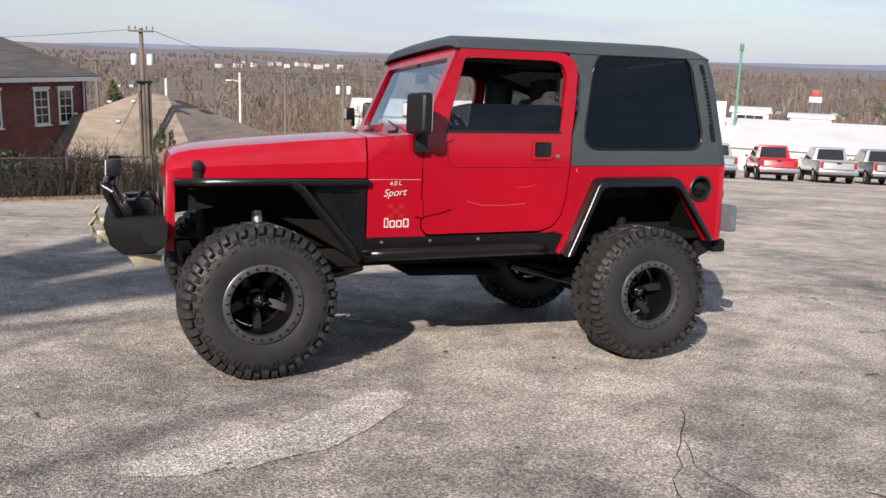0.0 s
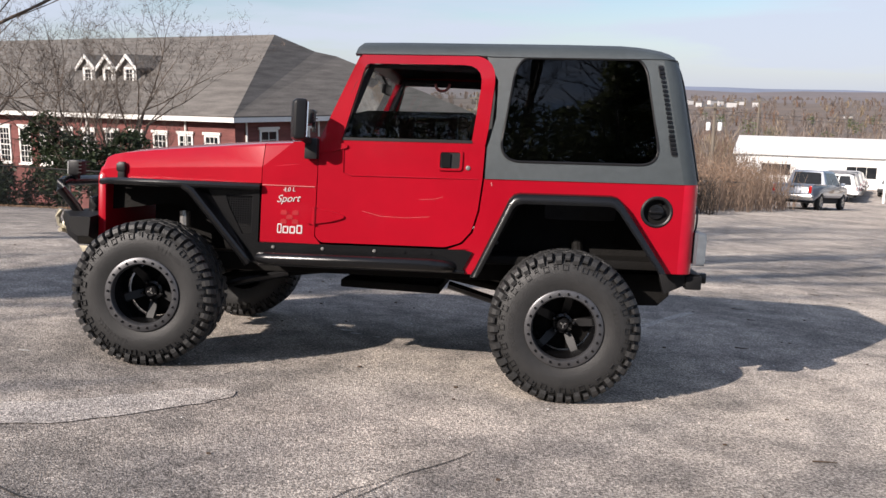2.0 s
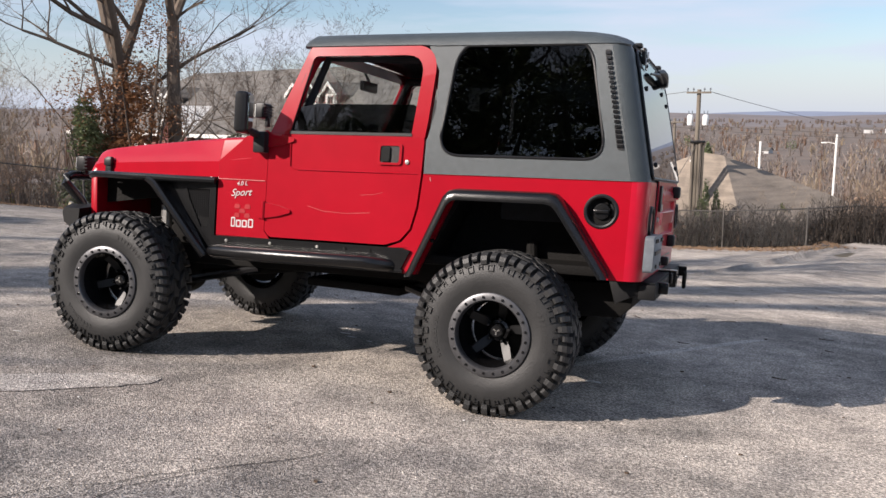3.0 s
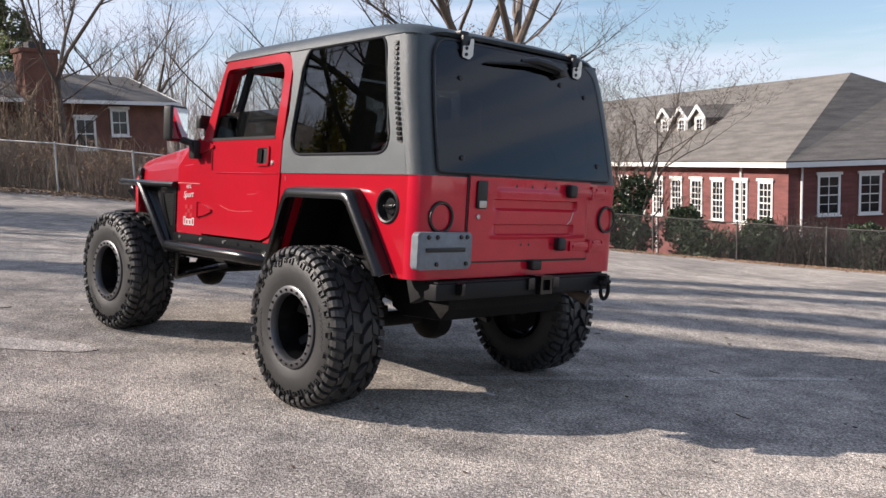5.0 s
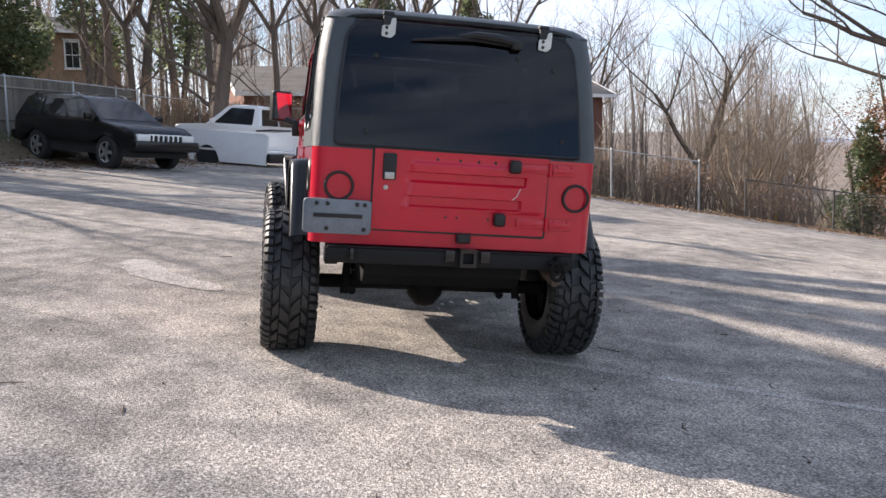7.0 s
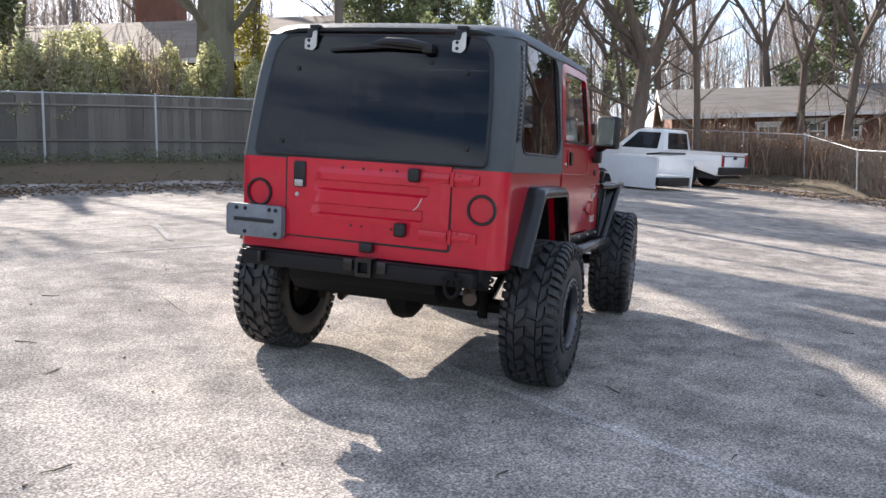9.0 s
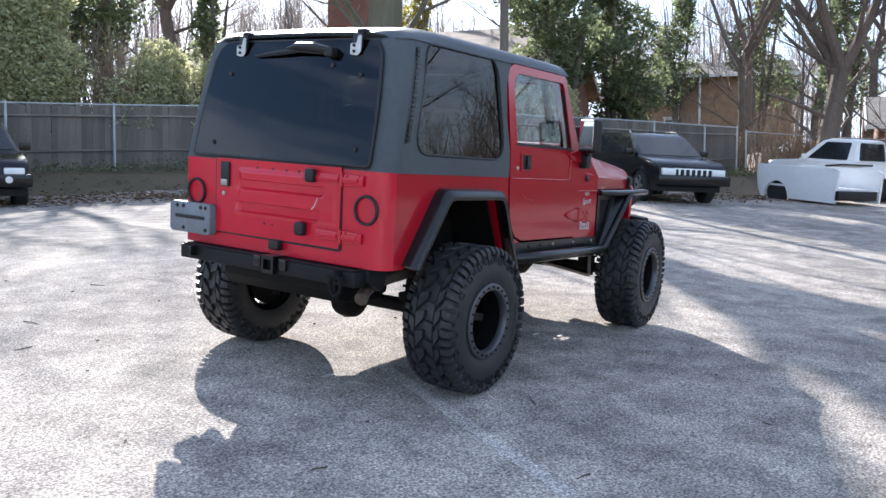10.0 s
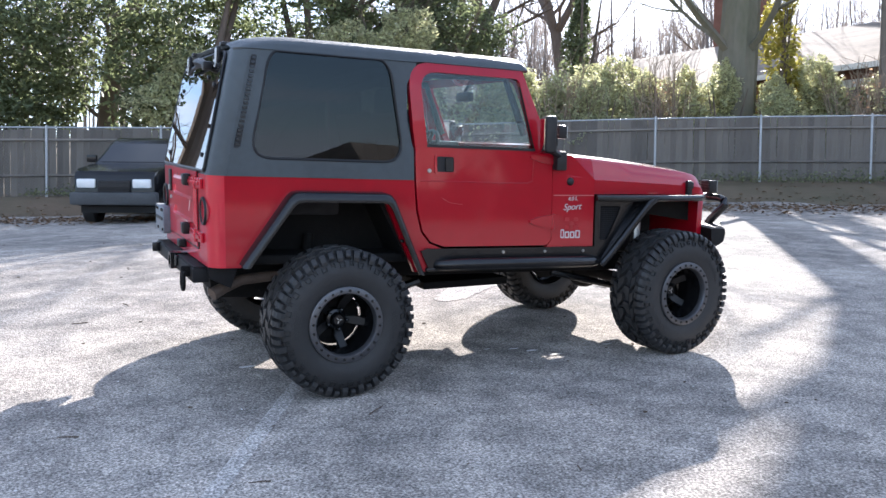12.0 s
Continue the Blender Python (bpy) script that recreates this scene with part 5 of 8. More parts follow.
def ground_z(x, y):
    plane = -(0.0412 * x + 0.0835 * y) / 0.9957
    r = math.hypot(x, y)
    z = plane - 0.016 * max(0.0, y - 6) * math.sqrt(max(0.0, 4 - x)) * (1 - smooth01((r - 30) / 40))
    z -= 0.046 * min(14.0, max(0.0, -5 - y)) * smooth01((x + 22) / 22)
    z += 0.036 * max(0.0, min(y, 110) - 45) * smooth01((x - 6) / 10)
    out = past_fence(x, y)
    if y < 2 - 0.1 * x and x < 12:
        z += 0.45 * smooth01((out + 0.3) / 1.8) + 0.7 * smooth01((out - 3) / 14)
    if y > 12 and x < 12:
        z -= 2.8 * smooth01((out - 0.5) / 9)
    if r > 70:
        far = smooth01((r - 70) / 260)
        ang = math.atan2(y, x)
        aim = -13.0 if -0.6 < ang < 2.6 else 6.0
        z = z * (1 - far) + aim * far
        if r > 300:
            n = noise.noise((x * 0.0011 + 3, y * 0.0011, 0.5)) + 0.5 * noise.noise((x * 0.0031, y * 0.0031 + 7, 2.5))
            z += (7 * smooth01((r - 330) / 650) + 5 * smooth01((r - 1000) / 1200) + 12 * smooth01((r - 2700) / 1200)) * smooth01((2.5 - abs(ang - 1.0)) / 0.6)
            z += smooth01((r - 300) / 2600) * (2 + 18 * n) + 8 * n * smooth01((r - 300) / 300) + smooth01((r - 3000) / 1100) * (16 + 34 * noise.noise((x * 0.0007 + 9, y * 0.0007, 4.5)))
    return z


bm = bmesh.new()
radii = [0.0] + [2.0 * 1.062 ** k for k in range(130)]
radii = [r for r in radii if r < 4600]
NA = 160
rows = []
for r in radii[1:]:
    rows.append([(r * math.cos(2 * math.pi * k / NA), r * math.sin(2 * math.pi * k / NA), ground_z(r * math.cos(2 * math.pi * k / NA), r * math.sin(2 * math.pi * k / NA)) - 0.04) for k in range(NA)])
made = loft(bm, rows, closed=True)
hub_v = bm.verts.new((0, 0, -0.04))
for k in range(NA):
    bm.faces.new((hub_v, made[0][k], made[0][(k + 1) % NA]))
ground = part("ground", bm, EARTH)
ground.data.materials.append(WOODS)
# Distance haze is painted into both colours: greyer hills, blue ridge
ground.data.materials.append(material("far wooded hills in painted haze", (0.20, 0.165, 0.155), 0.95, scale=0.06, second=(0.125, 0.115, 0.115), second_amount=0.9))
ground.data.materials.append(material("far ridge in painted haze blue", (0.19, 0.22, 0.29), 0.95, scale=0.02, vary=0.12))
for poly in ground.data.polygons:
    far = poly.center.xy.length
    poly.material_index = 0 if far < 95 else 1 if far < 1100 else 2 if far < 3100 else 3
tagged(ground, "brown winter grass, leaf litter and distant bare woods", "ground", kind="structure")

bm = bmesh.new()
rows = []
angs = [2 * math.pi * k / 180 for k in range(180)]
for f in (0.02, 0.1, 0.2, 0.3, 0.4, 0.5, 0.6, 0.68, 0.76, 0.83, 0.89, 0.94, 0.975, 1.0):
    row = []
    for k, a in enumerate(angs):
        ex, ey = ray_to(LOT_EDGE, (0, 0), a)
        wob = 1 + (0.012 * noise.noise((ex * 0.6, ey * 0.6, 1.0)) if f > 0.99 else 0)
        x, y = ex * f * wob, ey * f * wob
        row.append((x, y, ground_z(x, y)))
    rows.append(row)
made = loft(bm, rows, closed=True)
hub_v = bm.verts.new((0, 0, 0))
for k in range(180):
    bm.faces.new((hub_v, made[0][k], made[0][(k + 1) % 180]))
lot_ob = part("parking_lot", bm, ASPHALT)
tagged(lot_ob, "worn grey asphalt parking lot with cracks", "pavement", kind="structure")


def strip(pts, width, lift, jag=0.0):
    """A thin flat band along places of the lot."""
    bm = bmesh.new()
    rows = []
    rnd = random.Random(int(abs(pts[0][0]) * 977 + abs(pts[0][1]) * 311))
    fine = []
    for (x0, y0), (x1, y1) in zip(pts, pts[1:]):
        n = max(2, int(math.hypot(x1 - x0, y1 - y0) / 0.12))
        fine += [(x0 + (x1 - x0) * i / n, y0 + (y1 - y0) * i / n) for i in range(n)]
    fine.append(pts[-1])
    for i, (x, y) in enumerate(fine):
        a, b = fine[max(0, i - 1)], fine[min(len(fine) - 1, i + 1)]
        d = Vector((b[0] - a[0], b[1] - a[1])).normalized()
        nx, ny = -d.y, d.x
        o = rnd.uniform(-jag, jag)
        w = width * rnd.uniform(0.4, 1.0) if jag else width
        p, q = (x + nx * (o + w / 2), y + ny * (o + w / 2)), (x + nx * (o - w / 2), y + ny * (o - w / 2))
        rows.append([(*p, ground_z(*p) + lift), (*q, ground_z(*q) + lift)])
    loft(bm, rows)
    return bm


CRACK = material("tar-dark crack", (0.035, 0.033, 0.03), 0.95, scale=20)
LINE = asphalt_material("faded white parking line", (0.56, 0.52, 0.47), (0.33, 0.31, 0.285))
for pts, w in (([(0.8, -1.9), (0.66, -2.14), (0.36, -2.5), (0.30, -2.62), (0.10, -2.87), (0.05, -3.3)], 0.007), ([(0.5, -3.5), (-0.4, -3.0), (-1.44, -2.56), (-2.6, -2.2), (-5, -1.0), (-9, 0.4)], 0.010),
               ([(0.45, -3.5), (0.35, -2.62), (0.52, -2.35)], 0.006), ([(-3.2, -4.1), (-2.0, -3.3), (-1.3, -3.45)], 0.006), ([(2.6, 6.2), (6, 7.2), (11, 8.0)], 0.014), ([(-4, 4.5), (0, 6.4), (4.6, 7.0)], 0.012)):
    ob = part("crack", strip(pts, w, 0.004, 0.02), CRACK, lot_ob, "dark crack in the asphalt", smooth=0)
for pts in ([(-0.82, -4.4), (-2.33, -3.71)], [(-2.39, -5.98), (-3.6, -5.5)], [(-3.39, -5.58), (-2.2, -4.4)]):
    part("parking_line", strip(pts, 0.075, 0.004), LINE, lot_ob, "faded white parking line", smooth=0)
FAINT = asphalt_material("almost worn-off parking line", (0.50, 0.46, 0.415), (0.34, 0.312, 0.285))
part("parking_line", strip([(1.12, 0.16), (1.46, 0.76), (1.77, 1.32), (2.08, 1.88), (2.5, 2.62)], 0.085, 0.002), FAINT, lot_ob, "almost worn-off parking line", smooth=0)
PATCH = asphalt_material("pale worn asphalt patch", (0.53, 0.482, 0.43), (0.42, 0.384, 0.35))
bm = bmesh.new()
outline = rounded([(-0.45, -1.30), (-0.52, -1.55), (-1.0, -2.06), (-1.5, -2.25), (-1.95, -2.2), (-1.75, -1.95), (-1.25, -1.80), (-0.9, -1.5), (-0.7, -1.34)], 0.2, 4)
outline = [(x + 0.05 * noise.noise((x * 9, y * 9, 3.0)), y + 0.05 * noise.noise((x * 9, y * 9, 8.0))) for x, y in outline]
bm.faces.new([bm.verts.new((x, y, ground_z(x, y) + 0.005)) for x, y in outline])
part("asphalt_patch", bm, PATCH, lot_ob, "pale patch of worn asphalt", smooth=0)
SCRAP = material("white scrap", (0.75, 0.74, 0.72), 0.8, scale=30)
for i, (x, y, s) in enumerate(((-0.40, 0.60, 0.06), (-0.31, 0.45, 0.07), (-0.22, 0.36, 0.05), (1.53, 0.10, 0.09), (-1.93, -0.9, 0.05), (-0.9, 0.5, 0.05), (-0.05, 0.3, 0.03), (-1.35, 1.0, 0.05), (-0.2, -12.6, 0.16), (-0.9, -12.9, 0.22), (-0.5, -11.2, 0.1), (-2.9, -10.4, 0.16))):
    bm = bmesh.new()
    rnd = random.Random(i)
    pts = [(x + s * rnd.uniform(0.5, 1) * math.cos(a), y + 0.35 * s * rnd.uniform(0.5, 1) * math.sin(a)) for a in [2 * math.pi * k / 7 for k in range(7)]]
    bm.faces.new([bm.verts.new((*p, ground_z(*p) + 0.006)) for p in pts])
    bmesh.ops.solidify(bm, geom=list(bm.faces), thickness=0.003)
    tagged(part("paper_scrap", bm, SCRAP), "small white scrap of paper on the asphalt", "litter", group="litter on the lot")
TWIG = material("dry twig", (0.09, 0.06, 0.04), 0.9, scale=40)
rnd = random.Random(5)
spots = [(1.12, 1.20), (1.9, 1.9), (2.6, 1.0), (0.6, 2.3), (2.0, -2.2), (3.0, 2.4), (2.4, -1.6), (-0.6, -3.2), (0.9, -3.1), (3.4, -0.6), (-2.2, -1.4), (1.4, 3.0), (4.1, 0.7), (2.2, 3.4), (-1.4, 2.6), (5.0, 3.5), (4.2, 4.6), (3.0, 3.0)]
for i, (x, y) in enumerate(spots):
    a, n = rnd.uniform(0, 6.3), rnd.uniform(0.03, 0.07)
    bm = bmesh.new()
    pts = [(x + n * (k - 1) * math.cos(a) + rnd.uniform(-0.02, 0.02), y + n * (k - 1) * math.sin(a) + rnd.uniform(-0.02, 0.02)) for k in range(3)]
    tube(bm, [(*p, ground_z(*p) + 0.006) for p in pts], [0.004, 0.003, 0.002], 5)
    tagged(part("twig", bm, TWIG), "dry brown twig lying on the asphalt", "twig", group="twigs on the lot")

# crumbs on the asphalt: bits of leaf, bark and gravel
for name, mat, count, size, flat, label in (("leaf_crumbs", TWIG, 420, 0.011, 0.5, "small dry leaf and bark crumbs on the asphalt"), ("loose_grit", SCRAP, 260, 0.005, 0.9, "pale loose grit on the asphalt")):
    bm = bmesh.new()
    for _ in range(count):
        r, a = 10 * rnd.random() ** 0.6, rnd.uniform(0, 6.3)
        x, y = 0.8 + r * math.cos(a), 0.4 + r * math.sin(a)
        s, turn = size * rnd.uniform(0.5, 1.7), rnd.uniform(0, 6.3)
        pts = [(x + s * rnd.uniform(0.5, 1) * math.cos(turn + k * 1.26), y + flat * s * rnd.uniform(0.5, 1) * math.sin(turn + k * 1.26)) for k in range(5)]
        z = ground_z(x, y) + 0.003
        top_v, low_v = [bm.verts.new((*q, z + s * 0.4)) for q in pts], [bm.verts.new((*q, z)) for q in pts]
        bm.faces.new(top_v)
        for k in range(5):
            bm.faces.new((low_v[k], low_v[(k + 1) % 5], top_v[(k + 1) % 5], top_v[k]))
    tagged(part(name, bm, mat, smooth=0), label, "litter", kind="stuff")


# ---- trees and shrubs ----
BARK = material("grey-brown bark", (0.135, 0.105, 0.082), 0.95, scale=5, vary=0.4, bump=0.9, bump_scale=18, stretch_by=(1, 1, 0.3))
BARK_MOSS = material("mossy grey bark", (0.20, 0.175, 0.135), 0.95, scale=5, second=(0.12, 0.12, 0.075), second_amount=0.9, bump=0.9, bump_scale=16, stretch_by=(1, 1, 0.3))
# these two greens are lifted beyond real leaves, for glare and sunlight
LEAF_DARK = leaf_material("evergreen leaves with glare in the green", (0.17, 0.20, 0.10), 0.5, 0.6)
LEAF_LIGHT = leaf_material("privet leaves with sun and glare in the green", (0.50, 0.50, 0.29), 0.45, 0.6)
LEAF_YELLOW = leaf_material("yellow-green leaves", (0.38, 0.34, 0.07), 0.35, 0.5)
LEAF_BROWN = leaf_material("dry russet leaves", (0.27, 0.13, 0.06), 0.4, 0.4)
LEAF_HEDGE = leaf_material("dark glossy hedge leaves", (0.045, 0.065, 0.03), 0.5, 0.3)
# pale brown with the valley's haze mixed into the colour
TWIGS_FAR = leaf_material("hazy brown twigs", (0.23, 0.18, 0.15), 0.25, 0.4)
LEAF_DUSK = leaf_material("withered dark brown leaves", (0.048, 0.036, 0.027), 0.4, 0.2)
LEAF_RUST = leaf_material("rusty seed heads", (0.30, 0.19, 0.12), 0.45, 0.4)
BRUSH_RUST = material("rusty stems", (0.19, 0.135, 0.098), 0.95, scale=6, vary=0.4)
# the shade inside the dense tangle is put into this near-black brown
BRUSH_DARK = material("tangled stems with shade in the brown", (0.034, 0.027, 0.022), 0.95, scale=6, vary=0.4)
BRUSH = material("dry brush stems", (0.26, 0.20, 0.14), 0.95, scale=6, vary=0.4)


def limb(bm, p, way, length, r, level, rnd, wild, sides):
    """A bending limb that tapers and forks."""
    steps = 4 if level > 1 else 3
    pts, rad = [p.copy()], [r]
    d = way.normalized()
    for i in range(steps):
        d = (d + Vector((rnd.uniform(-1, 1), rnd.uniform(-1, 1), rnd.uniform(-0.5, 0.8))) * wild).normalized()
        p = p + d * length / steps
        pts.append(p.copy())
        rad.append(r * (1 - 0.45 * (i + 1) / steps))
    tube(bm, pts, rad, sides if level > 2 else (4 if level > 1 else 3))
    for _ in range(3 if level < 4 else 1):
        i = rnd.randrange(1, steps + 1)
        s = pts[i - 1].lerp(pts[i], rnd.random())
        q = Vector((rnd.uniform(-1, 1), rnd.uniform(-1, 1), rnd.uniform(-0.1, 0.9))).normalized()
        n = length * rnd.uniform(0.18, 0.4)
        w = max(0.006, min(0.016, rad[i] * 0.3))
        tube(bm, [s, s + q * n * 0.5, s + (q + Vector((0, 0, 0.25))).normalized() * n], [w, w * 0.7, w * 0.35], 3)
    if level <= 0:
        return
    n = rnd.choice((3, 4)) if level > 1 else rnd.choice((3, 4, 5))
    for k in range(n):
        i = min(steps, 1 + int(rnd.random() * steps)) if k else steps
        side = Vector((rnd.uniform(-1, 1), rnd.uniform(-1, 1), rnd.uniform(-0.15, 0.75))).normalized()
        new_way = (d * 0.75 + side * (0.85 if k else 0.35)).normalized()
        limb(bm, pts[i], new_way, length * rnd.uniform(0.55, 0.78), rad[i] * rnd.uniform(0.45, 0.65), level - 1, rnd, wild * 1.08, sides)


def bare_tree(x, y, height, r, seed, lean_way=(0, 0), forks=3, level=4, mat=None, first=0.32, label="", sink=0.25, z=None):
    """A leafless tree: a tapered trunk that parts into limbs and twigs."""
    rnd = random.Random(seed)
    base = Vector((x, y, (ground_z(x, y) if z is None else z) - sink))
    ob = thing("bare_tree", Matrix.Translation(base), label or "tall leafless tree with grey-brown bark", "tree", group="bare trees round the lot")
    bm = bmesh.new()
    pts, rad = [Vector((0, 0, 0))], [r * 1.35]
    d = Vector((lean_way[0], lean_way[1], 1)).normalized()
    p = Vector((0, 0, 0))
    for i in range(5):
        d = (d + Vector((rnd.uniform(-1, 1), rnd.uniform(-1, 1), 0)) * 0.05).normalized()
        p = p + d * height * first / 5
        pts.append(p.copy())
        rad.append(r * (1.05 - 0.06 * i))
    tube(bm, pts, rad, 10)
    part("trunk", bm, mat or BARK, ob)
    bm = bmesh.new()
    for k in range(forks):
        a = 2 * math.pi * (k + rnd.random() * 0.5) / forks
        way = Vector((math.cos(a) * 0.55, math.sin(a) * 0.55, 1.0))
        limb(bm, pts[-1] - d * 0.1 * k, way, height * rnd.uniform(0.26, 0.34), r * 0.62, level, rnd, 0.17, 7)
    for k in range(5):
        a = rnd.uniform(0, 6.3)
        limb(bm, pts[2 + k % 4], Vector((math.cos(a), math.sin(a), 0.5)), height * 0.18, r * 0.25, level - 2, rnd, 0.2, 5)
    part("crown", bm, mat or BARK, ob, "leafless limbs and twigs", smooth=50)
    return ob


def leaf_mass(bm, centre, radii3, count, size, rnd, shell=0.55):
    """Small leaves scattered unevenly through an egg-shaped volume."""
    verts = bm.verts
    for _ in range(count):
        v = Vector((rnd.gauss(0, 1), rnd.gauss(0, 1), rnd.gauss(0, 1))).normalized()
        q = v * (shell + (1 - shell) * rnd.random() ** 0.5)
        lump = 0.78 + 0.45 * noise.noise((centre[0] + v.x * 1.9, centre[1] + v.y * 1.9, centre[2] + v.z * 1.9))
        c = Vector((centre[0] + q.x * radii3[0] * lump, centre[1] + q.y * radii3[1] * lump, centre[2] + q.z * radii3[2] * lump))
        a = Vector((rnd.gauss(0, 1), rnd.gauss(0, 1), rnd.gauss(0, 0.7))).normalized()
        b = a.cross(Vector((rnd.gauss(0, 1), rnd.gauss(0, 1), rnd.gauss(0, 1)))).normalized()
        s = size * rnd.uniform(0.6, 1.3)
        bm.faces.new((verts.new(c - a * s), verts.new(c + b * s * 0.42), verts.new(c + a * s), verts.new(c - b * s * 0.42)))


def shrub(x, y, w, d, h, count, size, mat, seed, label, lift=0.0, lumps=5, name="shrub", group="shrubs along the fence", stems=BARK, tall=None):
    """A leafy shrub: a few stems and lumps of small leaves."""
    rnd = random.Random(seed)
    z = ground_z(x, y)
    ob = thing(name, Matrix.Translation((x, y, z - 0.1)), label, "shrub" if name == "shrub" else "tree", group=group)
    bm = bmesh.new()
    for k in range(4):
        a = rnd.uniform(0, 6.3)
        top_p = Vector((math.cos(a) * w * 0.3, math.sin(a) * d * 0.3, lift + h * 0.75))
        tube(bm, [(0.1 * math.cos(a), 0.1 * math.sin(a), 0), top_p * 0.5 + Vector((0.05, 0.02, 0)), top_p], [0.02 + h * 0.012, 0.015 + h * 0.008, 0.01], 6)
    part("stem", bm, stems, ob)
    bm = bmesh.new()
    for k in range(lumps):
        f = (k + 0.5) / lumps
        a = rnd.uniform(0, 6.3)
        cz = lift + h * (0.15 + 0.7 * f)
        wide = (1 - abs(f - 0.4) * 0.9) if tall is None else max(0.12, 1 - f * tall)
        leaf_mass(bm, (math.cos(a) * w * 0.22 * wide, math.sin(a) * d * 0.22 * wide, cz), (w * 0.42 * wide, d * 0.42 * wide, h * 0.9 / lumps + 0.15), count // lumps, size, rnd)
    part("crown", bm, mat, ob, smooth=0)
    return ob


def brush(x, y, spread, h, count, seed, mat=None, label="leafless brush of thin dry stems", tops=0.0, leaf=None):
    """A thicket of thin upright stems with side twigs."""
    rnd = random.Random(seed)
    ob = thing("brush", Matrix.Translation((x, y, ground_z(x, y) - 0.1)), label, "shrub", group="brush along the fence")
    bm = bmesh.new()
    for _ in range(count):
        a, q = rnd.uniform(0, 6.3), spread * rnd.random() ** 0.6
        p = Vector((q * math.cos(a), q * math.sin(a), 0))
        n = h * rnd.uniform(0.5, 1.0)
        way = Vector((rnd.uniform(-0.3, 0.3), rnd.uniform(-0.3, 0.3), 1))
        mid, end = p + way * n * 0.5 + Vector((rnd.uniform(-0.1, 0.1), rnd.uniform(-0.1, 0.1), 0)), p + way * n
        r = 0.006 + 0.0035 * h
        tube(bm, [p, mid, end], [r, r * 0.7, r * 0.3], 3)
        for k in range(4):
            s = mid.lerp(end, rnd.random()) if k else p.lerp(mid, rnd.uniform(0.5, 1))
            tip = s + Vector((rnd.uniform(-1, 1), rnd.uniform(-1, 1), rnd.uniform(0.2, 1.2))) * n * 0.16
            tube(bm, [s, s.lerp(tip, 0.5) + Vector((0, 0, 0.02)), tip], [r * 0.55, r * 0.4, r * 0.2], 3)
    part("thicket", bm, mat or BRUSH, ob, smooth=50)
    if tops:
        bm = bmesh.new()
        leaf_mass(bm, (0, 0, h * 0.55), (spread, spread, h * 0.45), int(tops), 0.05, rnd, 0.2)
        part("dry_leaves", bm, leaf or LEAF_BROWN, ob, smooth=0)
    return ob


# big double trunk at the downhill fence
bare_tree(-17.5, 18.3, 17, 0.30, 11, (-0.03, 0.02), 3, 5, BARK, 0.36, "tall double-trunked leafless tree with pale bark")
bare_tree(-16.3, 19.2, 17, 0.24, 12, (0.06, 0.02), 3, 4, BARK, 0.46, "tall leafless tree leaning beside its twin")
# uphill trees behind the fence
for x, y, h, r, s, ln in ((-26.3, -2.9, 13, 0.34, 21, (-0.05, 0.1)), (-27.5, -5.8, 13, 0.15, 22, (0, 0)), (-27.8, -0.7, 15, 0.14, 23, (0, 0.02)), (-28.3, 4.4, 15, 0.17, 24, (0.02, 0)), (-32.2, 3.0, 14, 0.17, 25, (0, 0)),
                         (-30.5, 9.0, 14, 0.14, 26, (0, 0)), (-36, -8, 16, 0.2, 27, (0, 0)), (-40, 2, 17, 0.2, 28, (0, 0)), (-42, 9, 17, 0.2, 29, (0, 0)), (-38, 15, 15, 0.2, 30, (0, 0)), (-45, -4, 18, 0.22, 31, (0, 0)),
                         (-50, 5, 18, 0.22, 32, (0, 0)), (-36, 21, 15, 0.26, 33, (0, 0)), (-46, 17, 17, 0.3, 34, (0, 0)), (-55, -9, 18, 0.34, 35, (0, 0)), (-34, -18, 16, 0.3, 36, (0, 0)), (-27, -24, 17, 0.32, 37, (0, 0))):
    bare_tree(x, y, h, r, s, ln, 3, 4 if x > -34 else 3)
bare_tree(-14.81, -12.56, 20, 0.53, 41, (0.01, 0.0), 6, 4, BARK_MOSS, 0.42, "massive old tree trunk behind the wooden fence")
bare_tree(-24.8, -12.6, 13, 0.26, 42, (0, 0))
for x, y, h, r, s in ((-5.8, -20.5, 16, 0.32, 43), (-9.5, -21, 16, 0.3, 44), (0.5, -22, 15, 0.3, 45), (-12.5, -22.5, 16, 0.28, 46), (6, -23, 15, 0.3, 47), (-19, -27, 16, 0.3, 48)):
    bare_tree(x, y, h, r, s, (0, 0), 3, 4)
# small trees by the downhill fence
bare_tree(-12.6, 20.9, 10.5, 0.12, 51, (0.02, 0), 8, 4, BARK, 0.12, "small many-stemmed leafless tree")
bare_tree(2.9, 42.5, 7.2, 0.1, 52, (0, 0), 5, 3, BRUSH, 0.16, "small leafless tree with tan twigs")
bare_tree(7.5, 45.9, 6.3, 0.1, 53, (0, 0), 5, 3, BRUSH, 0.16, "leafless tree with tan twigs")
bare_tree(5.4, 38.5, 4.9, 0.07, 54, (0, 0), 5, 3, BRUSH, 0.16, "leafless tree with tan twigs")
for k in range(9):
    rnd = random.Random(60 + k)
    bare_tree(-25.5 + rnd.uniform(-2.6, 2.2), 18.4 + rnd.uniform(-2.6, 3), rnd.uniform(8, 10.5), 0.09, 60 + k, (0, 0), 4, 3, BRUSH, 0.25, "slender leafless tree in a thicket")
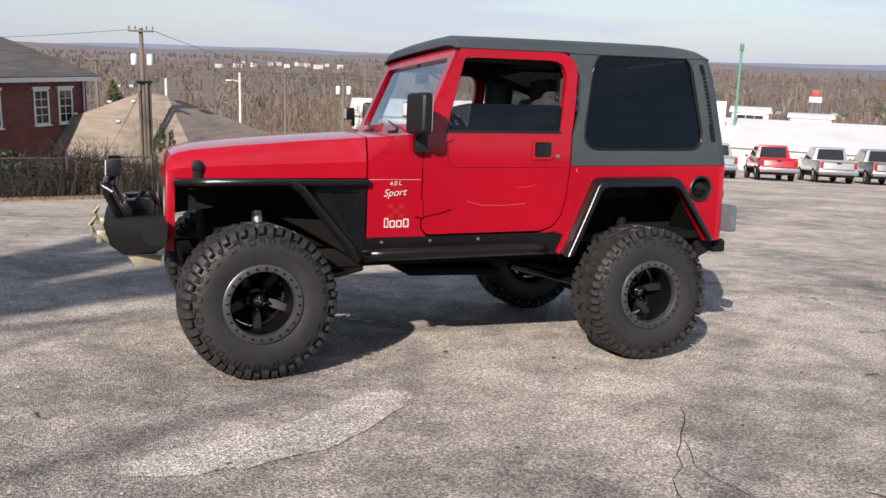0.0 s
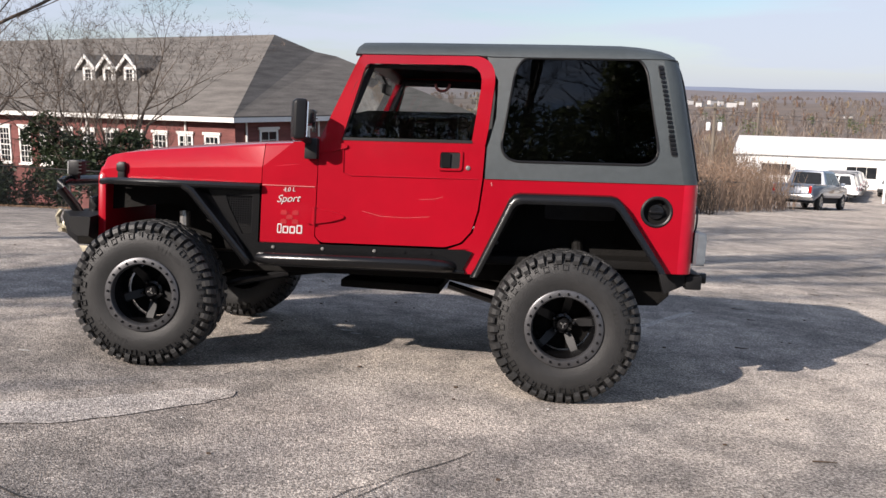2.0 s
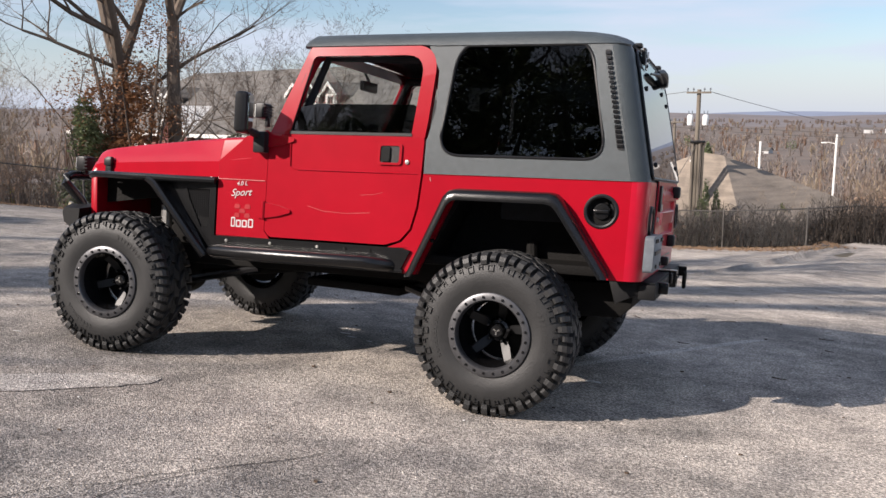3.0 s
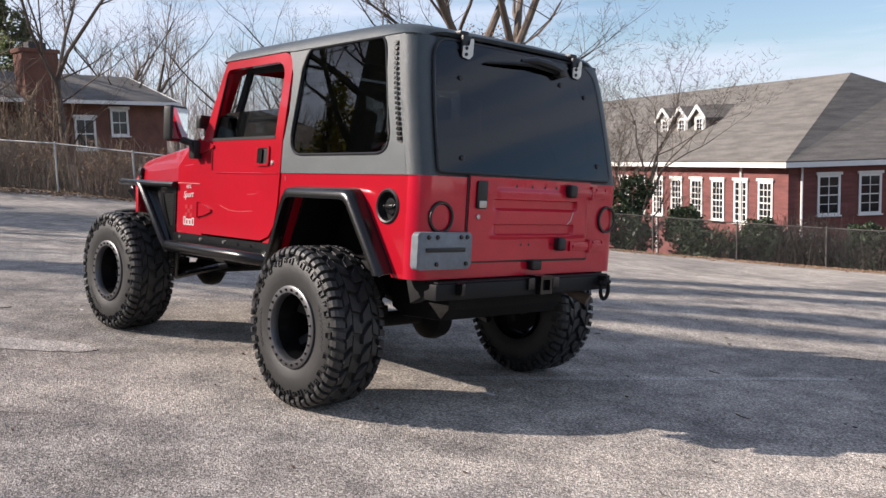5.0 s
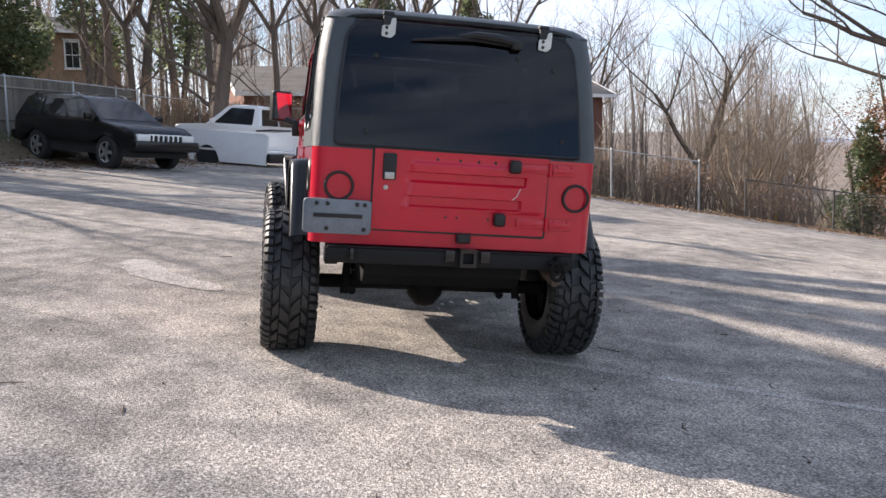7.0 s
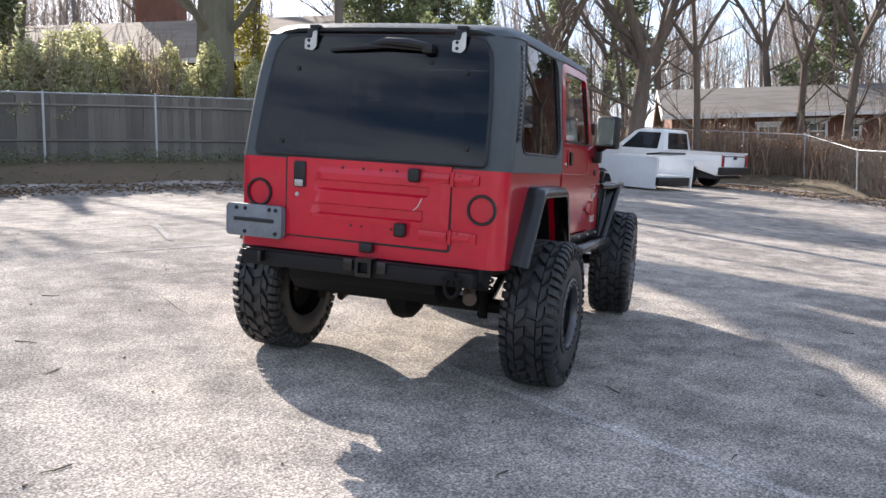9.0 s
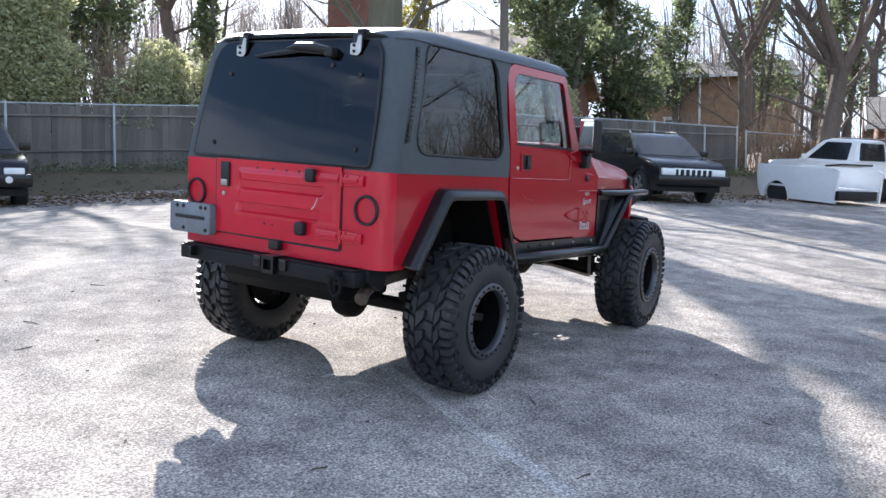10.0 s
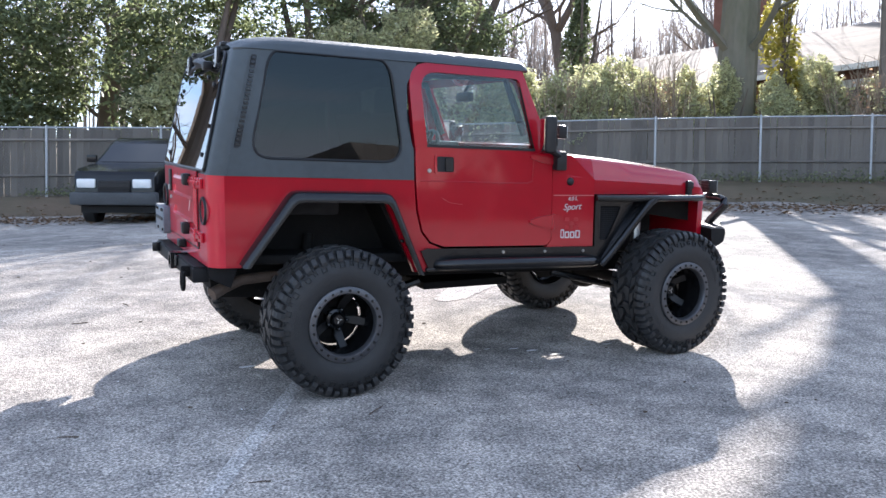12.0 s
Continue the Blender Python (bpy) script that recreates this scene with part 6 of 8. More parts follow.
# evergreens and shrubs uphill
shrub(-20.6, -9.8, 4.8, 4.4, 9.5, 20000, 0.095, LEAF_DARK, 71, "tall dark glossy evergreen tree", 0.5, 8, "evergreen_tree", "evergreens uphill")
shrub(-24.6, -9.6, 5.0, 4.0, 7.5, 18000, 0.09, LEAF_DARK, 72, "tall dark evergreen tree at the fence corner", 0.3, 8, "evergreen_tree", "evergreens uphill")
for i, (x, y, w, h) in enumerate(((3.4, -20.8, 5, 9.5), (-1.4, -18.8, 5.5, 10.5), (-5.4, -19.6, 5.5, 11.5), (-9.6, -21.0, 5, 11.0))):
    shrub(x, y, w * 1.15, 4.6, h, 24000, 0.095, LEAF_DARK, 80 + i, "dense dark evergreen tree behind the fence", 0.0, 9, "evergreen_tree", "evergreens uphill")
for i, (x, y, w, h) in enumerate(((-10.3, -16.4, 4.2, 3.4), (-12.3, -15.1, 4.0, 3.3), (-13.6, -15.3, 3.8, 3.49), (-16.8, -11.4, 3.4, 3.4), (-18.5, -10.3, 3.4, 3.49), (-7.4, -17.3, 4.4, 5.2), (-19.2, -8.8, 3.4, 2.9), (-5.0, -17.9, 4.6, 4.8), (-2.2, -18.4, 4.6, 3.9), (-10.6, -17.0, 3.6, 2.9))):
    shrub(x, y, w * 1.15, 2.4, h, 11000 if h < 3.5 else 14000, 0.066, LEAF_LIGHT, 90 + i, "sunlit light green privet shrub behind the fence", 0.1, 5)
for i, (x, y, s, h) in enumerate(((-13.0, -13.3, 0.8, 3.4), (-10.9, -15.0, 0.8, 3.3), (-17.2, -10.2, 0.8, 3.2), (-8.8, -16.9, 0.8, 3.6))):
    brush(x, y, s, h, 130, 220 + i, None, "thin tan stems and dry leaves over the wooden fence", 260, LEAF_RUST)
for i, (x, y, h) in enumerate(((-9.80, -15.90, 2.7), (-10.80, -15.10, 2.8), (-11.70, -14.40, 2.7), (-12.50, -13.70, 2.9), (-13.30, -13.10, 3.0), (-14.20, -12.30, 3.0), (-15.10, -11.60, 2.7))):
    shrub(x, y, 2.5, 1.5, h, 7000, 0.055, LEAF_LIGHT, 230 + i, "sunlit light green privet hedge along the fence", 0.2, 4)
shrub(-16.1, -12.3, 1.7, 1.5, 5.4, 3600, 0.08, LEAF_YELLOW, 99, "yellow-green vine leaves beside the big trunk", 0.6, 5)
shrub(-15.3, -20.5, 2.6, 2.6, 8.2, 4200, 0.10, LEAF_DARK, 100, "dark conical cedar tree", 0.4, 8, "evergreen_tree", "evergreens uphill", tall=0.95)
for i, (x, y, h) in enumerate(((-47, -6, 11), (-49, -11, 12), (-52, -17, 12), (-40.5, 4.5, 9), (-44, 11, 10))):
    shrub(x, y, 5.5, 5, h, 5000, 0.16, LEAF_DARK, 110 + i, "dark pine tree on the hillside", 1.5, 8, "evergreen_tree", "evergreens uphill", tall=0.75)
for i, (x, y, s, h) in enumerate(((-24.6, -7.6, 1.2, 2.0), (-27.8, -4.6, 1.4, 2.6), (-29.6, -0.3, 1.6, 2.4), (-29.2, 2.2, 1.6, 2.2), (-26.8, 5.2, 1.6, 2.2), (-24.3, 7.4, 1.5, 2.0), (-21.8, 9.0, 1.5, 2.0), (-30.4, 7.3, 1.7, 4.2), (-20.0, 11.0, 1.4, 1.8))):
    brush(x, y, s, h, 150, 130 + i, None, "leafless brush of thin tan stems behind the fence", 120)
for i, (x, y, dx, dy) in enumerate(((-26.6, -6.6, 0, 0), (-28.6, -4.2, 0, 0), (-29.3, -2.4, 0, 0), (-29.4, -1.2, 0, 0), (-29.0, 1.4, 0, 0), (-28.6, 3.2, 0, 0), (-27.2, 4.2, 0, 0), (-25.4, 6.2, 0, 0), (-23.2, 7.9, 0, 0), (-21.0, 9.6, 0, 0), (-19.4, 11.8, 0, 0), (-18.0, 14.2, 0, 0))):
    brush(x, y, 1.3, 1.7, 230, 200 + i, BRUSH_RUST, "dense russet brush crowding the chain-link fence", 900, LEAF_RUST)
shrub(-18.3, 17.5, 2.4, 2.2, 4.9, 5600, 0.075, LEAF_DARK, 140, "dark ivy-leaved evergreen bush", 0.3, 6)
shrub(-16.9, 18.3, 4.4, 3.0, 4.4, 6500, 0.07, LEAF_BROWN, 141, "russet dry leaves clinging round the trunks", 2.0, 5)
brush(-16.3, 18.3, 1.8, 3.0, 180, 142, BRUSH_RUST, "tangle of vines and thin stems round the trunks", 1600)
brush(-19.4, 17.6, 1.5, 2.6, 140, 143, BRUSH_RUST, "tangle of vines and thin stems round the trunks", 500)
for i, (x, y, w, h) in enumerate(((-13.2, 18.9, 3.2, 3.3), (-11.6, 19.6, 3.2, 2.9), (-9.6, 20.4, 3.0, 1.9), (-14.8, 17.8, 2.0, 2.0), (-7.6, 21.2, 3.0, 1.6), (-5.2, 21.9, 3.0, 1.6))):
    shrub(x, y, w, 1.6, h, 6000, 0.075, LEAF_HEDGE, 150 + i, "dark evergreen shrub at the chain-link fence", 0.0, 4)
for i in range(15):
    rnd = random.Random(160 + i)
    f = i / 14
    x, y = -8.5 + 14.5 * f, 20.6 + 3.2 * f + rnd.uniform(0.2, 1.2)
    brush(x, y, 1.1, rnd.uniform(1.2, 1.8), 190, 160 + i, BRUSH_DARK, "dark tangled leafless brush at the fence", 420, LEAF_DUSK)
for i, (x, y, h) in enumerate(((-0.3, 37.3, 5.9), (0.35, 37.8, 5.4), (3.3, 40.9, 4.4))):
    shrub(x, y, 1.9, 1.9, h, 3400, 0.06, LEAF_DARK, 180 + i, "small clipped conical evergreen", 0.0, 5, "evergreen_tree", "evergreens downhill", tall=0.8)
shrub(-2.4, 76.0, 4.6, 4.2, 9.2, 4200, 0.13, LEAF_DARK, 183, "dark evergreen tree beside the tan roof", 0.0, 6, "evergreen_tree", "evergreens downhill", tall=0.8)
for i, (x, y, s, h) in enumerate(((6.4, 27.6, 1.7, 1.9), (8.6, 31.6, 2.0, 2.3), (10.6, 36.2, 2.2, 2.4), (12.2, 42, 2.4, 2.6), (7.6, 29.6, 1.7, 2.0), (9.8, 34.0, 2.0, 2.3))):
    brush(x, y, s, h, 170, 190 + i, BRUSH_RUST, "russet and tan leafless brush", 900, LEAF_RUST)
shrub(-17.6, 18.8, 6.6, 4.5, 8.0, 5200, 0.055, LEAF_BROWN, 144, "russet dry leaves on thin branches", 1.6, 6)
# evergreen clumps between the valley's roofs
bm = bmesh.new()
rnd = random.Random(77)
for _ in range(70):
    a, r = rnd.uniform(0.62, 2.2), rnd.uniform(130, 520)
    x, y, h = r * math.cos(a), r * math.sin(a), rnd.uniform(4, 8)
    leaf_mass(bm, (x, y, ground_z(x, y) + h * 0.5), (rnd.uniform(2, 4), rnd.uniform(2, 4), h * 0.6), 160, 0.45, rnd, 0.2)
tagged(part("valley_evergreens", bm, LEAF_DARK, smooth=0), "dark evergreen clumps in the valley", "woods", kind="stuff")
# the woods of the valley: crowns of thin twigs in four winter tones
TWIGS_TAN = leaf_material("tan twigs", (0.31, 0.24, 0.165), 0.3, 0.4)
TWIGS_RUSSET = leaf_material("russet twigs", (0.23, 0.145, 0.10), 0.3, 0.4)
TWIGS_GREY = leaf_material("grey twigs", (0.24, 0.205, 0.18), 0.3, 0.4)


def twig_crown(bm, x, y, z, h, wide, count, thin, rnd):
    """A bare rounded crown: thin blades that fan out and up from a short stem."""
    v = bm.verts
    for k in range(count):
        a, up = rnd.uniform(0, 6.3), rnd.random() ** 0.7
        q = math.sqrt(rnd.random()) * wide * math.sin(math.pi * (0.18 + 0.72 * up))
        tip = Vector((x + q * math.cos(a), y + q * math.sin(a), z + h * (0.08 + 0.92 * up)))
        way = Vector((math.cos(a) * q / wide + rnd.uniform(-0.5, 0.5), math.sin(a) * q / wide + rnd.uniform(-0.5, 0.5), rnd.uniform(0.5, 1.5))).normalized()
        base = tip - way * h * rnd.uniform(0.10, 0.28)
        turn = rnd.uniform(0, 6.3)
        side = Vector((math.cos(turn), math.sin(turn), 0)) * thin
        bm.faces.new((v.new(base - side), v.new(base + side), v.new(tip + side * 0.3), v.new(tip - side * 0.3)))
    for k in range(3):
        side = Vector((math.cos(k * 2.1), math.sin(k * 2.1), 0)) * thin * 2
        foot, top = Vector((x, y, z - 0.3)), Vector((x + rnd.uniform(-0.3, 0.3) * wide, y + rnd.uniform(-0.3, 0.3) * wide, z + h * 0.7))
        bm.faces.new((v.new(foot - side), v.new(foot + side), v.new(top + side * 0.4), v.new(top - side * 0.4)))


rnd = random.Random(7)
tones = ((TWIGS_FAR, "brown"), (TWIGS_TAN, "tan"), (TWIGS_RUSSET, "russet"), (TWIGS_GREY, "grey"))
crowns = [bmesh.new() for _ in tones]
for _ in range(4600):
    a, r = rnd.uniform(0.62, 2.45), 125 + 1500 * rnd.random() ** 2.0
    x, y = r * math.cos(a), r * math.sin(a)
    h = rnd.uniform(3.5, 8.0) if r < 500 else rnd.uniform(4, 7)
    twig_crown(crowns[rnd.choice((0, 0, 0, 1, 2, 3, 3))], x, y, ground_z(x, y), h, h * rnd.uniform(0.35, 0.6), 22, 0.05 + r * 0.00040, rnd)
for _ in range(420):
    a = rnd.uniform(0.75, 1.95)
    r = rnd.uniform(78, 160)
    x, y = r * math.cos(a), r * math.sin(a)
    if a < 1.30 and r < 105:
        continue
    h = rnd.uniform(1.6, 4.6) if rnd.random() < 0.8 else rnd.uniform(5, 7)
    twig_crown(crowns[rnd.choice((0, 1, 1, 2, 3))], x, y, ground_z(x, y), h, h * rnd.uniform(0.4, 0.7), 130, 0.030, rnd)
for _ in range(70):
    x, y = rnd.uniform(1.5, 13.0), rnd.uniform(40, 66)
    if x < 4 and y < 54:
        continue
    h = rnd.uniform(1.5, 3.3)
    twig_crown(crowns[rnd.choice((0, 1, 1, 2, 2))], x, y, ground_z(x, y), h, h * rnd.uniform(0.5, 0.8), 260, 0.014, rnd)
for bm, (mat, tone) in zip(crowns, tones):
    tagged(part("valley_woods", bm, mat, smooth=0), tone + " leafless woods and thickets in the valley", "woods", kind="stuff")
bm = bmesh.new()
for _ in range(560):
    a, r = rnd.uniform(2.5, 4.75), 58 + 48 * rnd.random()
    x, y = r * math.cos(a), r * math.sin(a)
    z, h = ground_z(x, y), rnd.uniform(8, 15)
    tube(bm, [(x, y, z - 0.3), (x, y, z + h * 0.5), (x + rnd.uniform(-0.8, 0.8), y + rnd.uniform(-0.8, 0.8), z + h * 0.9)], [0.12, 0.09, 0.03], 4)
    twig_crown(bm, x, y, z + h * 0.2, h * 0.85, h * rnd.uniform(0.16, 0.26), 120, 0.024, rnd)
tagged(part("hillside_woods", bm, TWIGS_GREY, smooth=0), "grey leafless woods on the hillside", "woods", kind="stuff")


# ---- fences ----
GALV = material("galvanised fence steel", (0.42, 0.43, 0.43), 0.5, metal=0.5, vary=0.25, scale=12)
WIRE = material("dull fence wire", (0.20, 0.20, 0.195), 0.6, metal=0.4, vary=0.3, scale=12)
BOARD = material("grey weathered fence board", (0.155, 0.135, 0.110), 0.95, vary=0.35, scale=6, bump=0.5, bump_scale=40, stretch_by=(1, 1, 0.15), random_by=0.28)


def along(line, start, end, step):
    """Places every step metres along a line of the plan, with the way there."""
    out, carry = [], 0.0
    for (x0, y0), (x1, y1) in list(zip(line, line[1:]))[start:end]:
        d = math.hypot(x1 - x0, y1 - y0)
        t = carry
        while t < d:
            out.append((x0 + (x1 - x0) * t / d, y0 + (y1 - y0) * t / d, (x1 - x0) / d, (y1 - y0) / d))
            t += step
        carry = t - d
    return out


def chain_fence(start, end, high, step, label, steel=GALV):
    spots = along(FENCE_LINE, start, end, step)
    tall = [ground_z(x, y) for x, y, _, _ in spots]
    x0, y0 = spots[0][:2]
    ob = thing("chain_link_fence", Matrix.Translation((x0, y0, tall[0])), label, "fence")
    o = Vector((x0, y0, tall[0]))
    post_mesh = None
    for (x, y, _, _), z in zip(spots, tall):
        if post_mesh is None:
            bm = bmesh.new()
            tube(bm, [(0, 0, -0.3), (0, 0, high + 0.02)], 0.030, 8)
            lathe(bm, [(0.0, 0.06), (0.02, 0.05), (0.034, 0.02), (0.034, 0.0)], 8, Matrix.Translation((0, 0, high)) @ Matrix.Rotation(radians(90), 4, "X"))
            p = part("post", bm, steel, ob)
            post_mesh = p.data
        else:
            p = new("post", post_mesh)
            p.parent = ob
        p.location = Vector((x, y, z)) - o
    bm = bmesh.new()
    tube(bm, [Vector((x, y, z + high)) - o for (x, y, _, _), z in zip(spots, tall)], 0.021, 6)
    part("top_rail", bm, steel, ob)
    bm = bmesh.new()
    for i in range(len(spots) - 1):
        a, b = Vector((*spots[i][:2], tall[i] + 0.03)) - o, Vector((*spots[i + 1][:2], tall[i + 1] + 0.03)) - o
        way = b - a
        n = max(4, int(way.length / 0.075))
        up = Vector((0, 0, high - 0.05))
        span = (high - 0.05) / way.length
        for k in range(-int(n * span), n):
            for s in (1, -1):
                f0, f1 = k / n, k / n + span
                g0, g1 = max(0.0, f0), min(1.0, f1)
                if g1 <= g0:
                    continue
                h0, h1 = (g0 - f0) / span, (g1 - f0) / span
                if s < 0:
                    p, q = a + way * (1 - g0) + up * h0, a + way * (1 - g1) + up * h1
                else:
                    p, q = a + way * g0 + up * h0, a + way * g1 + up * h1
                d = Vector((0, 0, 0.0022))
                bm.faces.new((bm.verts.new(p - d), bm.verts.new(q - d), bm.verts.new(q + d), bm.verts.new(p + d)))
    mesh = part("wire_mesh", bm, WIRE, ob, "woven chain-link wire", smooth=0)
    tagged(mesh, kind="stuff")
    return ob


chain_fence(0, 7, 1.58, 2.55, "galvanised chain-link fence in front of the wooden fence")
chain_fence(7, 12, 1.45, 2.6, "galvanised chain-link fence overgrown with dry brush")
chain_fence(12, 18, 1.12, 2.4, "low dull chain-link fence along the downhill edge", material("rusted dull fence steel", (0.10, 0.092, 0.084), 0.7, metal=0.3, vary=0.4, scale=9))

wood = thing("wooden_fence", Matrix.Translation((0.4, -17.3, ground_z(0.4, -17.3))), "grey weathered wooden board fence", "fence")
o = wood.matrix_world.translation.copy()
back = [(x - 0.30, y - 0.45) for x, y in FENCE_LINE[:8]]
spots = along(back, 0, 7, 0.145)
near = [s for s in spots if -21 < s[0] < 3][:300]
rest = [s for s in spots if s not in near]
rnd = random.Random(3)
board_meshes = []
for k in range(6):
    bm = bmesh.new()
    h = 1.60 + 0.05 * k / 5
    prism(bm, [(-0.0735, -0.1), (0.0715, -0.1), (0.0715, h - 0.02), (0.05, h), (-0.05, h), (-0.0735, h - 0.02)], -0.009, 0.009)
    p = part("board", bm, BOARD, wood, smooth=0)
    board_meshes.append(p)
for i, (x, y, dx, dy) in enumerate(near):
    p = board_meshes[i] if i < 6 else new("board", rnd.choice(board_meshes).data)
    p.parent = wood
    p.location = Vector((x, y, ground_z(x, y) - 0.05)) - o
    p.rotation_euler = (rnd.uniform(-0.012, 0.012), rnd.uniform(-0.012, 0.012), math.atan2(dy, dx) + rnd.uniform(-0.02, 0.02))
bm = bmesh.new()
for x, y, dx, dy in rest:
    m = Matrix.Translation(Vector((x, y, ground_z(x, y) - 0.05)) - o) @ Matrix.Rotation(math.atan2(dy, dx), 4, "Z")
    box(bm, (0, 0, 0.79), (0.134, 0.018, 1.63 + rnd.uniform(-0.03, 0.03)), 0.0, m)
tagged(part("boards_beyond", bm, BOARD, wood, smooth=0), kind="stuff")
for hgt in (0.45, 1.3):
    bm = bmesh.new()
    tube(bm, [Vector((x + 0.01, y + 0.03, ground_z(x, y) + hgt)) - o for x, y, _, _ in spots[::8]], 0.035, 4)
    part("rail", bm, BOARD, wood, smooth=0)


# ---- houses ----
BRICK_SUN = material("red brick", (0.17, 0.062, 0.055), 0.9, vary=0.4, scale=5, bump=0.5, bump_scale=9, stretch_by=(1, 1, 7))
BRICK_BROWN = material("brown brick", (0.17, 0.078, 0.055), 0.9, vary=0.3, scale=9, bump=0.4, bump_scale=30)
BRICK_TAN = material("tan brick", (0.33, 0.21, 0.13), 0.9, vary=0.25, scale=9, bump=0.4, bump_scale=30)
SHINGLE = material("grey asphalt shingles", (0.125, 0.115, 0.104), 0.95, vary=0.42, scale=3.5, bump=0.6, bump_scale=5, stretch_by=(1, 1, 9))
SHINGLE_TAN = material("sunlit tan shingles", (0.235, 0.195, 0.155), 0.95, vary=0.32, scale=3, bump=0.5, bump_scale=5, stretch_by=(1, 1, 9))
WHITE = material("white trim paint", (0.78, 0.76, 0.72), 0.55, vary=0.08, scale=8)
PANE = material("dark window pane", (0.018, 0.02, 0.023), 0.05, vary=0.3, scale=3, specular=0.4)
SLAT = material("shutter paint", (0.03, 0.03, 0.032), 0.6, scale=8)


def wall_window(parent, at, way, w, h, bars=(2, 3), sill=True, out=0.06):
    """A white sash window set on a wall: at is its middle, way runs along the wall with the outside on its right."""
    way = Vector((way[0], way[1], 0)).normalized()
    nrm = Vector((way.y, -way.x, 0))
    m = Matrix(((way.x, nrm.x, 0, at[0]), (way.y, nrm.y, 0, at[1]), (0, 0, 1, at[2]), (0, 0, 0, 1)))
    bm = bmesh.new()
    t = 0.10
    holed(bm, [(-w / 2 - t, -h / 2 - t), (w / 2 + t, -h / 2 - t), (w / 2 + t, h / 2 + t), (-w / 2 - t, h / 2 + t)], [(-w / 2, -h / 2), (w / 2, -h / 2), (w / 2, h / 2), (-w / 2, h / 2)], 0.058, lambda u, v, d: (u, out - d, v))
    move(bm.verts, m)
    fr = part("window", bm, WHITE, parent, "white framed sash window", smooth=0)

    def bit(name, c, s):
        bm = bmesh.new()
        box(bm, c, s, 0.0, m)
        part(name, bm, WHITE, fr, smooth=0)
    bit("lintel", (0, out - 0.02, h / 2 + t + 0.065), (w + 2 * t + 0.14, 0.12, 0.12))
    if sill:
        bit("sill", (0, out + 0.01, -h / 2 - t - 0.03), (w + 2 * t + 0.1, 0.14, 0.06))
    for k in range(1, bars[0]):
        bit("muntin", (-w / 2 + w * k / bars[0], out - 0.03, 0), (0.03, 0.02, h))
    for k in range(1, bars[1]):
        bit("muntin", (0, out - 0.026, -h / 2 + h * k / bars[1]), (w, 0.02, 0.05 if k * 2 == bars[1] else 0.03))
    bm = bmesh.new()
    box(bm, (0, out - 0.05, 0), (w, 0.02, h), 0.0)
    move(bm.verts, m)
    part("pane", bm, PANE, fr, smooth=0)
    return fr


def wall_slab(bm, a, b, z0, z1, thick=0.3):
    """A wall from a to b with the outside on the right of the way."""
    a, b = Vector((*a, 0)), Vector((*b, 0))
    way = (b - a).normalized()
    inn = Vector((-way.y, way.x, 0)) * thick
    pts = [a, b, b + inn, a + inn]
    low, high = [bm.verts.new((p.x, p.y, z0)) for p in pts], [bm.verts.new((p.x, p.y, z1)) for p in pts]
    bm.faces.new(low[::-1])
    bm.faces.new(high)
    for k in range(4):
        bm.faces.new((low[k], low[(k + 1) % 4], high[(k + 1) % 4], high[k]))


def poly_roof(bm, faces, thick=0.18):
    for f in faces:
        bm.faces.new([bm.verts.new(p) for p in f])
    bmesh.ops.remove_doubles(bm, verts=bm.verts, dist=0.01)
    thicken(bm, thick)


# long brick building with a hipped roof, dormers and an arched entrance, downhill
C, E = Vector((-12.8, 33.0)), Vector((-3.66, 45.15))
U = Vector((-0.93, 0.36)).normalized()
V = (E - C).normalized()
EAVE, BASE, RIDGE = 0.42, -4.6, 4.35
A = C + U * 34
hall = thing("brick_hall", Matrix.Identity(4), "long red brick building with grey hipped roof, white windows and dormers", "building")
bm = bmesh.new()
wall_slab(bm, A, C, BASE, EAVE - 0.25)
part("wall", bm, BRICK_SUN, hall, "sunlit red brick front wall", smooth=0)
bm = bmesh.new()
wall_slab(bm, C, E, BASE, EAVE - 0.25)
wall_slab(bm, E, E + U * 34, BASE, EAVE - 0.25)
wall_slab(bm, E + U * 34, A, BASE, EAVE - 0.25)
part("wall", bm, BRICK_SUN, hall, "shaded dark red brick side wall", smooth=0)
bm = bmesh.new()
over = 0.5


def p3(base, u, v, z):
    q = base + U * u + V * v
    return (q.x, q.y, z)


DEEP = (E - C).length
poly_roof(bm, [
    [p3(C, -over, -over, EAVE), p3(C, 34 + over, -over, EAVE), p3(C, 28, DEEP * 0.355, RIDGE), p3(C, 3.2, DEEP * 0.355, RIDGE)],
    [p3(C, -over, DEEP + over, EAVE), p3(C, -over, -over, EAVE), p3(C, 3.2, DEEP * 0.355, RIDGE), p3(C, 3.0, DEEP * 0.51, RIDGE - 0.75), p3(C, 2.9, DEEP * 0.60, RIDGE - 0.95)],
    [p3(C, 34 + over, DEEP + over, EAVE), p3(C, -over, DEEP + over, EAVE), p3(C, 2.9, DEEP * 0.60, RIDGE - 0.95), p3(C, 3.0, DEEP * 0.51, RIDGE - 0.75), p3(C, 3.2, DEEP * 0.355, RIDGE), p3(C, 28, DEEP * 0.355, RIDGE)],
    [p3(C, 34 + over, -over, EAVE), p3(C, 34 + over, DEEP + over, EAVE), p3(C, 28, DEEP * 0.355, RIDGE)]])
part("roof", bm, SHINGLE, hall, "grey shingle hipped roof", smooth=0)
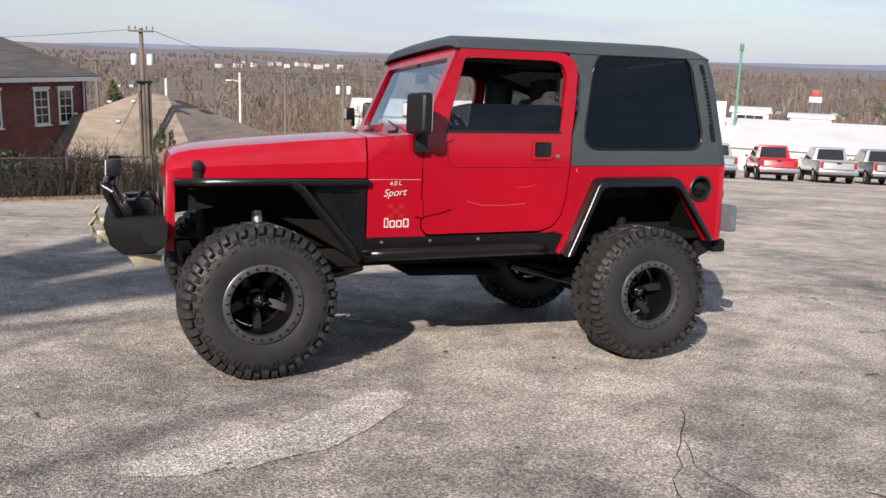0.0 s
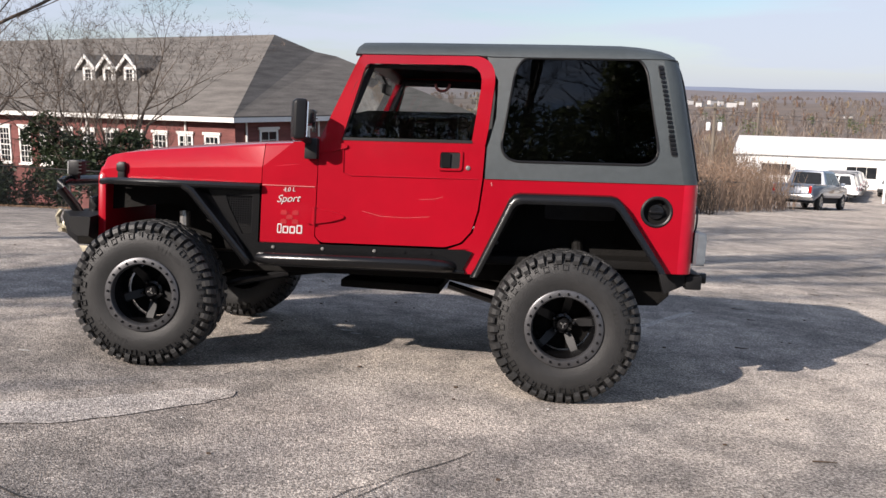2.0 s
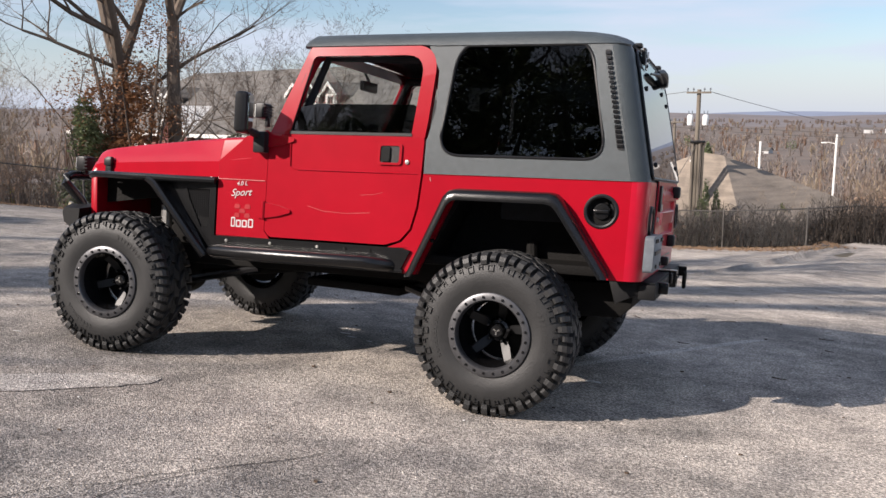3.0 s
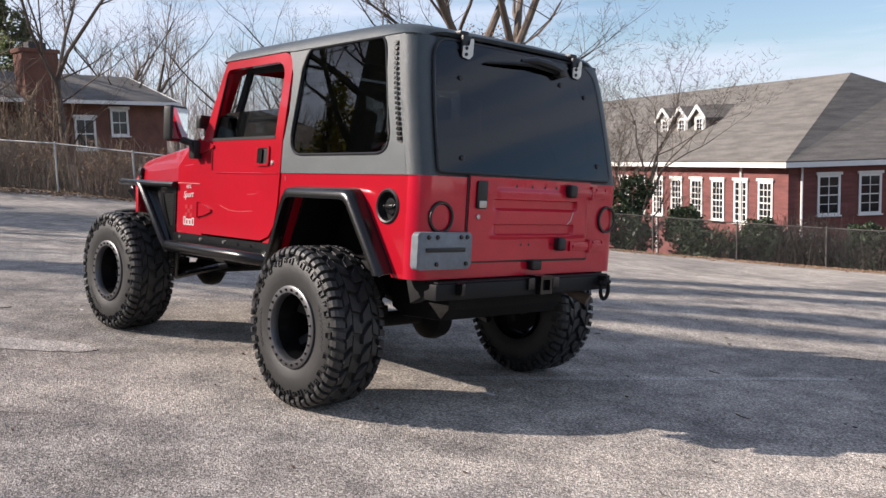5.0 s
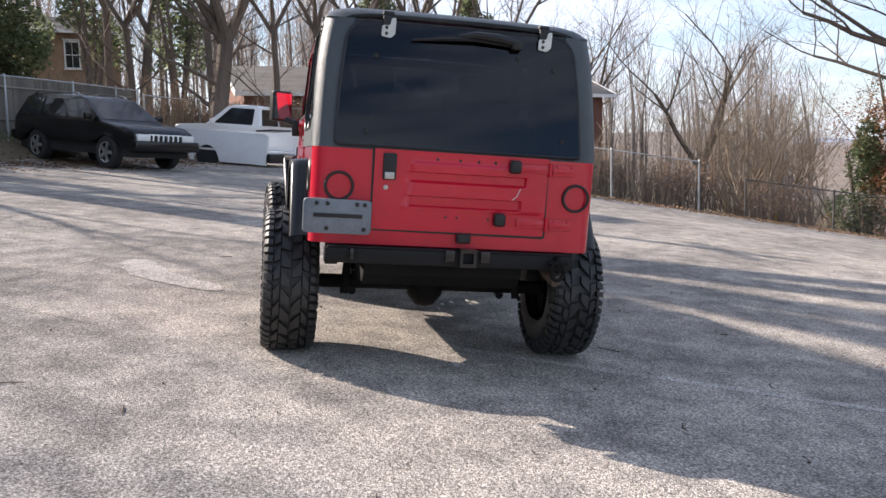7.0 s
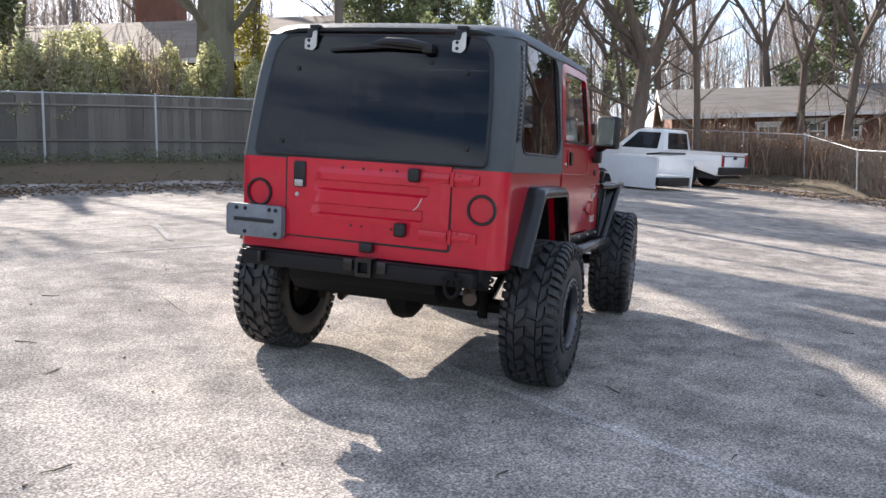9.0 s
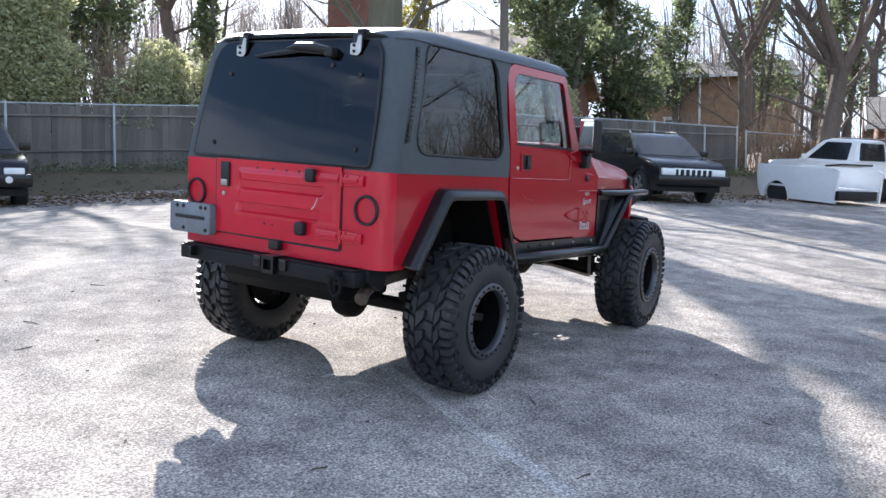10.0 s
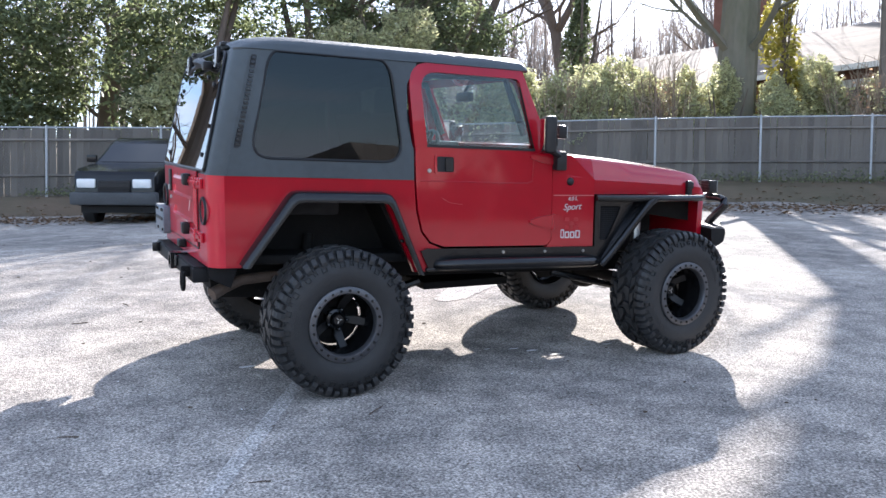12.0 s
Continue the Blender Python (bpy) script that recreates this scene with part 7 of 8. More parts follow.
for a, b in ((A - V * over + U * over, C - V * over - U * over), (C - V * over - U * over, E + V * over - U * over)):
    bm = bmesh.new()
    wall_slab(bm, a, b, EAVE - 0.27, EAVE - 0.05, 0.5)
    part("gutter", bm, WHITE, hall, "white eaves board and gutter", smooth=0)
for k in range(16):
    q = C + U * (1.35 + 1.62 * k)
    if 18.6 < 1.35 + 1.62 * k < 21.8:
        continue
    wall_window(hall, (q.x, q.y, -1.45), -U, 0.72, 1.75, (3, 6))
for k, d in enumerate((1.82, 3.70, 6.90, 8.72, 11.85, 13.55)):
    q = C + V * d
    wall_window(hall, (q.x, q.y, -1.1), V, 0.84, 1.55, (2, 4))
for q in (C + U * 2.9, C + U * 9.5, C + V * 0.57, C + V * 4.75, E - V * 0.3):
    bm = bmesh.new()
    w = U if q in (C + U * 2.9, C + U * 9.5) else V
    nrm = Vector((V.x, V.y)) * -1 if w is U else Vector((V.y, -V.x))
    tube(bm, [(q.x + nrm.x * 0.08, q.y + nrm.y * 0.08, EAVE - 0.3), (q.x + nrm.x * 0.06, q.y + nrm.y * 0.06, BASE)], 0.05, 6)
    part("downpipe", bm, WHITE, hall)


SIDING = material("grey painted siding", (0.30, 0.29, 0.275), 0.7, vary=0.15, scale=8)


def dormer(parent, u, v0, z0, w=0.85, h=1.35):
    """A white gabled dormer on the front slope of the hall."""
    q = C + U * u + V * v0
    m = Matrix(((-U.x, -V.x, 0, q.x), (-U.y, -V.y, 0, q.y), (0, 0, 1, z0), (0, 0, 0, 1)))
    bm = bmesh.new()
    prism(bm, [(-w / 2, 0), (w / 2, 0), (w / 2, h), (0, h + w * 0.45), (-w / 2, h)], 0.0, 0.2, axis="y")
    move(bm.verts, m)
    d = part("dormer", bm, SIDING, parent, "white gabled dormer", smooth=0)
    bm = bmesh.new()
    prism(bm, [(-w / 2 + 0.05, 0.05), (w / 2 - 0.05, 0.05), (w / 2 - 0.05, h), (0, h + w * 0.40), (-w / 2 + 0.05, h)], -4.2, 0.0, axis="y")
    move(bm.verts, m)
    part("cheek", bm, SHINGLE, d, smooth=0)
    for s in (-1, 1):
        bm = bmesh.new()
        prism(bm, [(s * (w / 2 + 0.22), h - 0.14), (0, h + w * 0.45 + 0.12), (0, h + w * 0.45), (s * (w / 2 + 0.22), h - 0.26)], -4.0, 0.35, axis="y")
        move(bm.verts, m)
        part("dormer_roof", bm, SHINGLE, d, smooth=0)
        bm = bmesh.new()
        prism(bm, [(s * (w / 2 + 0.24), h - 0.12), (0, h + w * 0.45 + 0.14), (0, h + w * 0.45 - 0.06), (s * (w / 2 + 0.24), h - 0.30)], 0.35, 0.41, axis="y")
        move(bm.verts, m)
        part("barge_board", bm, WHITE, d, smooth=0)
    bm = bmesh.new()
    holed(bm, [(-0.34, 0.15), (0.34, 0.15), (0.34, 1.26), (-0.34, 1.26)], [(-0.22, 0.32), (0.22, 0.32), (0.22, 1.14), (-0.22, 1.14)], 0.05, lambda a, b, t: (a, 0.25 - t, b))
    for k in range(3):
        box(bm, (0, 0.22, 0.32 + 0.82 * (k + 1) / 4), (0.44, 0.02, 0.025), 0.0)
    box(bm, (0, 0.22, 0.73), (0.025, 0.02, 0.82), 0.0)
    move(bm.verts, m)
    wdw = part("dormer_window", bm, WHITE, d, smooth=0)
    bm = bmesh.new()
    box(bm, (0, 0.205, 0.73), (0.46, 0.01, 0.84), 0.0)
    move(bm.verts, m)
    part("pane", bm, PANE, wdw, smooth=0)


for u in (8.9, 10.4, 11.9, 24.6, 26.1, 27.6):
    dormer(hall, u, 2.1, 1.4, 0.95, 1.35)
bm = bmesh.new()
q = C + U * 20.2 - V * 0.5
m = Matrix(((-U.x, -V.x, 0, q.x), (-U.y, -V.y, 0, q.y), (0, 0, 1, 0), (0, 0, 0, 1)))
prism(bm, [(-1.4, BASE), (1.4, BASE), (1.4, EAVE), (0, 1.8), (-1.4, EAVE)], -3.0, 0.0, axis="y")
move(bm.verts, m)
porch = part("entrance_gable", bm, BRICK_SUN, hall, "red brick entrance gable", smooth=0)
for s in (-1, 1):
    bm = bmesh.new()
    prism(bm, [(0, 2.05), (s * 1.7, EAVE - 0.05), (s * 1.7, EAVE - 0.25), (0, 1.82)], -3.0, 0.2, axis="y")
    move(bm.verts, m)
    part("gable_trim", bm, WHITE, porch, smooth=0)
bm = bmesh.new()
arch_in = [(-0.6, -2.6), (0.6, -2.6)] + [(0.6 * math.cos(a), -0.9 + 0.6 * math.sin(a)) for a in [math.pi * k / 10 for k in range(11)]]
arch_out = [(-0.78, -2.8), (0.78, -2.8)] + [(0.78 * math.cos(a), -0.9 + 0.78 * math.sin(a)) for a in [math.pi * k / 10 for k in range(11)]]
holed(bm, arch_out, arch_in, 0.12, lambda a, b, t: (a, 0.08 - t, b))
for k in range(1, 4):
    box(bm, (-0.6 + 0.3 * k, 0.0, -1.55), (0.03, 0.03, 2.1), 0.0)
    box(bm, (0, 0.0, -2.6 + 0.5 * k), (1.2, 0.03, 0.03), 0.0)
move(bm.verts, m)
arch = part("arched_window", bm, WHITE, porch, "white arched window", smooth=0)
bm = bmesh.new()
plate(bm, arch_in, 0.02, lambda a, b, t: (a, -0.02 - t, b))
move(bm.verts, m)
part("pane", bm, PANE, arch, smooth=0)


def ranch(name_label, x, y, turn, long, deep, base, eave, ridge, brick, roof_mat, windows, chimney=None, trim=None, posts=()):
    """A low gabled house: local x runs along the ridge, the front faces -y."""
    m = Matrix.Translation((x, y, 0)) @ Matrix.Rotation(radians(turn), 4, "Z")
    h = thing("house", m, name_label, "house", group="houses behind the fence")
    bm = bmesh.new()
    holed_prof = [(-deep / 2, base), (deep / 2, base), (deep / 2, eave), (0, ridge - 0.1), (-deep / 2, eave)]
    prism(bm, holed_prof, -long / 2, long / 2, axis="x")
    part("wall", bm, brick, h, smooth=0)
    for s in (-1, 1):
        bm = bmesh.new()
        prism(bm, [(0, ridge + 0.08), (s * (deep / 2 + 0.6), eave - 0.12), (s * (deep / 2 + 0.6), eave - 0.26), (0, ridge - 0.1)], -long / 2 - 0.4, long / 2 + 0.4, axis="x")
        rf = part("roof", bm, roof_mat, h, smooth=0)
        bm = bmesh.new()
        box(bm, (0, s * (deep / 2 + 0.62), eave - 0.19), (long + 0.8, 0.06, 0.16), 0.0)
        part("gutter", bm, trim or WHITE, rf, smooth=0)
        for e in (-1, 1):
            bm = bmesh.new()
            prism(bm, [(0, ridge + 0.10), (s * (deep / 2 + 0.62), eave - 0.10), (s * (deep / 2 + 0.62), eave - 0.34), (0, ridge - 0.14)], e * (long / 2 + 0.40), e * (long / 2 + 0.46), axis="x")
            part("barge_board", bm, trim or WHITE, rf, smooth=0)
    for wx, wz, w, hh in windows:
        wall_window(h, (wx, -deep / 2, wz), (1, 0), w, hh, (2, 2))
    for wx in posts:
        bm = bmesh.new()
        box(bm, (wx, -deep / 2 - 0.5, (base + eave) / 2), (0.14, 0.14, eave - base - 0.2), 0.0)
        part("porch_post", bm, WHITE, h, smooth=0)
    if chimney:
        cx, cy, cw, cd, ct = chimney
        bm = bmesh.new()
        box(bm, (cx, cy, (base + ct) / 2), (cw, cd, ct - base), 0.0)
        box(bm, (cx, cy, ct), (cw + 0.14, cd + 0.14, 0.16), 0.0)
        ch = part("chimney", bm, brick, h, "brick chimney", smooth=0)
        bm = bmesh.new()
        box(bm, (cx, cy, ct + 0.22), (cw * 0.5, cd * 0.5, 0.28), 0.0)
        part("chimney_cap", bm, SLAT, ch, smooth=0)
    return h


# brick ranch house with a chimney beyond the uphill fence; its front faces the lot
ranch("low brown brick ranch house with grey roof and chimney", -36.9, 6.06, 100, 17.5, 7.0, 1.1, 4.05, 5.35, BRICK_BROWN, SHINGLE,
      ((-4.9, 2.9, 0.7, 1.0), (-3.0, 3.2, 0.6, 0.6), (-1.6, 3.2, 0.4, 0.5), (2.4, 2.5, 0.8, 1.2), (4.6, 2.5, 0.8, 1.2), (6.3, 3.0, 0.7, 1.0)), (2.5, -3.75, 1.5, 0.8, 5.9))
ranch("brick split-level house with white porch posts on the hill", -57.7, -17.1, 109, 11, 8, 5.2, 9.7, 11.0, BRICK_TAN, SHINGLE,
      ((-2.2, 8.4, 0.9, 1.1), (-2.2, 6.3, 0.9, 0.7), (2.6, 8.1, 0.8, 1.6)), (3.4, 1.0, 1.2, 0.8, 11.6), posts=(-4.6, -0.4))
ranch("low house with a long tan shingle roof", -22.0, -19.0, 104, 16, 8.6, 2.4, 5.45, 7.45, BRICK_BROWN, SHINGLE_TAN, ((5.5, 4.2, 1.2, 1.1), (0.0, 4.2, 1.2, 1.1), (-5.0, 4.2, 1.2, 1.1)), (-1.43, 1.28, 1.7, 1.0, 9.8))

# tan-roofed house and white commercial buildings in the valley
h = thing("house", Matrix.Translation((0, 43, 0)), "house with a broad tan hipped roof below the lot", "house", group="houses in the valley")
eaves = [Vector(p) for p in ((1.5, -5.5, -3.6), (8.2, 3.2, -3.5), (-1.0, 10.0, -3.4), (-8.2, 2.2, -3.2))]
peaks = [Vector((0.3, -1.0, -0.42)), Vector((-0.9, 0.0, -0.30))]
bm = bmesh.new()
inner = [p.lerp(Vector((0, 2.3, p.z)), 0.09) for p in eaves]
for p, q in zip(inner, inner[1:] + inner[:1]):
    bm.faces.new([bm.verts.new(v) for v in (Vector((p.x, p.y, -8.6)), Vector((q.x, q.y, -8.6)), q, p)])
part("wall", bm, BRICK_TAN, h, smooth=0)
for corners in ((eaves[3], eaves[0], peaks[0], peaks[1]), (eaves[0], eaves[1], peaks[0]), (eaves[1], eaves[2], peaks[1], peaks[0]), (eaves[2], eaves[3], peaks[1])):
    bm = bmesh.new()
    up = [bm.verts.new(p) for p in corners]
    down = [bm.verts.new(p - Vector((0, 0, 0.16))) for p in corners]
    bm.faces.new(up)
    bm.faces.new(down[::-1])
    for k in range(len(up)):
        bm.faces.new((up[k], down[k], down[(k + 1) % len(up)], up[(k + 1) % len(up)]))
    part("roof", bm, SHINGLE_TAN, h, smooth=0)
for f, e in ((0.18, 0), (0.22, 3), (0.45, 3), (0.5, 0)):
    p = peaks[1].lerp((eaves[3] + eaves[e]) / 2, f)
    bm = bmesh.new()
    box(bm, (p.x, p.y, p.z + 0.10), (0.20, 0.20, 0.10), 0.03)
    part("roof_vent", bm, WHITE, h, "white roof vent")
METAL_WHITE = material("white metal cladding", (0.80, 0.80, 0.78), 0.5, vary=0.05, scale=3)
METAL_GREY = material("pale grey cladding", (0.45, 0.44, 0.43), 0.6, vary=0.2, scale=0.3)
ROOF_GREY = material("pale membrane roof", (0.62, 0.62, 0.60), 0.7, vary=0.1, scale=2)


def shed(label, x, y, turn, w, d, base, eave, ridge, doors=(), cladding=METAL_WHITE):
    m = Matrix.Translation((x, y, 0)) @ Matrix.Rotation(radians(turn), 4, "Z")
    h = thing("commercial_building", m, label, "building", group="buildings in the valley")
    bm = bmesh.new()
    prism(bm, [(-d / 2, base), (d / 2, base), (d / 2, eave), (0, ridge), (-d / 2, eave)], -w / 2, w / 2, axis="x")
    part("wall", bm, cladding, h, smooth=0)
    for s in (-1, 1):
        bm = bmesh.new()
        prism(bm, [(0, ridge + 0.15), (s * (d / 2 + 0.3), eave + 0.1), (s * (d / 2 + 0.3), eave - 0.1), (0, ridge)], -w / 2 - 0.3, w / 2 + 0.3, axis="x")
        part("roof", bm, ROOF_GREY if cladding is METAL_WHITE else SHINGLE, h, smooth=0)
    for dx, dz, dw, dh in doors:
        wall_window(h, (dx, -d / 2, dz), (1, 0), dw, dh, (3, 1), False)
    return h


shed("long white metal building with a low pale roof", 62.5, 49.9, -42, 43.8, 26, -8.0, -4.0, -2.7)
shed("long low white metal building", 27.5, 80.0, -17, 15, 10, -8.0, -3.6, -2.4, ((-4, -5.0, 2.4, 1.0), (3, -5.0, 2.4, 1.0)))
front = thing("dealership_front", Matrix.Translation((29.6, 64.0, 0)) @ Matrix.Rotation(radians(-25), 4, "Z"), "white dealership facade with bars of lettering and glazed entrance", "building")
bm = bmesh.new()
for x0, x1, z0, z1 in ((0, 18, -2.15, -0.9), (0, 18, -7.0, -4.75), (0, 4.2, -4.75, -2.15), (9.4, 9.75, -4.75, -2.15), (10.65, 11.1, -4.75, -2.15), (16.5, 18, -4.75, -2.15)):
    box(bm, ((x0 + x1) / 2, 0.2, (z0 + z1) / 2), (x1 - x0, 0.4, z1 - z0), 0.0)
box(bm, (9, 8.2, -4.05), (17.9, 15, 5.9), 0.0)
part("wall", bm, METAL_WHITE, front, smooth=0)
for x0, x1, n in ((4.2, 9.4, 6), (9.75, 10.65, 2), (11.1, 16.5, 6)):
    bm = bmesh.new()
    box(bm, ((x0 + x1) / 2, 0.3, -3.45), (x1 - x0, 0.06, 2.6), 0.0)
    glazing = part("glazing", bm, PANE, front, "dark showroom glazing", smooth=0)
    for k in range(n + 1):
        bm = bmesh.new()
        box(bm, (x0 + (x1 - x0) * k / n, 0.22, -3.45), (0.09, 0.1, 2.6), 0.0)
        part("mullion", bm, WHITE, glazing, smooth=0)
    for z in (-4.1, -3.3, -2.7):
        bm = bmesh.new()
        box(bm, ((x0 + x1) / 2, 0.215, z), (x1 - x0, 0.08, 0.08), 0.0)
        part("transom", bm, WHITE, glazing, smooth=0)
bm = bmesh.new()
box(bm, (2.5, -1.3, -2.45), (3.4, 2.6, 0.75), 0.04)
canopy = part("canopy", bm, WHITE, front, "white entrance canopy", smooth=0)
for x in (1.1, 2.2, 3.9):
    bm = bmesh.new()
    box(bm, (x, -2.3, -4.4), (0.22, 0.22, 3.4), 0.0)
    part("canopy_post", bm, WHITE, canopy, smooth=0)
bm = bmesh.new()
box(bm, (2.5, -0.03, -3.9), (2.8, 0.06, 2.0), 0.0)
part("entrance", bm, PANE, front, "dark glazed entrance", smooth=0)
for k in range(11):
    if k == 3:
        continue
    bm = bmesh.new()
    box(bm, (0.9 + 0.47 * k, -0.05, -1.42), (0.30, 0.08, 0.42), 0.0)
    part("lettering_bar", bm, GREYBOX, front, smooth=0)
for k in range(5):
    bm = bmesh.new()
    box(bm, (5.2 + 2.1 * k, -0.06, -1.90), (0.7, 0.08, 0.20), 0.0)
    part("lettering_bar", bm, GREYBOX, front, smooth=0)

# ---- poles and wires ----
POLE = material("weathered pole wood", (0.17, 0.145, 0.115), 0.95, vary=0.3, scale=6, bump=0.5, bump_scale=20, stretch_by=(1, 1, 0.2))


def utility_pole(x, y, top_z, r, cans=0, arms=((0.6, 2.2),), label="weathered wooden utility pole", box_down=0.0):
    z = ground_z(x, y)
    ob = thing("utility_pole", Matrix.Translation((x, y, z)), label, "pole", group="utility poles")
    top = top_z - z
    bm = bmesh.new()
    tube(bm, [(0, 0, -0.4), (0, 0, top * 0.5), (0, 0, top)], [r * 1.2, r, r * 0.8], 10)
    part("shaft", bm, POLE, ob)
    for down, wide in arms:
        bm = bmesh.new()
        box(bm, (0, -r - 0.03, top - down), (wide, 0.07, 0.09), 0.01)
        arm = part("cross_arm", bm, POLE, ob)
        for k in (-0.46, -0.22, 0.22, 0.46):
            bm = bmesh.new()
            lathe(bm, [(0.018, 0.0), (0.018, 0.07), (0.042, 0.09), (0.045, 0.13), (0.03, 0.18), (0, 0.19)], 8, Matrix.Translation((wide * k, -r - 0.03, top - down + 0.04)) @ Matrix.Rotation(radians(90), 4, "X"))
            part("insulator", bm, GREYBOX, arm)
    for k in range(cans):
        cx = (-0.36, 0.36, 0.0)[k]
        bm = bmesh.new()
        lathe(bm, [(0.0, 0.0), (0.13, 0.0), (0.145, 0.04), (0.145, 0.46), (0.11, 0.51), (0, 0.52)], 14, Matrix.Translation((cx, -0.05 - 0.25 * (k == 2), top - 1.72)) @ Matrix.Rotation(radians(90), 4, "X"))
        can = part("transformer", bm, METAL_WHITE, ob, "pale grey transformer can")
        for e in (-0.06, 0.06):
            bm = bmesh.new()
            tube(bm, [(cx + e, -0.05, top - 1.22), (cx + e * 1.5, -0.05, top - 1.02)], [0.03, 0.018], 6)
            part("bushing", bm, GREYBOX, can)
    if box_down:
        for dx, dy in ((-0.17, -0.10), (0.16, -0.12), (0.30, 0.0)):
            bm = bmesh.new()
            tube(bm, [(dx, dy, -0.3), (dx, dy, top - box_down)], 0.07, 8)
            part("conduit", bm, POLE, ob, "grey conduit strapped to the pole")
        bm = bmesh.new()
        box(bm, (0.06, -0.16, top - box_down + 0.04), (0.72, 0.14, 0.12), 0.02)
        part("cable_bracket", bm, PLASTIC, ob)
    return ob


utility_pole(-0.9, 39.6, 2.85, 0.12, 2, ((0.15, 1.15),), "wooden utility pole carrying two transformer cans", 2.55)
utility_pole(-3.3, 52.8, 1.45, 0.10, 0, ((0.25, 1.0),))
utility_pole(11.9, 52.0, 1.1, 0.11, 2, ((0.3, 1.3),), "wooden utility pole with transformers")
utility_pole(12.6, 78.4, 0.6, 0.12, 0, ((0.3, 1.6),))
for x, y, top_z in ((24, 92, 1.2), (36, 84, 1.0), (77.9, 84.3, 0.85), (76.6, 78.7, 0.9), (96, 77, -0.2), (52, 98, 0.3), (104, 72, -0.6)):
    utility_pole(x, y, top_z, 0.13, 0, ((0.3, 1.8),))
utility_pole(-17.52, -10.08, 12.0, 0.13, 0, ((0.4, 1.8),))
P_SIGN = material("red sign face", (0.50, 0.05, 0.04), 0.5, vary=0.1, scale=6)
GREEN = material("green painted pole", (0.10, 0.24, 0.17), 0.5, scale=8)
ob = thing("sign_pole", Matrix.Translation((47.8, 57.5, ground_z(47.8, 57.5))), "tall green metal pole", "pole")
bm = bmesh.new()
tube(bm, [(0, 0, -0.3), (0, 0, 3.8 - ground_z(47.8, 57.5))], [0.12, 0.10], 10)
box(bm, (0, 0, 3.6 - ground_z(47.8, 57.5)), (0.28, 0.28, 0.62), 0.05)
part("shaft", bm, GREEN, ob)
for i, (x, y, h) in enumerate(((22.7, 52.2, 2.7), (25.5, 58.0, 3.4), (29.0, 62.0, 4.5))):
    ob = thing("bollard_post", Matrix.Translation((x, y, ground_z(x, y))), "slender white painted post", "post", group="white posts")
    bm = bmesh.new()
    tube(bm, [(0, 0, -0.2), (0, 0, h)], 0.09, 8)
    part("shaft", bm, WHITE, ob)
for x, y, top_z, r, arm in ((7.3, 69.5, 0.25, 0.085, -0.9), (1.7, 75.3, -0.5, 0.10, 0.0), (-0.85, 44.2, -0.55, 0.05, -0.4)):
    z = ground_z(x, y)
    ob = thing("street_lamp", Matrix.Translation((x, y, z)), "slender white painted street lamp in the valley", "lamp", group="street lamps")
    bm = bmesh.new()
    tube(bm, [(0, 0, -0.3), (0, 0, top_z - z)], [r * 1.15, r], 8)
    part("shaft", bm, WHITE, ob)
    if arm:
        bm = bmesh.new()
        tube(bm, [(0, 0, top_z - z - 0.75), (arm * 0.6, 0, top_z - z - 0.62), (arm, 0, top_z - z - 0.62)], 0.03, 6)
        box(bm, (arm, 0, top_z - z - 0.64), (0.42, 0.18, 0.10), 0.03)
        part("lamp_head", bm, WHITE, ob)
# a roadside sign on two posts and small roofs beyond the dealership
z = ground_z(72.8, 75.4)
ob = thing("roadside_sign", Matrix.Translation((72.8, 75.4, z)) @ Matrix.Rotation(radians(-42), 4, "Z"), "white and red roadside sign on a steel post", "sign")
bm = bmesh.new()
box(bm, (0, 0, -1.38 - z), (1.35, 0.25, 0.62), 0.03)
part("panel", bm, WHITE, ob)
bm = bmesh.new()
box(bm, (0, 0, -0.68 - z), (0.8, 0.25, 0.72), 0.03)
part("panel", bm, P_SIGN, ob, "red upper panel")
for x in (-0.3, 0.3):
    bm = bmesh.new()
    tube(bm, [(x, 0, -0.3), (x, 0, -1.65 - z)], 0.09, 8)
    part("post", bm, GREYBOX, ob)
shed("low building with a pale flat roof beyond the dealership", 61.3, 72.2, -39, 3.6, 6, -8.5, -2.5, -2.25, ((0, -3.2, 2.6, 0.7),))
shed("small white flat-roofed building beyond the dealership", 62.5, 64.6, -42, 3.7, 5, -8.0, -2.55, -2.45)
rnd = random.Random(31)
for k in range(18):
    if k < 12:
        a, r = 1.572 - math.atan2(0.105 + 0.125 * k / 11 + rnd.uniform(-0.006, 0.006), 1.0), rnd.uniform(820, 960)
    else:
        a, r = rnd.uniform(0.75, 1.75), rnd.uniform(260, 700)
    x, y = r * math.cos(a), r * math.sin(a)
    z = ground_z(x, y) + (2.6 if k < 12 else 0)
    shed("small pale building among the valley's woods", x, y, rnd.uniform(-30, 30), rnd.uniform(4, 9), rnd.uniform(4, 6), z - 5, z + rnd.uniform(0.9, 1.6), z + rnd.uniform(1.9, 2.5), (), METAL_GREY)
CABLE = material("weathered power cable", (0.10, 0.095, 0.09), 0.6, scale=5)
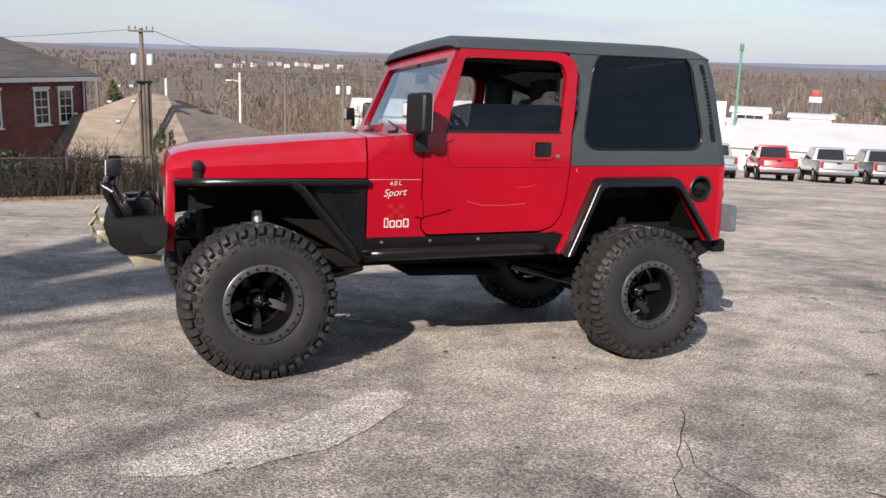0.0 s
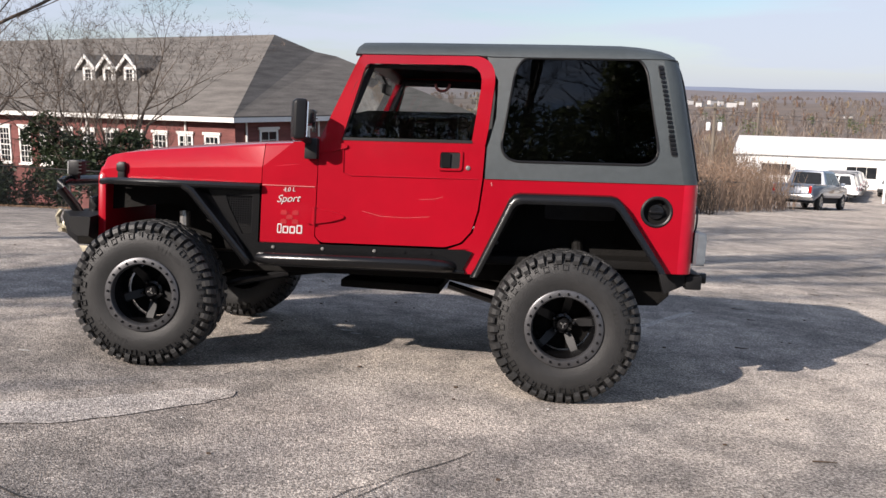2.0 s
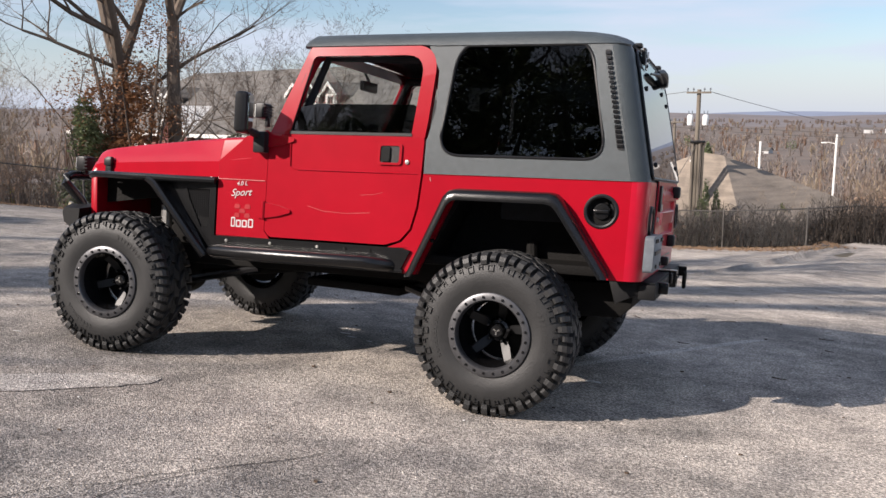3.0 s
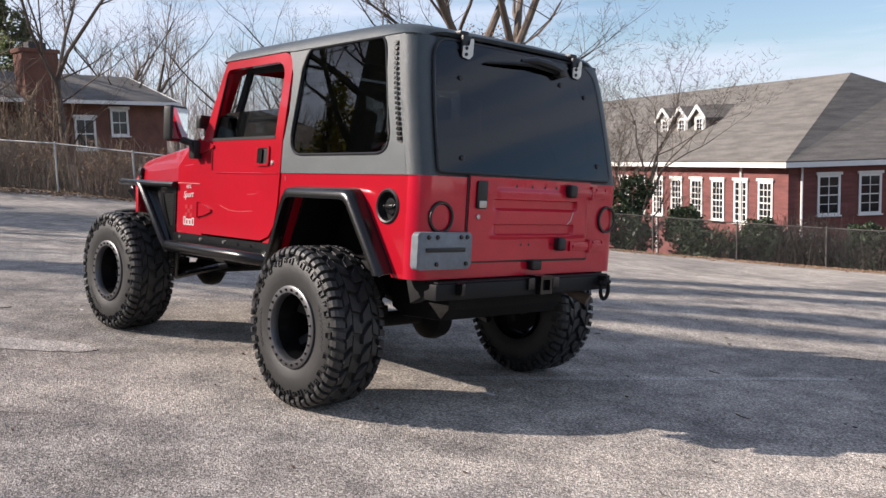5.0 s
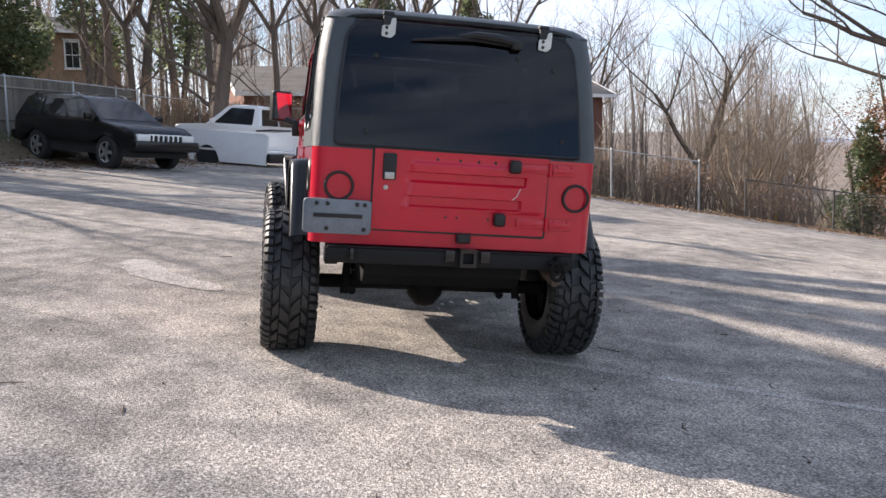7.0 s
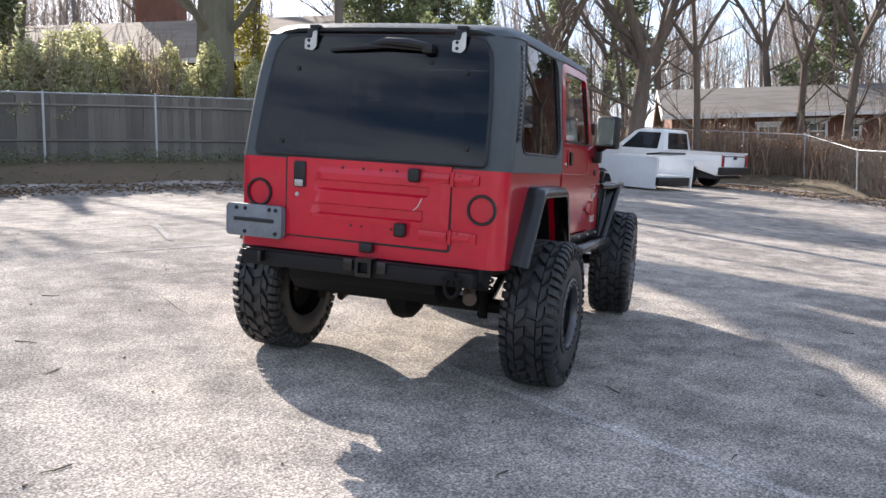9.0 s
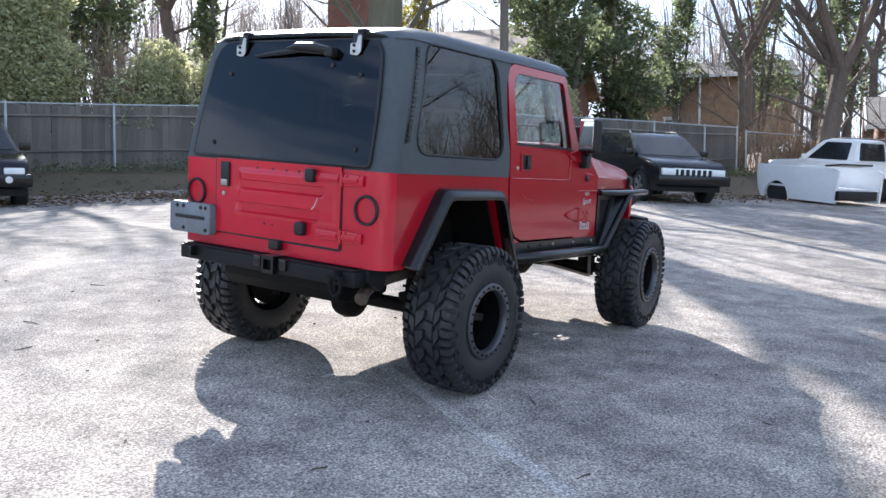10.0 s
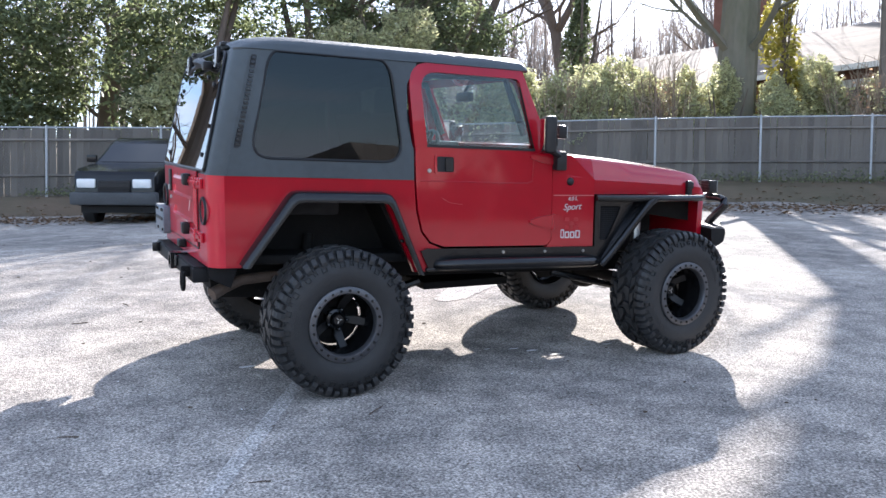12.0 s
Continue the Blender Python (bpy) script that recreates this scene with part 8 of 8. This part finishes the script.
for i, (a, b, sag) in enumerate((((-60, 58, 1.6), (-3.3, 52.7, 1.2), 0.5), ((-60, 58, 1.2), (-3.3, 52.7, 0.9), 0.5), ((-3.3, 52.7, 1.2), (11.9, 51.9, 0.65), 0.22), ((-3.3, 52.7, 0.9), (11.9, 51.9, 0.4), 0.22),
                                ((11.9, 51.9, 0.65), (44.0, 63, 0.2), 0.5), ((11.9, 51.9, 0.4), (44.0, 63, 0.0), 0.5), ((-0.4, 39.5, 2.75), (12.6, 78.3, 0.35), 0.3), ((-1.4, 39.5, 2.75), (-30, 70, 2.0), 0.5),
                                ((-0.9, 39.5, 0.2), (-3.6, 38.0, -4.2), 0.3), ((36, 84, 0.7), (77.9, 84.2, 0.5), 0.6), ((36, 84, 0.4), (76.6, 78.6, 0.2), 0.6), ((77.9, 84.2, 0.5), (104, 72, -0.9), 0.4))):
    a, b = Vector(a), Vector(b)
    bm = bmesh.new()
    pts = [a.lerp(b, k / 14) - Vector((0, 0, sag * 4 * (k / 14) * (1 - k / 14))) for k in range(15)]
    tube(bm, pts, 0.013, 4)
    tagged(part("power_line", bm, CABLE), "thin sagging overhead power line", "cable", group="power lines")
ob = thing("yellow_bollard", Matrix.Translation((-18.4, 14.6, ground_z(-18.4, 14.6))), "short yellow painted bollard", "bollard")
bm = bmesh.new()
tube(bm, [(0, 0, -0.2), (0, 0, 1.0)], 0.08, 10)
part("shaft", bm, LEAF_YELLOW, ob)

# ---- parked vehicles ----
def paint(name, color, rough=0.3):
    return material(name, color, rough, vary=0.08, scale=4, coat=0.8, specular=0.4)


P_RED_BRIGHT = material("red plastic", (0.55, 0.05, 0.06), 0.45, vary=0.1, scale=10)
P_CHERRY = paint("cherry-red car paint", (0.42, 0.012, 0.018))
P_WINE = paint("wine-red car paint", (0.05, 0.012, 0.012))
P_BLACK, P_WHITE, P_RED, P_SILVER, P_BLUE, P_GREY = (material("black car paint", (0.006, 0.006, 0.007), 0.25, vary=0.08, scale=4, coat=0.2, specular=0.3), paint("white car paint", (0.78, 0.78, 0.77)), paint("dark red car paint", (0.14, 0.006, 0.010)),
                                                     paint("silver car paint", (0.27, 0.275, 0.28)), paint("blue grey car paint", (0.11, 0.14, 0.19)), paint("grey car paint", (0.16, 0.16, 0.165)))
TYRE = material("road tyre", (0.018, 0.018, 0.018), 0.85, scale=20)
ALLOY = material("silver alloy wheel", (0.5, 0.5, 0.5), 0.3, metal=0.8, vary=0.2, scale=20)


BUMPER_GREY = material("faded grey bumper plastic", (0.055, 0.058, 0.06), 0.6, vary=0.3, scale=12)
CHROME = material("chrome bumper", (0.6, 0.6, 0.6), 0.2, metal=0.9, vary=0.1, scale=10)


def road_wheel(parent, x, y, r, w, alloy, s):
    bm = bmesh.new()
    lathe(bm, [(r * 0.62, -w / 2), (r * 0.9, -w / 2), (r, -w / 2 + 0.03), (r, w / 2 - 0.03), (r * 0.9, w / 2), (r * 0.62, w / 2)], 28, Matrix.Translation((x, y, r)), close=True)
    wh = part("wheel", bm, TYRE, parent)
    bm = bmesh.new()
    side = s * w * 0.42
    for k in range(5):
        a = 2 * math.pi * k / 5
        box(bm, (r * 0.33, 0, 0), (r * 0.6, 0.04, r * 0.2), 0.0, Matrix.Translation((x, y + side, r)) @ Matrix.Rotation(a, 4, "Y"))
    lathe(bm, [(r * 0.66, -0.02), (r * 0.56, 0.0), (r * 0.66, 0.02)], 24, Matrix.Translation((x, y + side, r)))
    lathe(bm, [(0, -0.03), (r * 0.16, 0.0), (0, 0.03)], 12, Matrix.Translation((x, y + side, r)))
    part("rim", bm, alloy, wh, smooth=40)
    bm = bmesh.new()
    lathe(bm, [(0, 0), (r * 0.62, 0.0)], 20, Matrix.Translation((x, y + side * 0.3, r)))
    part("disc", bm, TYRE, wh, smooth=0)


def vehicle(m, kind, body_mat, label, L=4.8, Wd=1.9, H=1.76, r=0.38, grille="bars", lens=None, alloy=None, hood=1.02, group="parked cars", simple=False):
    """A parked car, nose towards +x. kind: suv, pickup or sedan."""
    ob = thing("parked_car" if kind != "pickup" else "pickup_truck", m, label, "car" if kind != "pickup" else "truck", group=group)
    f, b, hw = L / 2, -L / 2, Wd / 2
    ax, bx = f - 0.92, b + (1.0 if kind != "pickup" else 1.25)
    belt = hood + (0.03 if kind != "sedan" else -0.05)
    cowl = f - (1.35 if kind != "sedan" else 1.45)
    cab_back = b + 0.05 if kind == "suv" else (b + 0.95 if kind == "sedan" else b + 2.0)

    def arch(cx):
        return [(cx + (r + 0.09) * math.cos(a), r + (r + 0.09) * math.sin(a)) for a in [math.pi * k / 8 for k in range(9)]]
    low = 0.30 if kind == "sedan" else 0.42
    prof = [(b, low + 0.12), (b, belt - 0.08), (b + 0.06, belt), (cowl, belt), (cowl + 0.3, belt - 0.01), *([(f - 0.35, hood - 0.03), (f - 0.07, hood - 0.07), (f, hood - 0.17)] if kind == "pickup" else [(f - 0.35, hood - 0.05), (f - 0.08, hood - 0.14), (f, hood - 0.28)]), (f, low + 0.1), (f - 0.15, low)]
    prof += [p for p in arch(ax) if p[1] > low] + [p for p in arch(bx) if p[1] > low] + [(b + 0.15, low)]
    bm = bmesh.new()
    prism(bm, prof, -hw, hw, bevel=0.075)
    for v in bm.verts:
        v.co.y *= 1 - 0.10 * max(0, (v.co.x - f + 0.9) / 0.9) ** 2 - 0.05 * max(0, (v.co.x - b - 0.6) / -0.6) ** 2 - 0.16 * (v.co.z - 0.72) ** 2
        if v.co.x > cowl and v.co.z > hood - 0.12:
            v.co.z += 0.045 * (1 - (v.co.y / hw) ** 2)
    part("body", bm, body_mat, ob, smooth=40)
    bm = bmesh.new()
    box(bm, (0, 0, r + 0.1), (L - 0.3, Wd - 0.3, 0.35), 0.0)
    part("underbody", bm, TYRE, ob, smooth=0)
    # cabin
    if kind == "suv":
        cab = [(cab_back, belt - 0.02), (cab_back + 0.22, H - 0.10), (cab_back + 0.5, H), (cowl - 0.95, H), (cowl - 0.6, H - 0.07), (cowl + 0.22, belt - 0.02)]
    elif kind == "pickup":
        cab = [(cab_back, belt - 0.02), (cab_back + 0.08, H - 0.05), (cab_back + 0.25, H), (cowl - 0.75, H), (cowl - 0.5, H - 0.07), (cowl + 0.22, belt - 0.02)]
    else:
        cab = [(cab_back - 0.3, belt - 0.02), (cab_back + 0.45, H - 0.06), (cab_back + 0.8, H), (cowl - 0.85, H), (cowl - 0.55, H - 0.05), (cowl + 0.3, belt - 0.02)]

    def tumble(co):
        return (co.x, co.y * (1 - 0.24 * max(0, (co.z - belt) / (H - belt))), co.z)
    bm = bmesh.new()
    prism(bm, cab, -hw + 0.06, hw - 0.06, bevel=0.075, shape=tumble)
    cabin = part("cabin", bm, body_mat, ob, smooth=40)
    if kind == "suv" and body_mat is P_BLACK:
        for side in (-1, 1):
            bm = bmesh.new()
            yy = side * (hw - 0.06) * 0.72
            tube(bm, [(cab_back + 0.45, yy, H - 0.02), (cab_back + 0.6, yy, H + 0.045), (cowl - 1.05, yy, H + 0.045), (cowl - 0.9, yy, H - 0.02)], 0.016, 6)
            part("roof_rail", bm, CHROME, cabin, "thin bright roof rail")
    # glass
    zb, zt = belt + 0.05, H - 0.11

    def slope_x(z, lo, hi):
        t = (z - lo[1]) / (hi[1] - lo[1])
        return lo[0] + (hi[0] - lo[0]) * t
    front_x = lambda z: slope_x(z, cab[-1], cab[-2])
    back_x = lambda z: slope_x(z, cab[0], cab[1])
    spans = [(0.30, 0.62), (0.64, 0.97)] if kind != "suv" else [(0.05, 0.30), (0.33, 0.63), (0.66, 0.97)]
    if kind == "pickup":
        spans = [(0.10, 0.90)] if L < 5.6 else [(0.06, 0.42), (0.46, 0.92)]
    for s in (-1, 1):
        for a, c in spans:
            bm = bmesh.new()
            pts = []
            for q, z in ((a, zb), (c, zb), (c, zt), (a, zt)):
                xa, xb = back_x(z) + 0.08, front_x(z) - 0.10
                pts.append((xa + (xb - xa) * q, z))
            plate(bm, rounded(pts, 0.04, 2), 0.02, lambda x, z, d: (x, s * ((hw - 0.06) * (1 - 0.24 * max(0, (z - belt) / (H - belt))) + 0.006 - d), z))
            part("side_window", bm, PANE, cabin, smooth=0)
        bm = bmesh.new()
        box(bm, (cowl - 0.12, s * (hw + 0.06), belt + 0.10), (0.10, 0.2, 0.15), 0.03)
        part("mirror", bm, body_mat, ob)
        bm = bmesh.new()
        box(bm, (f - 0.01, s * (hw - 0.32), hood - 0.28), (0.13, 0.34, 0.17), 0.03)
        part("headlight", bm, lens or LENS, ob, "clear headlight")
        if grille == "crosshair":
            bm = bmesh.new()
            box(bm, (f + 0.005, s * (hw - 0.31), hood - 0.40), (0.12, 0.34, 0.06), 0.02)
            part("turn_signal", bm, LENS_AMBER, ob, "amber turn signal")
            bm = bmesh.new()
            lathe(bm, [(0, -0.02), (0.06, -0.01), (0.065, 0.02)], 12, Matrix.Translation((f + 0.14, s * (hw - 0.42), low + 0.18)) @ Matrix.Rotation(radians(90), 4, "Z"))
            part("fog_light", bm, LENS, ob, "round fog light")
        bm = bmesh.new()
        box(bm, (b + 0.03, s * (hw - 0.16), belt - 0.22), (0.10, 0.13, 0.36 if kind != "sedan" else 0.2), 0.03)
        part("taillight", bm, LENS_RED, ob, "red taillight")
    for xf, sgn in ((front_x, 1), (back_x, -1)):
        bm = bmesh.new()
        hb, ht = (hw - 0.06) - (0.10 if sgn > 0 or kind != "pickup" else 0.24), (hw - 0.06) * 0.79 - (0.06 if sgn > 0 or kind != "pickup" else 0.12)
        plate(bm, rounded([(-hb, zb), (hb, zb), (ht, zt), (-ht, zt)], 0.05, 2), 0.02, lambda y, z, d: (xf(z) + sgn * (0.012 - d), y, z))
        part("windshield" if sgn > 0 else "rear_window", bm, PANE, cabin, smooth=0)
    # grille and bumpers
    bm = bmesh.new()
    if grille == "slots":
        for k in range(7):
            box(bm, (f + 0.005, -0.42 + 0.14 * k, hood - 0.30), (0.05, 0.085, 0.17), 0.015)
        part("grille_slots", bm, TYRE, ob)
        bm = bmesh.new()
        box(bm, (f - 0.01, 0, hood - 0.30), (0.05, 1.02, 0.22), 0.03)
        part("grille", bm, METAL_WHITE, ob, "chrome seven-slot grille")
    else:
        box(bm, (f + 0.015, 0, hood - 0.34), (0.06, Wd - 1.05, 0.24), 0.03)
        for k in range(3):
            box(bm, (f + 0.035, 0, hood - 0.42 + 0.08 * k), (0.05, Wd - 1.1, 0.02), 0.0)
        part("grille", bm, PLASTIC, ob, "black grille")
    for x, sgn in ((f, 1), (b, -1)):
        bm = bmesh.new()
        box(bm, (x + sgn * 0.02, 0, low + 0.16), (0.22, Wd - 0.06, 0.24), 0.05)
        part("bumper", bm, BUMPER_GREY if grille == "bars" and body_mat is P_BLACK and L < 5 else body_mat if kind == "suv" else (CHROME if kind == "pickup" and body_mat is not P_WHITE and sgn < 0 else PLASTIC), ob)
    if kind == "pickup":
        bm = bmesh.new()
        zt2 = belt + 0.012
        holed(bm, [(b + 0.02, -hw + 0.03), (cab_back - 0.03, -hw + 0.03), (cab_back - 0.03, hw - 0.03), (b + 0.02, hw - 0.03)],
              [(b + 0.10, -hw + 0.14), (cab_back - 0.12, -hw + 0.14), (cab_back - 0.12, hw - 0.14), (b + 0.10, hw - 0.14)], 0.05, lambda x, y, d: (x, y, zt2 - d + 0.03))
        part("bed_rail", bm, body_mat, ob, smooth=0)
        bm = bmesh.new()
        box(bm, ((b + cab_back) / 2, 0, belt + 0.008), (cab_back - b - 0.2, Wd - 0.28, 0.012), 0.0)
        part("bed_liner", bm, TYRE, ob, smooth=0)
        bm = bmesh.new()
        holed(bm, [(-hw + 0.22, belt - 0.46), (hw - 0.22, belt - 0.46), (hw - 0.22, belt - 0.06), (-hw + 0.22, belt - 0.06)], [(-hw + 0.25, belt - 0.43), (hw - 0.25, belt - 0.43), (hw - 0.25, belt - 0.09), (-hw + 0.25, belt - 0.09)], 0.03,
              lambda y, z, d: (b - 0.012 + d, y, z))
        box(bm, (b - 0.012, 0, belt - 0.13), (0.03, 0.22, 0.07), 0.01)
        part("tailgate_trim", bm, TYRE, ob, smooth=0)
    for cx in (ax, bx):
        for s in (-1, 1):
            road_wheel(ob, cx, s * (hw - 0.13), r, 0.24, alloy or ALLOY, s)
    return ob


def stand(x, y, heading):
    """A pose on the lot, heading in degrees from +x."""
    return Matrix.Translation((x, y, ground_z(x, y))) @ TILT @ Matrix.Rotation(radians(heading), 4, "Z")


vehicle(stand(-3.5, -14.1, 68), "suv", P_BLACK, "black sport utility vehicle with a dusty hood, facing the lot", 4.8, 1.88, 1.62, 0.37, "crosshair", hood=1.0)
vehicle(stand(0.25, -14.05, 67), "pickup", P_BLACK, "old black compact pickup truck with grey bumper", 4.6, 1.66, 1.68, 0.37, "bars", hood=1.14)
vehicle(stand(-16.35, -5.0, 46), "suv", P_BLACK, "black sport utility vehicle with a chrome slotted grille", 4.6, 1.88, 1.64, 0.38, "slots", hood=1.04)
vehicle(stand(-24.2, -1.5, 247), "pickup", P_WHITE, "white single-cab pickup truck", 5.1, 1.95, 1.80, 0.40, hood=1.08)
canister = thing("fuel_canister", stand(-0.25, -15.3, 67) @ Matrix.Translation((-0.38, 0.55, 1.06)), "red rounded canister lying in the pickup bed", "canister")
bm = bmesh.new()
tube(bm, [(-0.22, 0, 0.12), (-0.17, 0, 0.13), (0.17, 0, 0.13), (0.22, 0, 0.12)], [0.08, 0.15, 0.15, 0.08], 16)
part("body", bm, P_RED_BRIGHT, canister)
# loose white truck bed lying in front of the white pickup
bed = thing("truck_bed", stand(-20.6, -1.75, 60) @ Matrix.Scale(0.97, 4), "loose white pickup bed standing on the ground", "truck bed")
bm = bmesh.new()
arch_pts = [(-0.75 + 0.46 * math.cos(a), 0.06 + 0.5 * math.sin(a)) for a in [math.pi * k / 10 for k in range(11)]]
side_prof = [(1.32, 0.06), (1.35, 0.92), (1.2, 0.98), (-1.5, 1.0), (-1.52, 0.7), (-1.45, 0.3), (-1.3, 0.06)] + arch_pts[::-1]
for y in (-0.9, 0.82):
    prism(bm, side_prof, y, y + 0.08, bevel=0.012)
part("side_panel", bm, P_WHITE, bed)
bm = bmesh.new()
box(bm, (0, 0, 0.42), (2.6, 1.65, 0.06), 0.0)
box(bm, (-1.46, 0, 0.7), (0.05, 1.65, 0.5), 0.0)
part("floor", bm, P_WHITE, bed, smooth=0)
bm = bmesh.new()
box(bm, (1.36, -0.4, 0.95), (0.55, 1.2, 0.05), 0.02, Matrix.Rotation(radians(-6), 4, "Y"))
box(bm, (1.42, -0.2, 0.28), (0.12, 1.5, 0.26), 0.03)
part("bumper", bm, PLASTIC, bed, "black step bumper and cover")
for s in (-1, 1):
    bm = bmesh.new()
    lathe(bm, [(0.0, -0.02), (0.40, -0.02), (0.40, 0.02), (0, 0.02)], 20, Matrix.Translation((-0.75, s * 0.8, 0.25)))
    part("wheel_well", bm, TYRE, bed)
# across the lot, towards the dealership
for x, y, hd, kind, mat, lab in ((31.6, 33.6, 59, "pickup", P_CHERRY, "red crew-cab pickup truck"), (34.4, 32.4, 59, "pickup", P_SILVER, "silver crew-cab pickup truck"), (37.0, 31.4, 59, "pickup", P_GREY, "dark grey crew-cab pickup truck"),
                                 (29.4, 35.6, 59, "pickup", P_SILVER, "silver pickup truck"), (39.6, 30.2, 59, "pickup", P_WHITE, "white crew-cab pickup truck"), (14.4, 39.3, 56, "pickup", P_BLUE, "blue grey crew-cab pickup truck")):
    vehicle(stand(x, y, hd), kind, mat, lab + " parked on the lot", 5.7, 2.0, 1.9, 0.40, hood=1.15, group="cars towards the dealership")
vehicle(stand(14.8, 25.6, 66), "suv", P_RED, "dark red sport utility vehicle with its tail to the lot", 4.6, 1.95, 1.52, 0.37, hood=0.95, group="cars towards the dealership")
for x, y, mat, lab in ((20.9, 39.8, P_BLACK, "black pickup truck"), (24.6, 41.3, P_BLACK, "black pickup truck with chrome bumper"), (26.6, 37.6, P_WINE, "dark wine-red pickup truck"), (30.7, 42.3, P_SILVER, "silver pickup truck"),
                       (33.4, 41.0, P_WHITE, "white pickup truck"), (28.0, 45.0, P_GREY, "dark grey pickup truck")):
    vehicle(stand(x, y, 60), "pickup", mat, lab + " with its tail to the lot", 5.7, 2.0, 1.86, 0.40, hood=1.12, group="cars towards the dealership")
mats = (P_WHITE, P_SILVER, P_BLUE, P_GREY, P_WHITE, P_BLUE, P_SILVER, P_WHITE, P_BLACK, P_WHITE, P_GREY, P_SILVER)
for k in range(9):
    f = k / 8
    x, y = 18.6 + 6.5 * f, 52 + 17 * f
    col = mats[k]
    vehicle(stand(x, y, 155), "sedan" if k % 3 else "suv", col, col.name.split(" car")[0] + " car in the dealership row", 4.6, 1.85, 1.48 if k % 3 else 1.7, 0.34, group="cars towards the dealership", hood=0.95)
for k in range(6):
    f = k / 5
    vehicle(stand(27.0 + 6 * f, 62 + 10 * f, 245), "sedan", (P_WHITE, P_WHITE, P_SILVER, P_RED, P_WHITE, P_BLACK)[k], ("white", "white", "silver", "dark red", "white", "black")[k] + " car in the middle dealership row", 4.6, 1.85, 1.45, 0.34, group="cars towards the dealership", hood=0.92)
vehicle(stand(32.6, 59.5, 200), "sedan", paint("yellow car paint", (0.75, 0.42, 0.03)), "yellow car in front of the dealership", 4.5, 1.85, 1.45, 0.34, group="cars towards the dealership", hood=0.92)

# ---- leaf litter along the edges ----
LITTER = material("dry fallen leaves", (0.24, 0.15, 0.085), 0.9, scale=12, vary=0.45)
bm = bmesh.new()
rnd = random.Random(17)
for x, y, dx, dy in along(LOT_EDGE, 1, 18, 0.25):
    for _ in range(74):
        o_ = rnd.gauss(1.15, 0.85)
        u = rnd.uniform(-0.15, 0.15)
        px, py = x + dx * u - dy * -o_, y + dy * u + dx * -o_
        z = ground_z(px, py) + 0.01
        s, a = rnd.uniform(0.03, 0.07), rnd.uniform(0, 6.3)
        c, sn = math.cos(a) * s, math.sin(a) * s
        t = rnd.uniform(0, 0.03)
        v = bm.verts
        bm.faces.new((v.new((px - c, py - sn, z)), v.new((px + sn * 0.6, py - c * 0.6, z + t)), v.new((px + c, py + sn, z + t * 0.4)), v.new((px - sn * 0.6, py + c * 0.6, z + t))))
tagged(part("leaf_litter", bm, LITTER, smooth=0), "dry brown leaves drifted along the lot's edge", "leaves", kind="stuff")
# ivy, weeds and dead stalks at the foot of the wooden fence
LEAF_IVY = leaf_material("ivy and weed leaves", (0.15, 0.16, 0.075), 0.5, 0.4)
bm = bmesh.new()
rnd = random.Random(23)
for x, y, dx, dy in along(FENCE_LINE, 1, 7, 0.22):
    thick = 0.5 + 0.5 * noise.noise((x * 0.5, y * 0.5, 2.0))
    for _ in range(int(26 + 70 * thick)):
        o_, u = rnd.uniform(-0.35, 0.75), rnd.uniform(-0.15, 0.15)
        px, py = x + dx * u + dy * o_, y + dy * u - dx * o_
        z = ground_z(px, py) + 0.02 + (0.12 + 0.35 * thick) * rnd.random() ** 2 * max(0.1, 1 - abs(o_))
        c = Vector((px, py, z))
        a = Vector((rnd.gauss(0, 1), rnd.gauss(0, 1), rnd.gauss(0, 0.8))).normalized() * rnd.uniform(0.02, 0.05)
        b = a.cross(Vector((rnd.gauss(0, 1), rnd.gauss(0, 1), rnd.gauss(0, 1)))).normalized() * a.length * 0.5
        v = bm.verts
        bm.faces.new((v.new(c - a), v.new(c + b), v.new(c + a), v.new(c - b)))
tagged(part("ground_ivy", bm, LEAF_IVY, smooth=0), "ivy and weeds at the foot of the fence", "plants", kind="stuff")
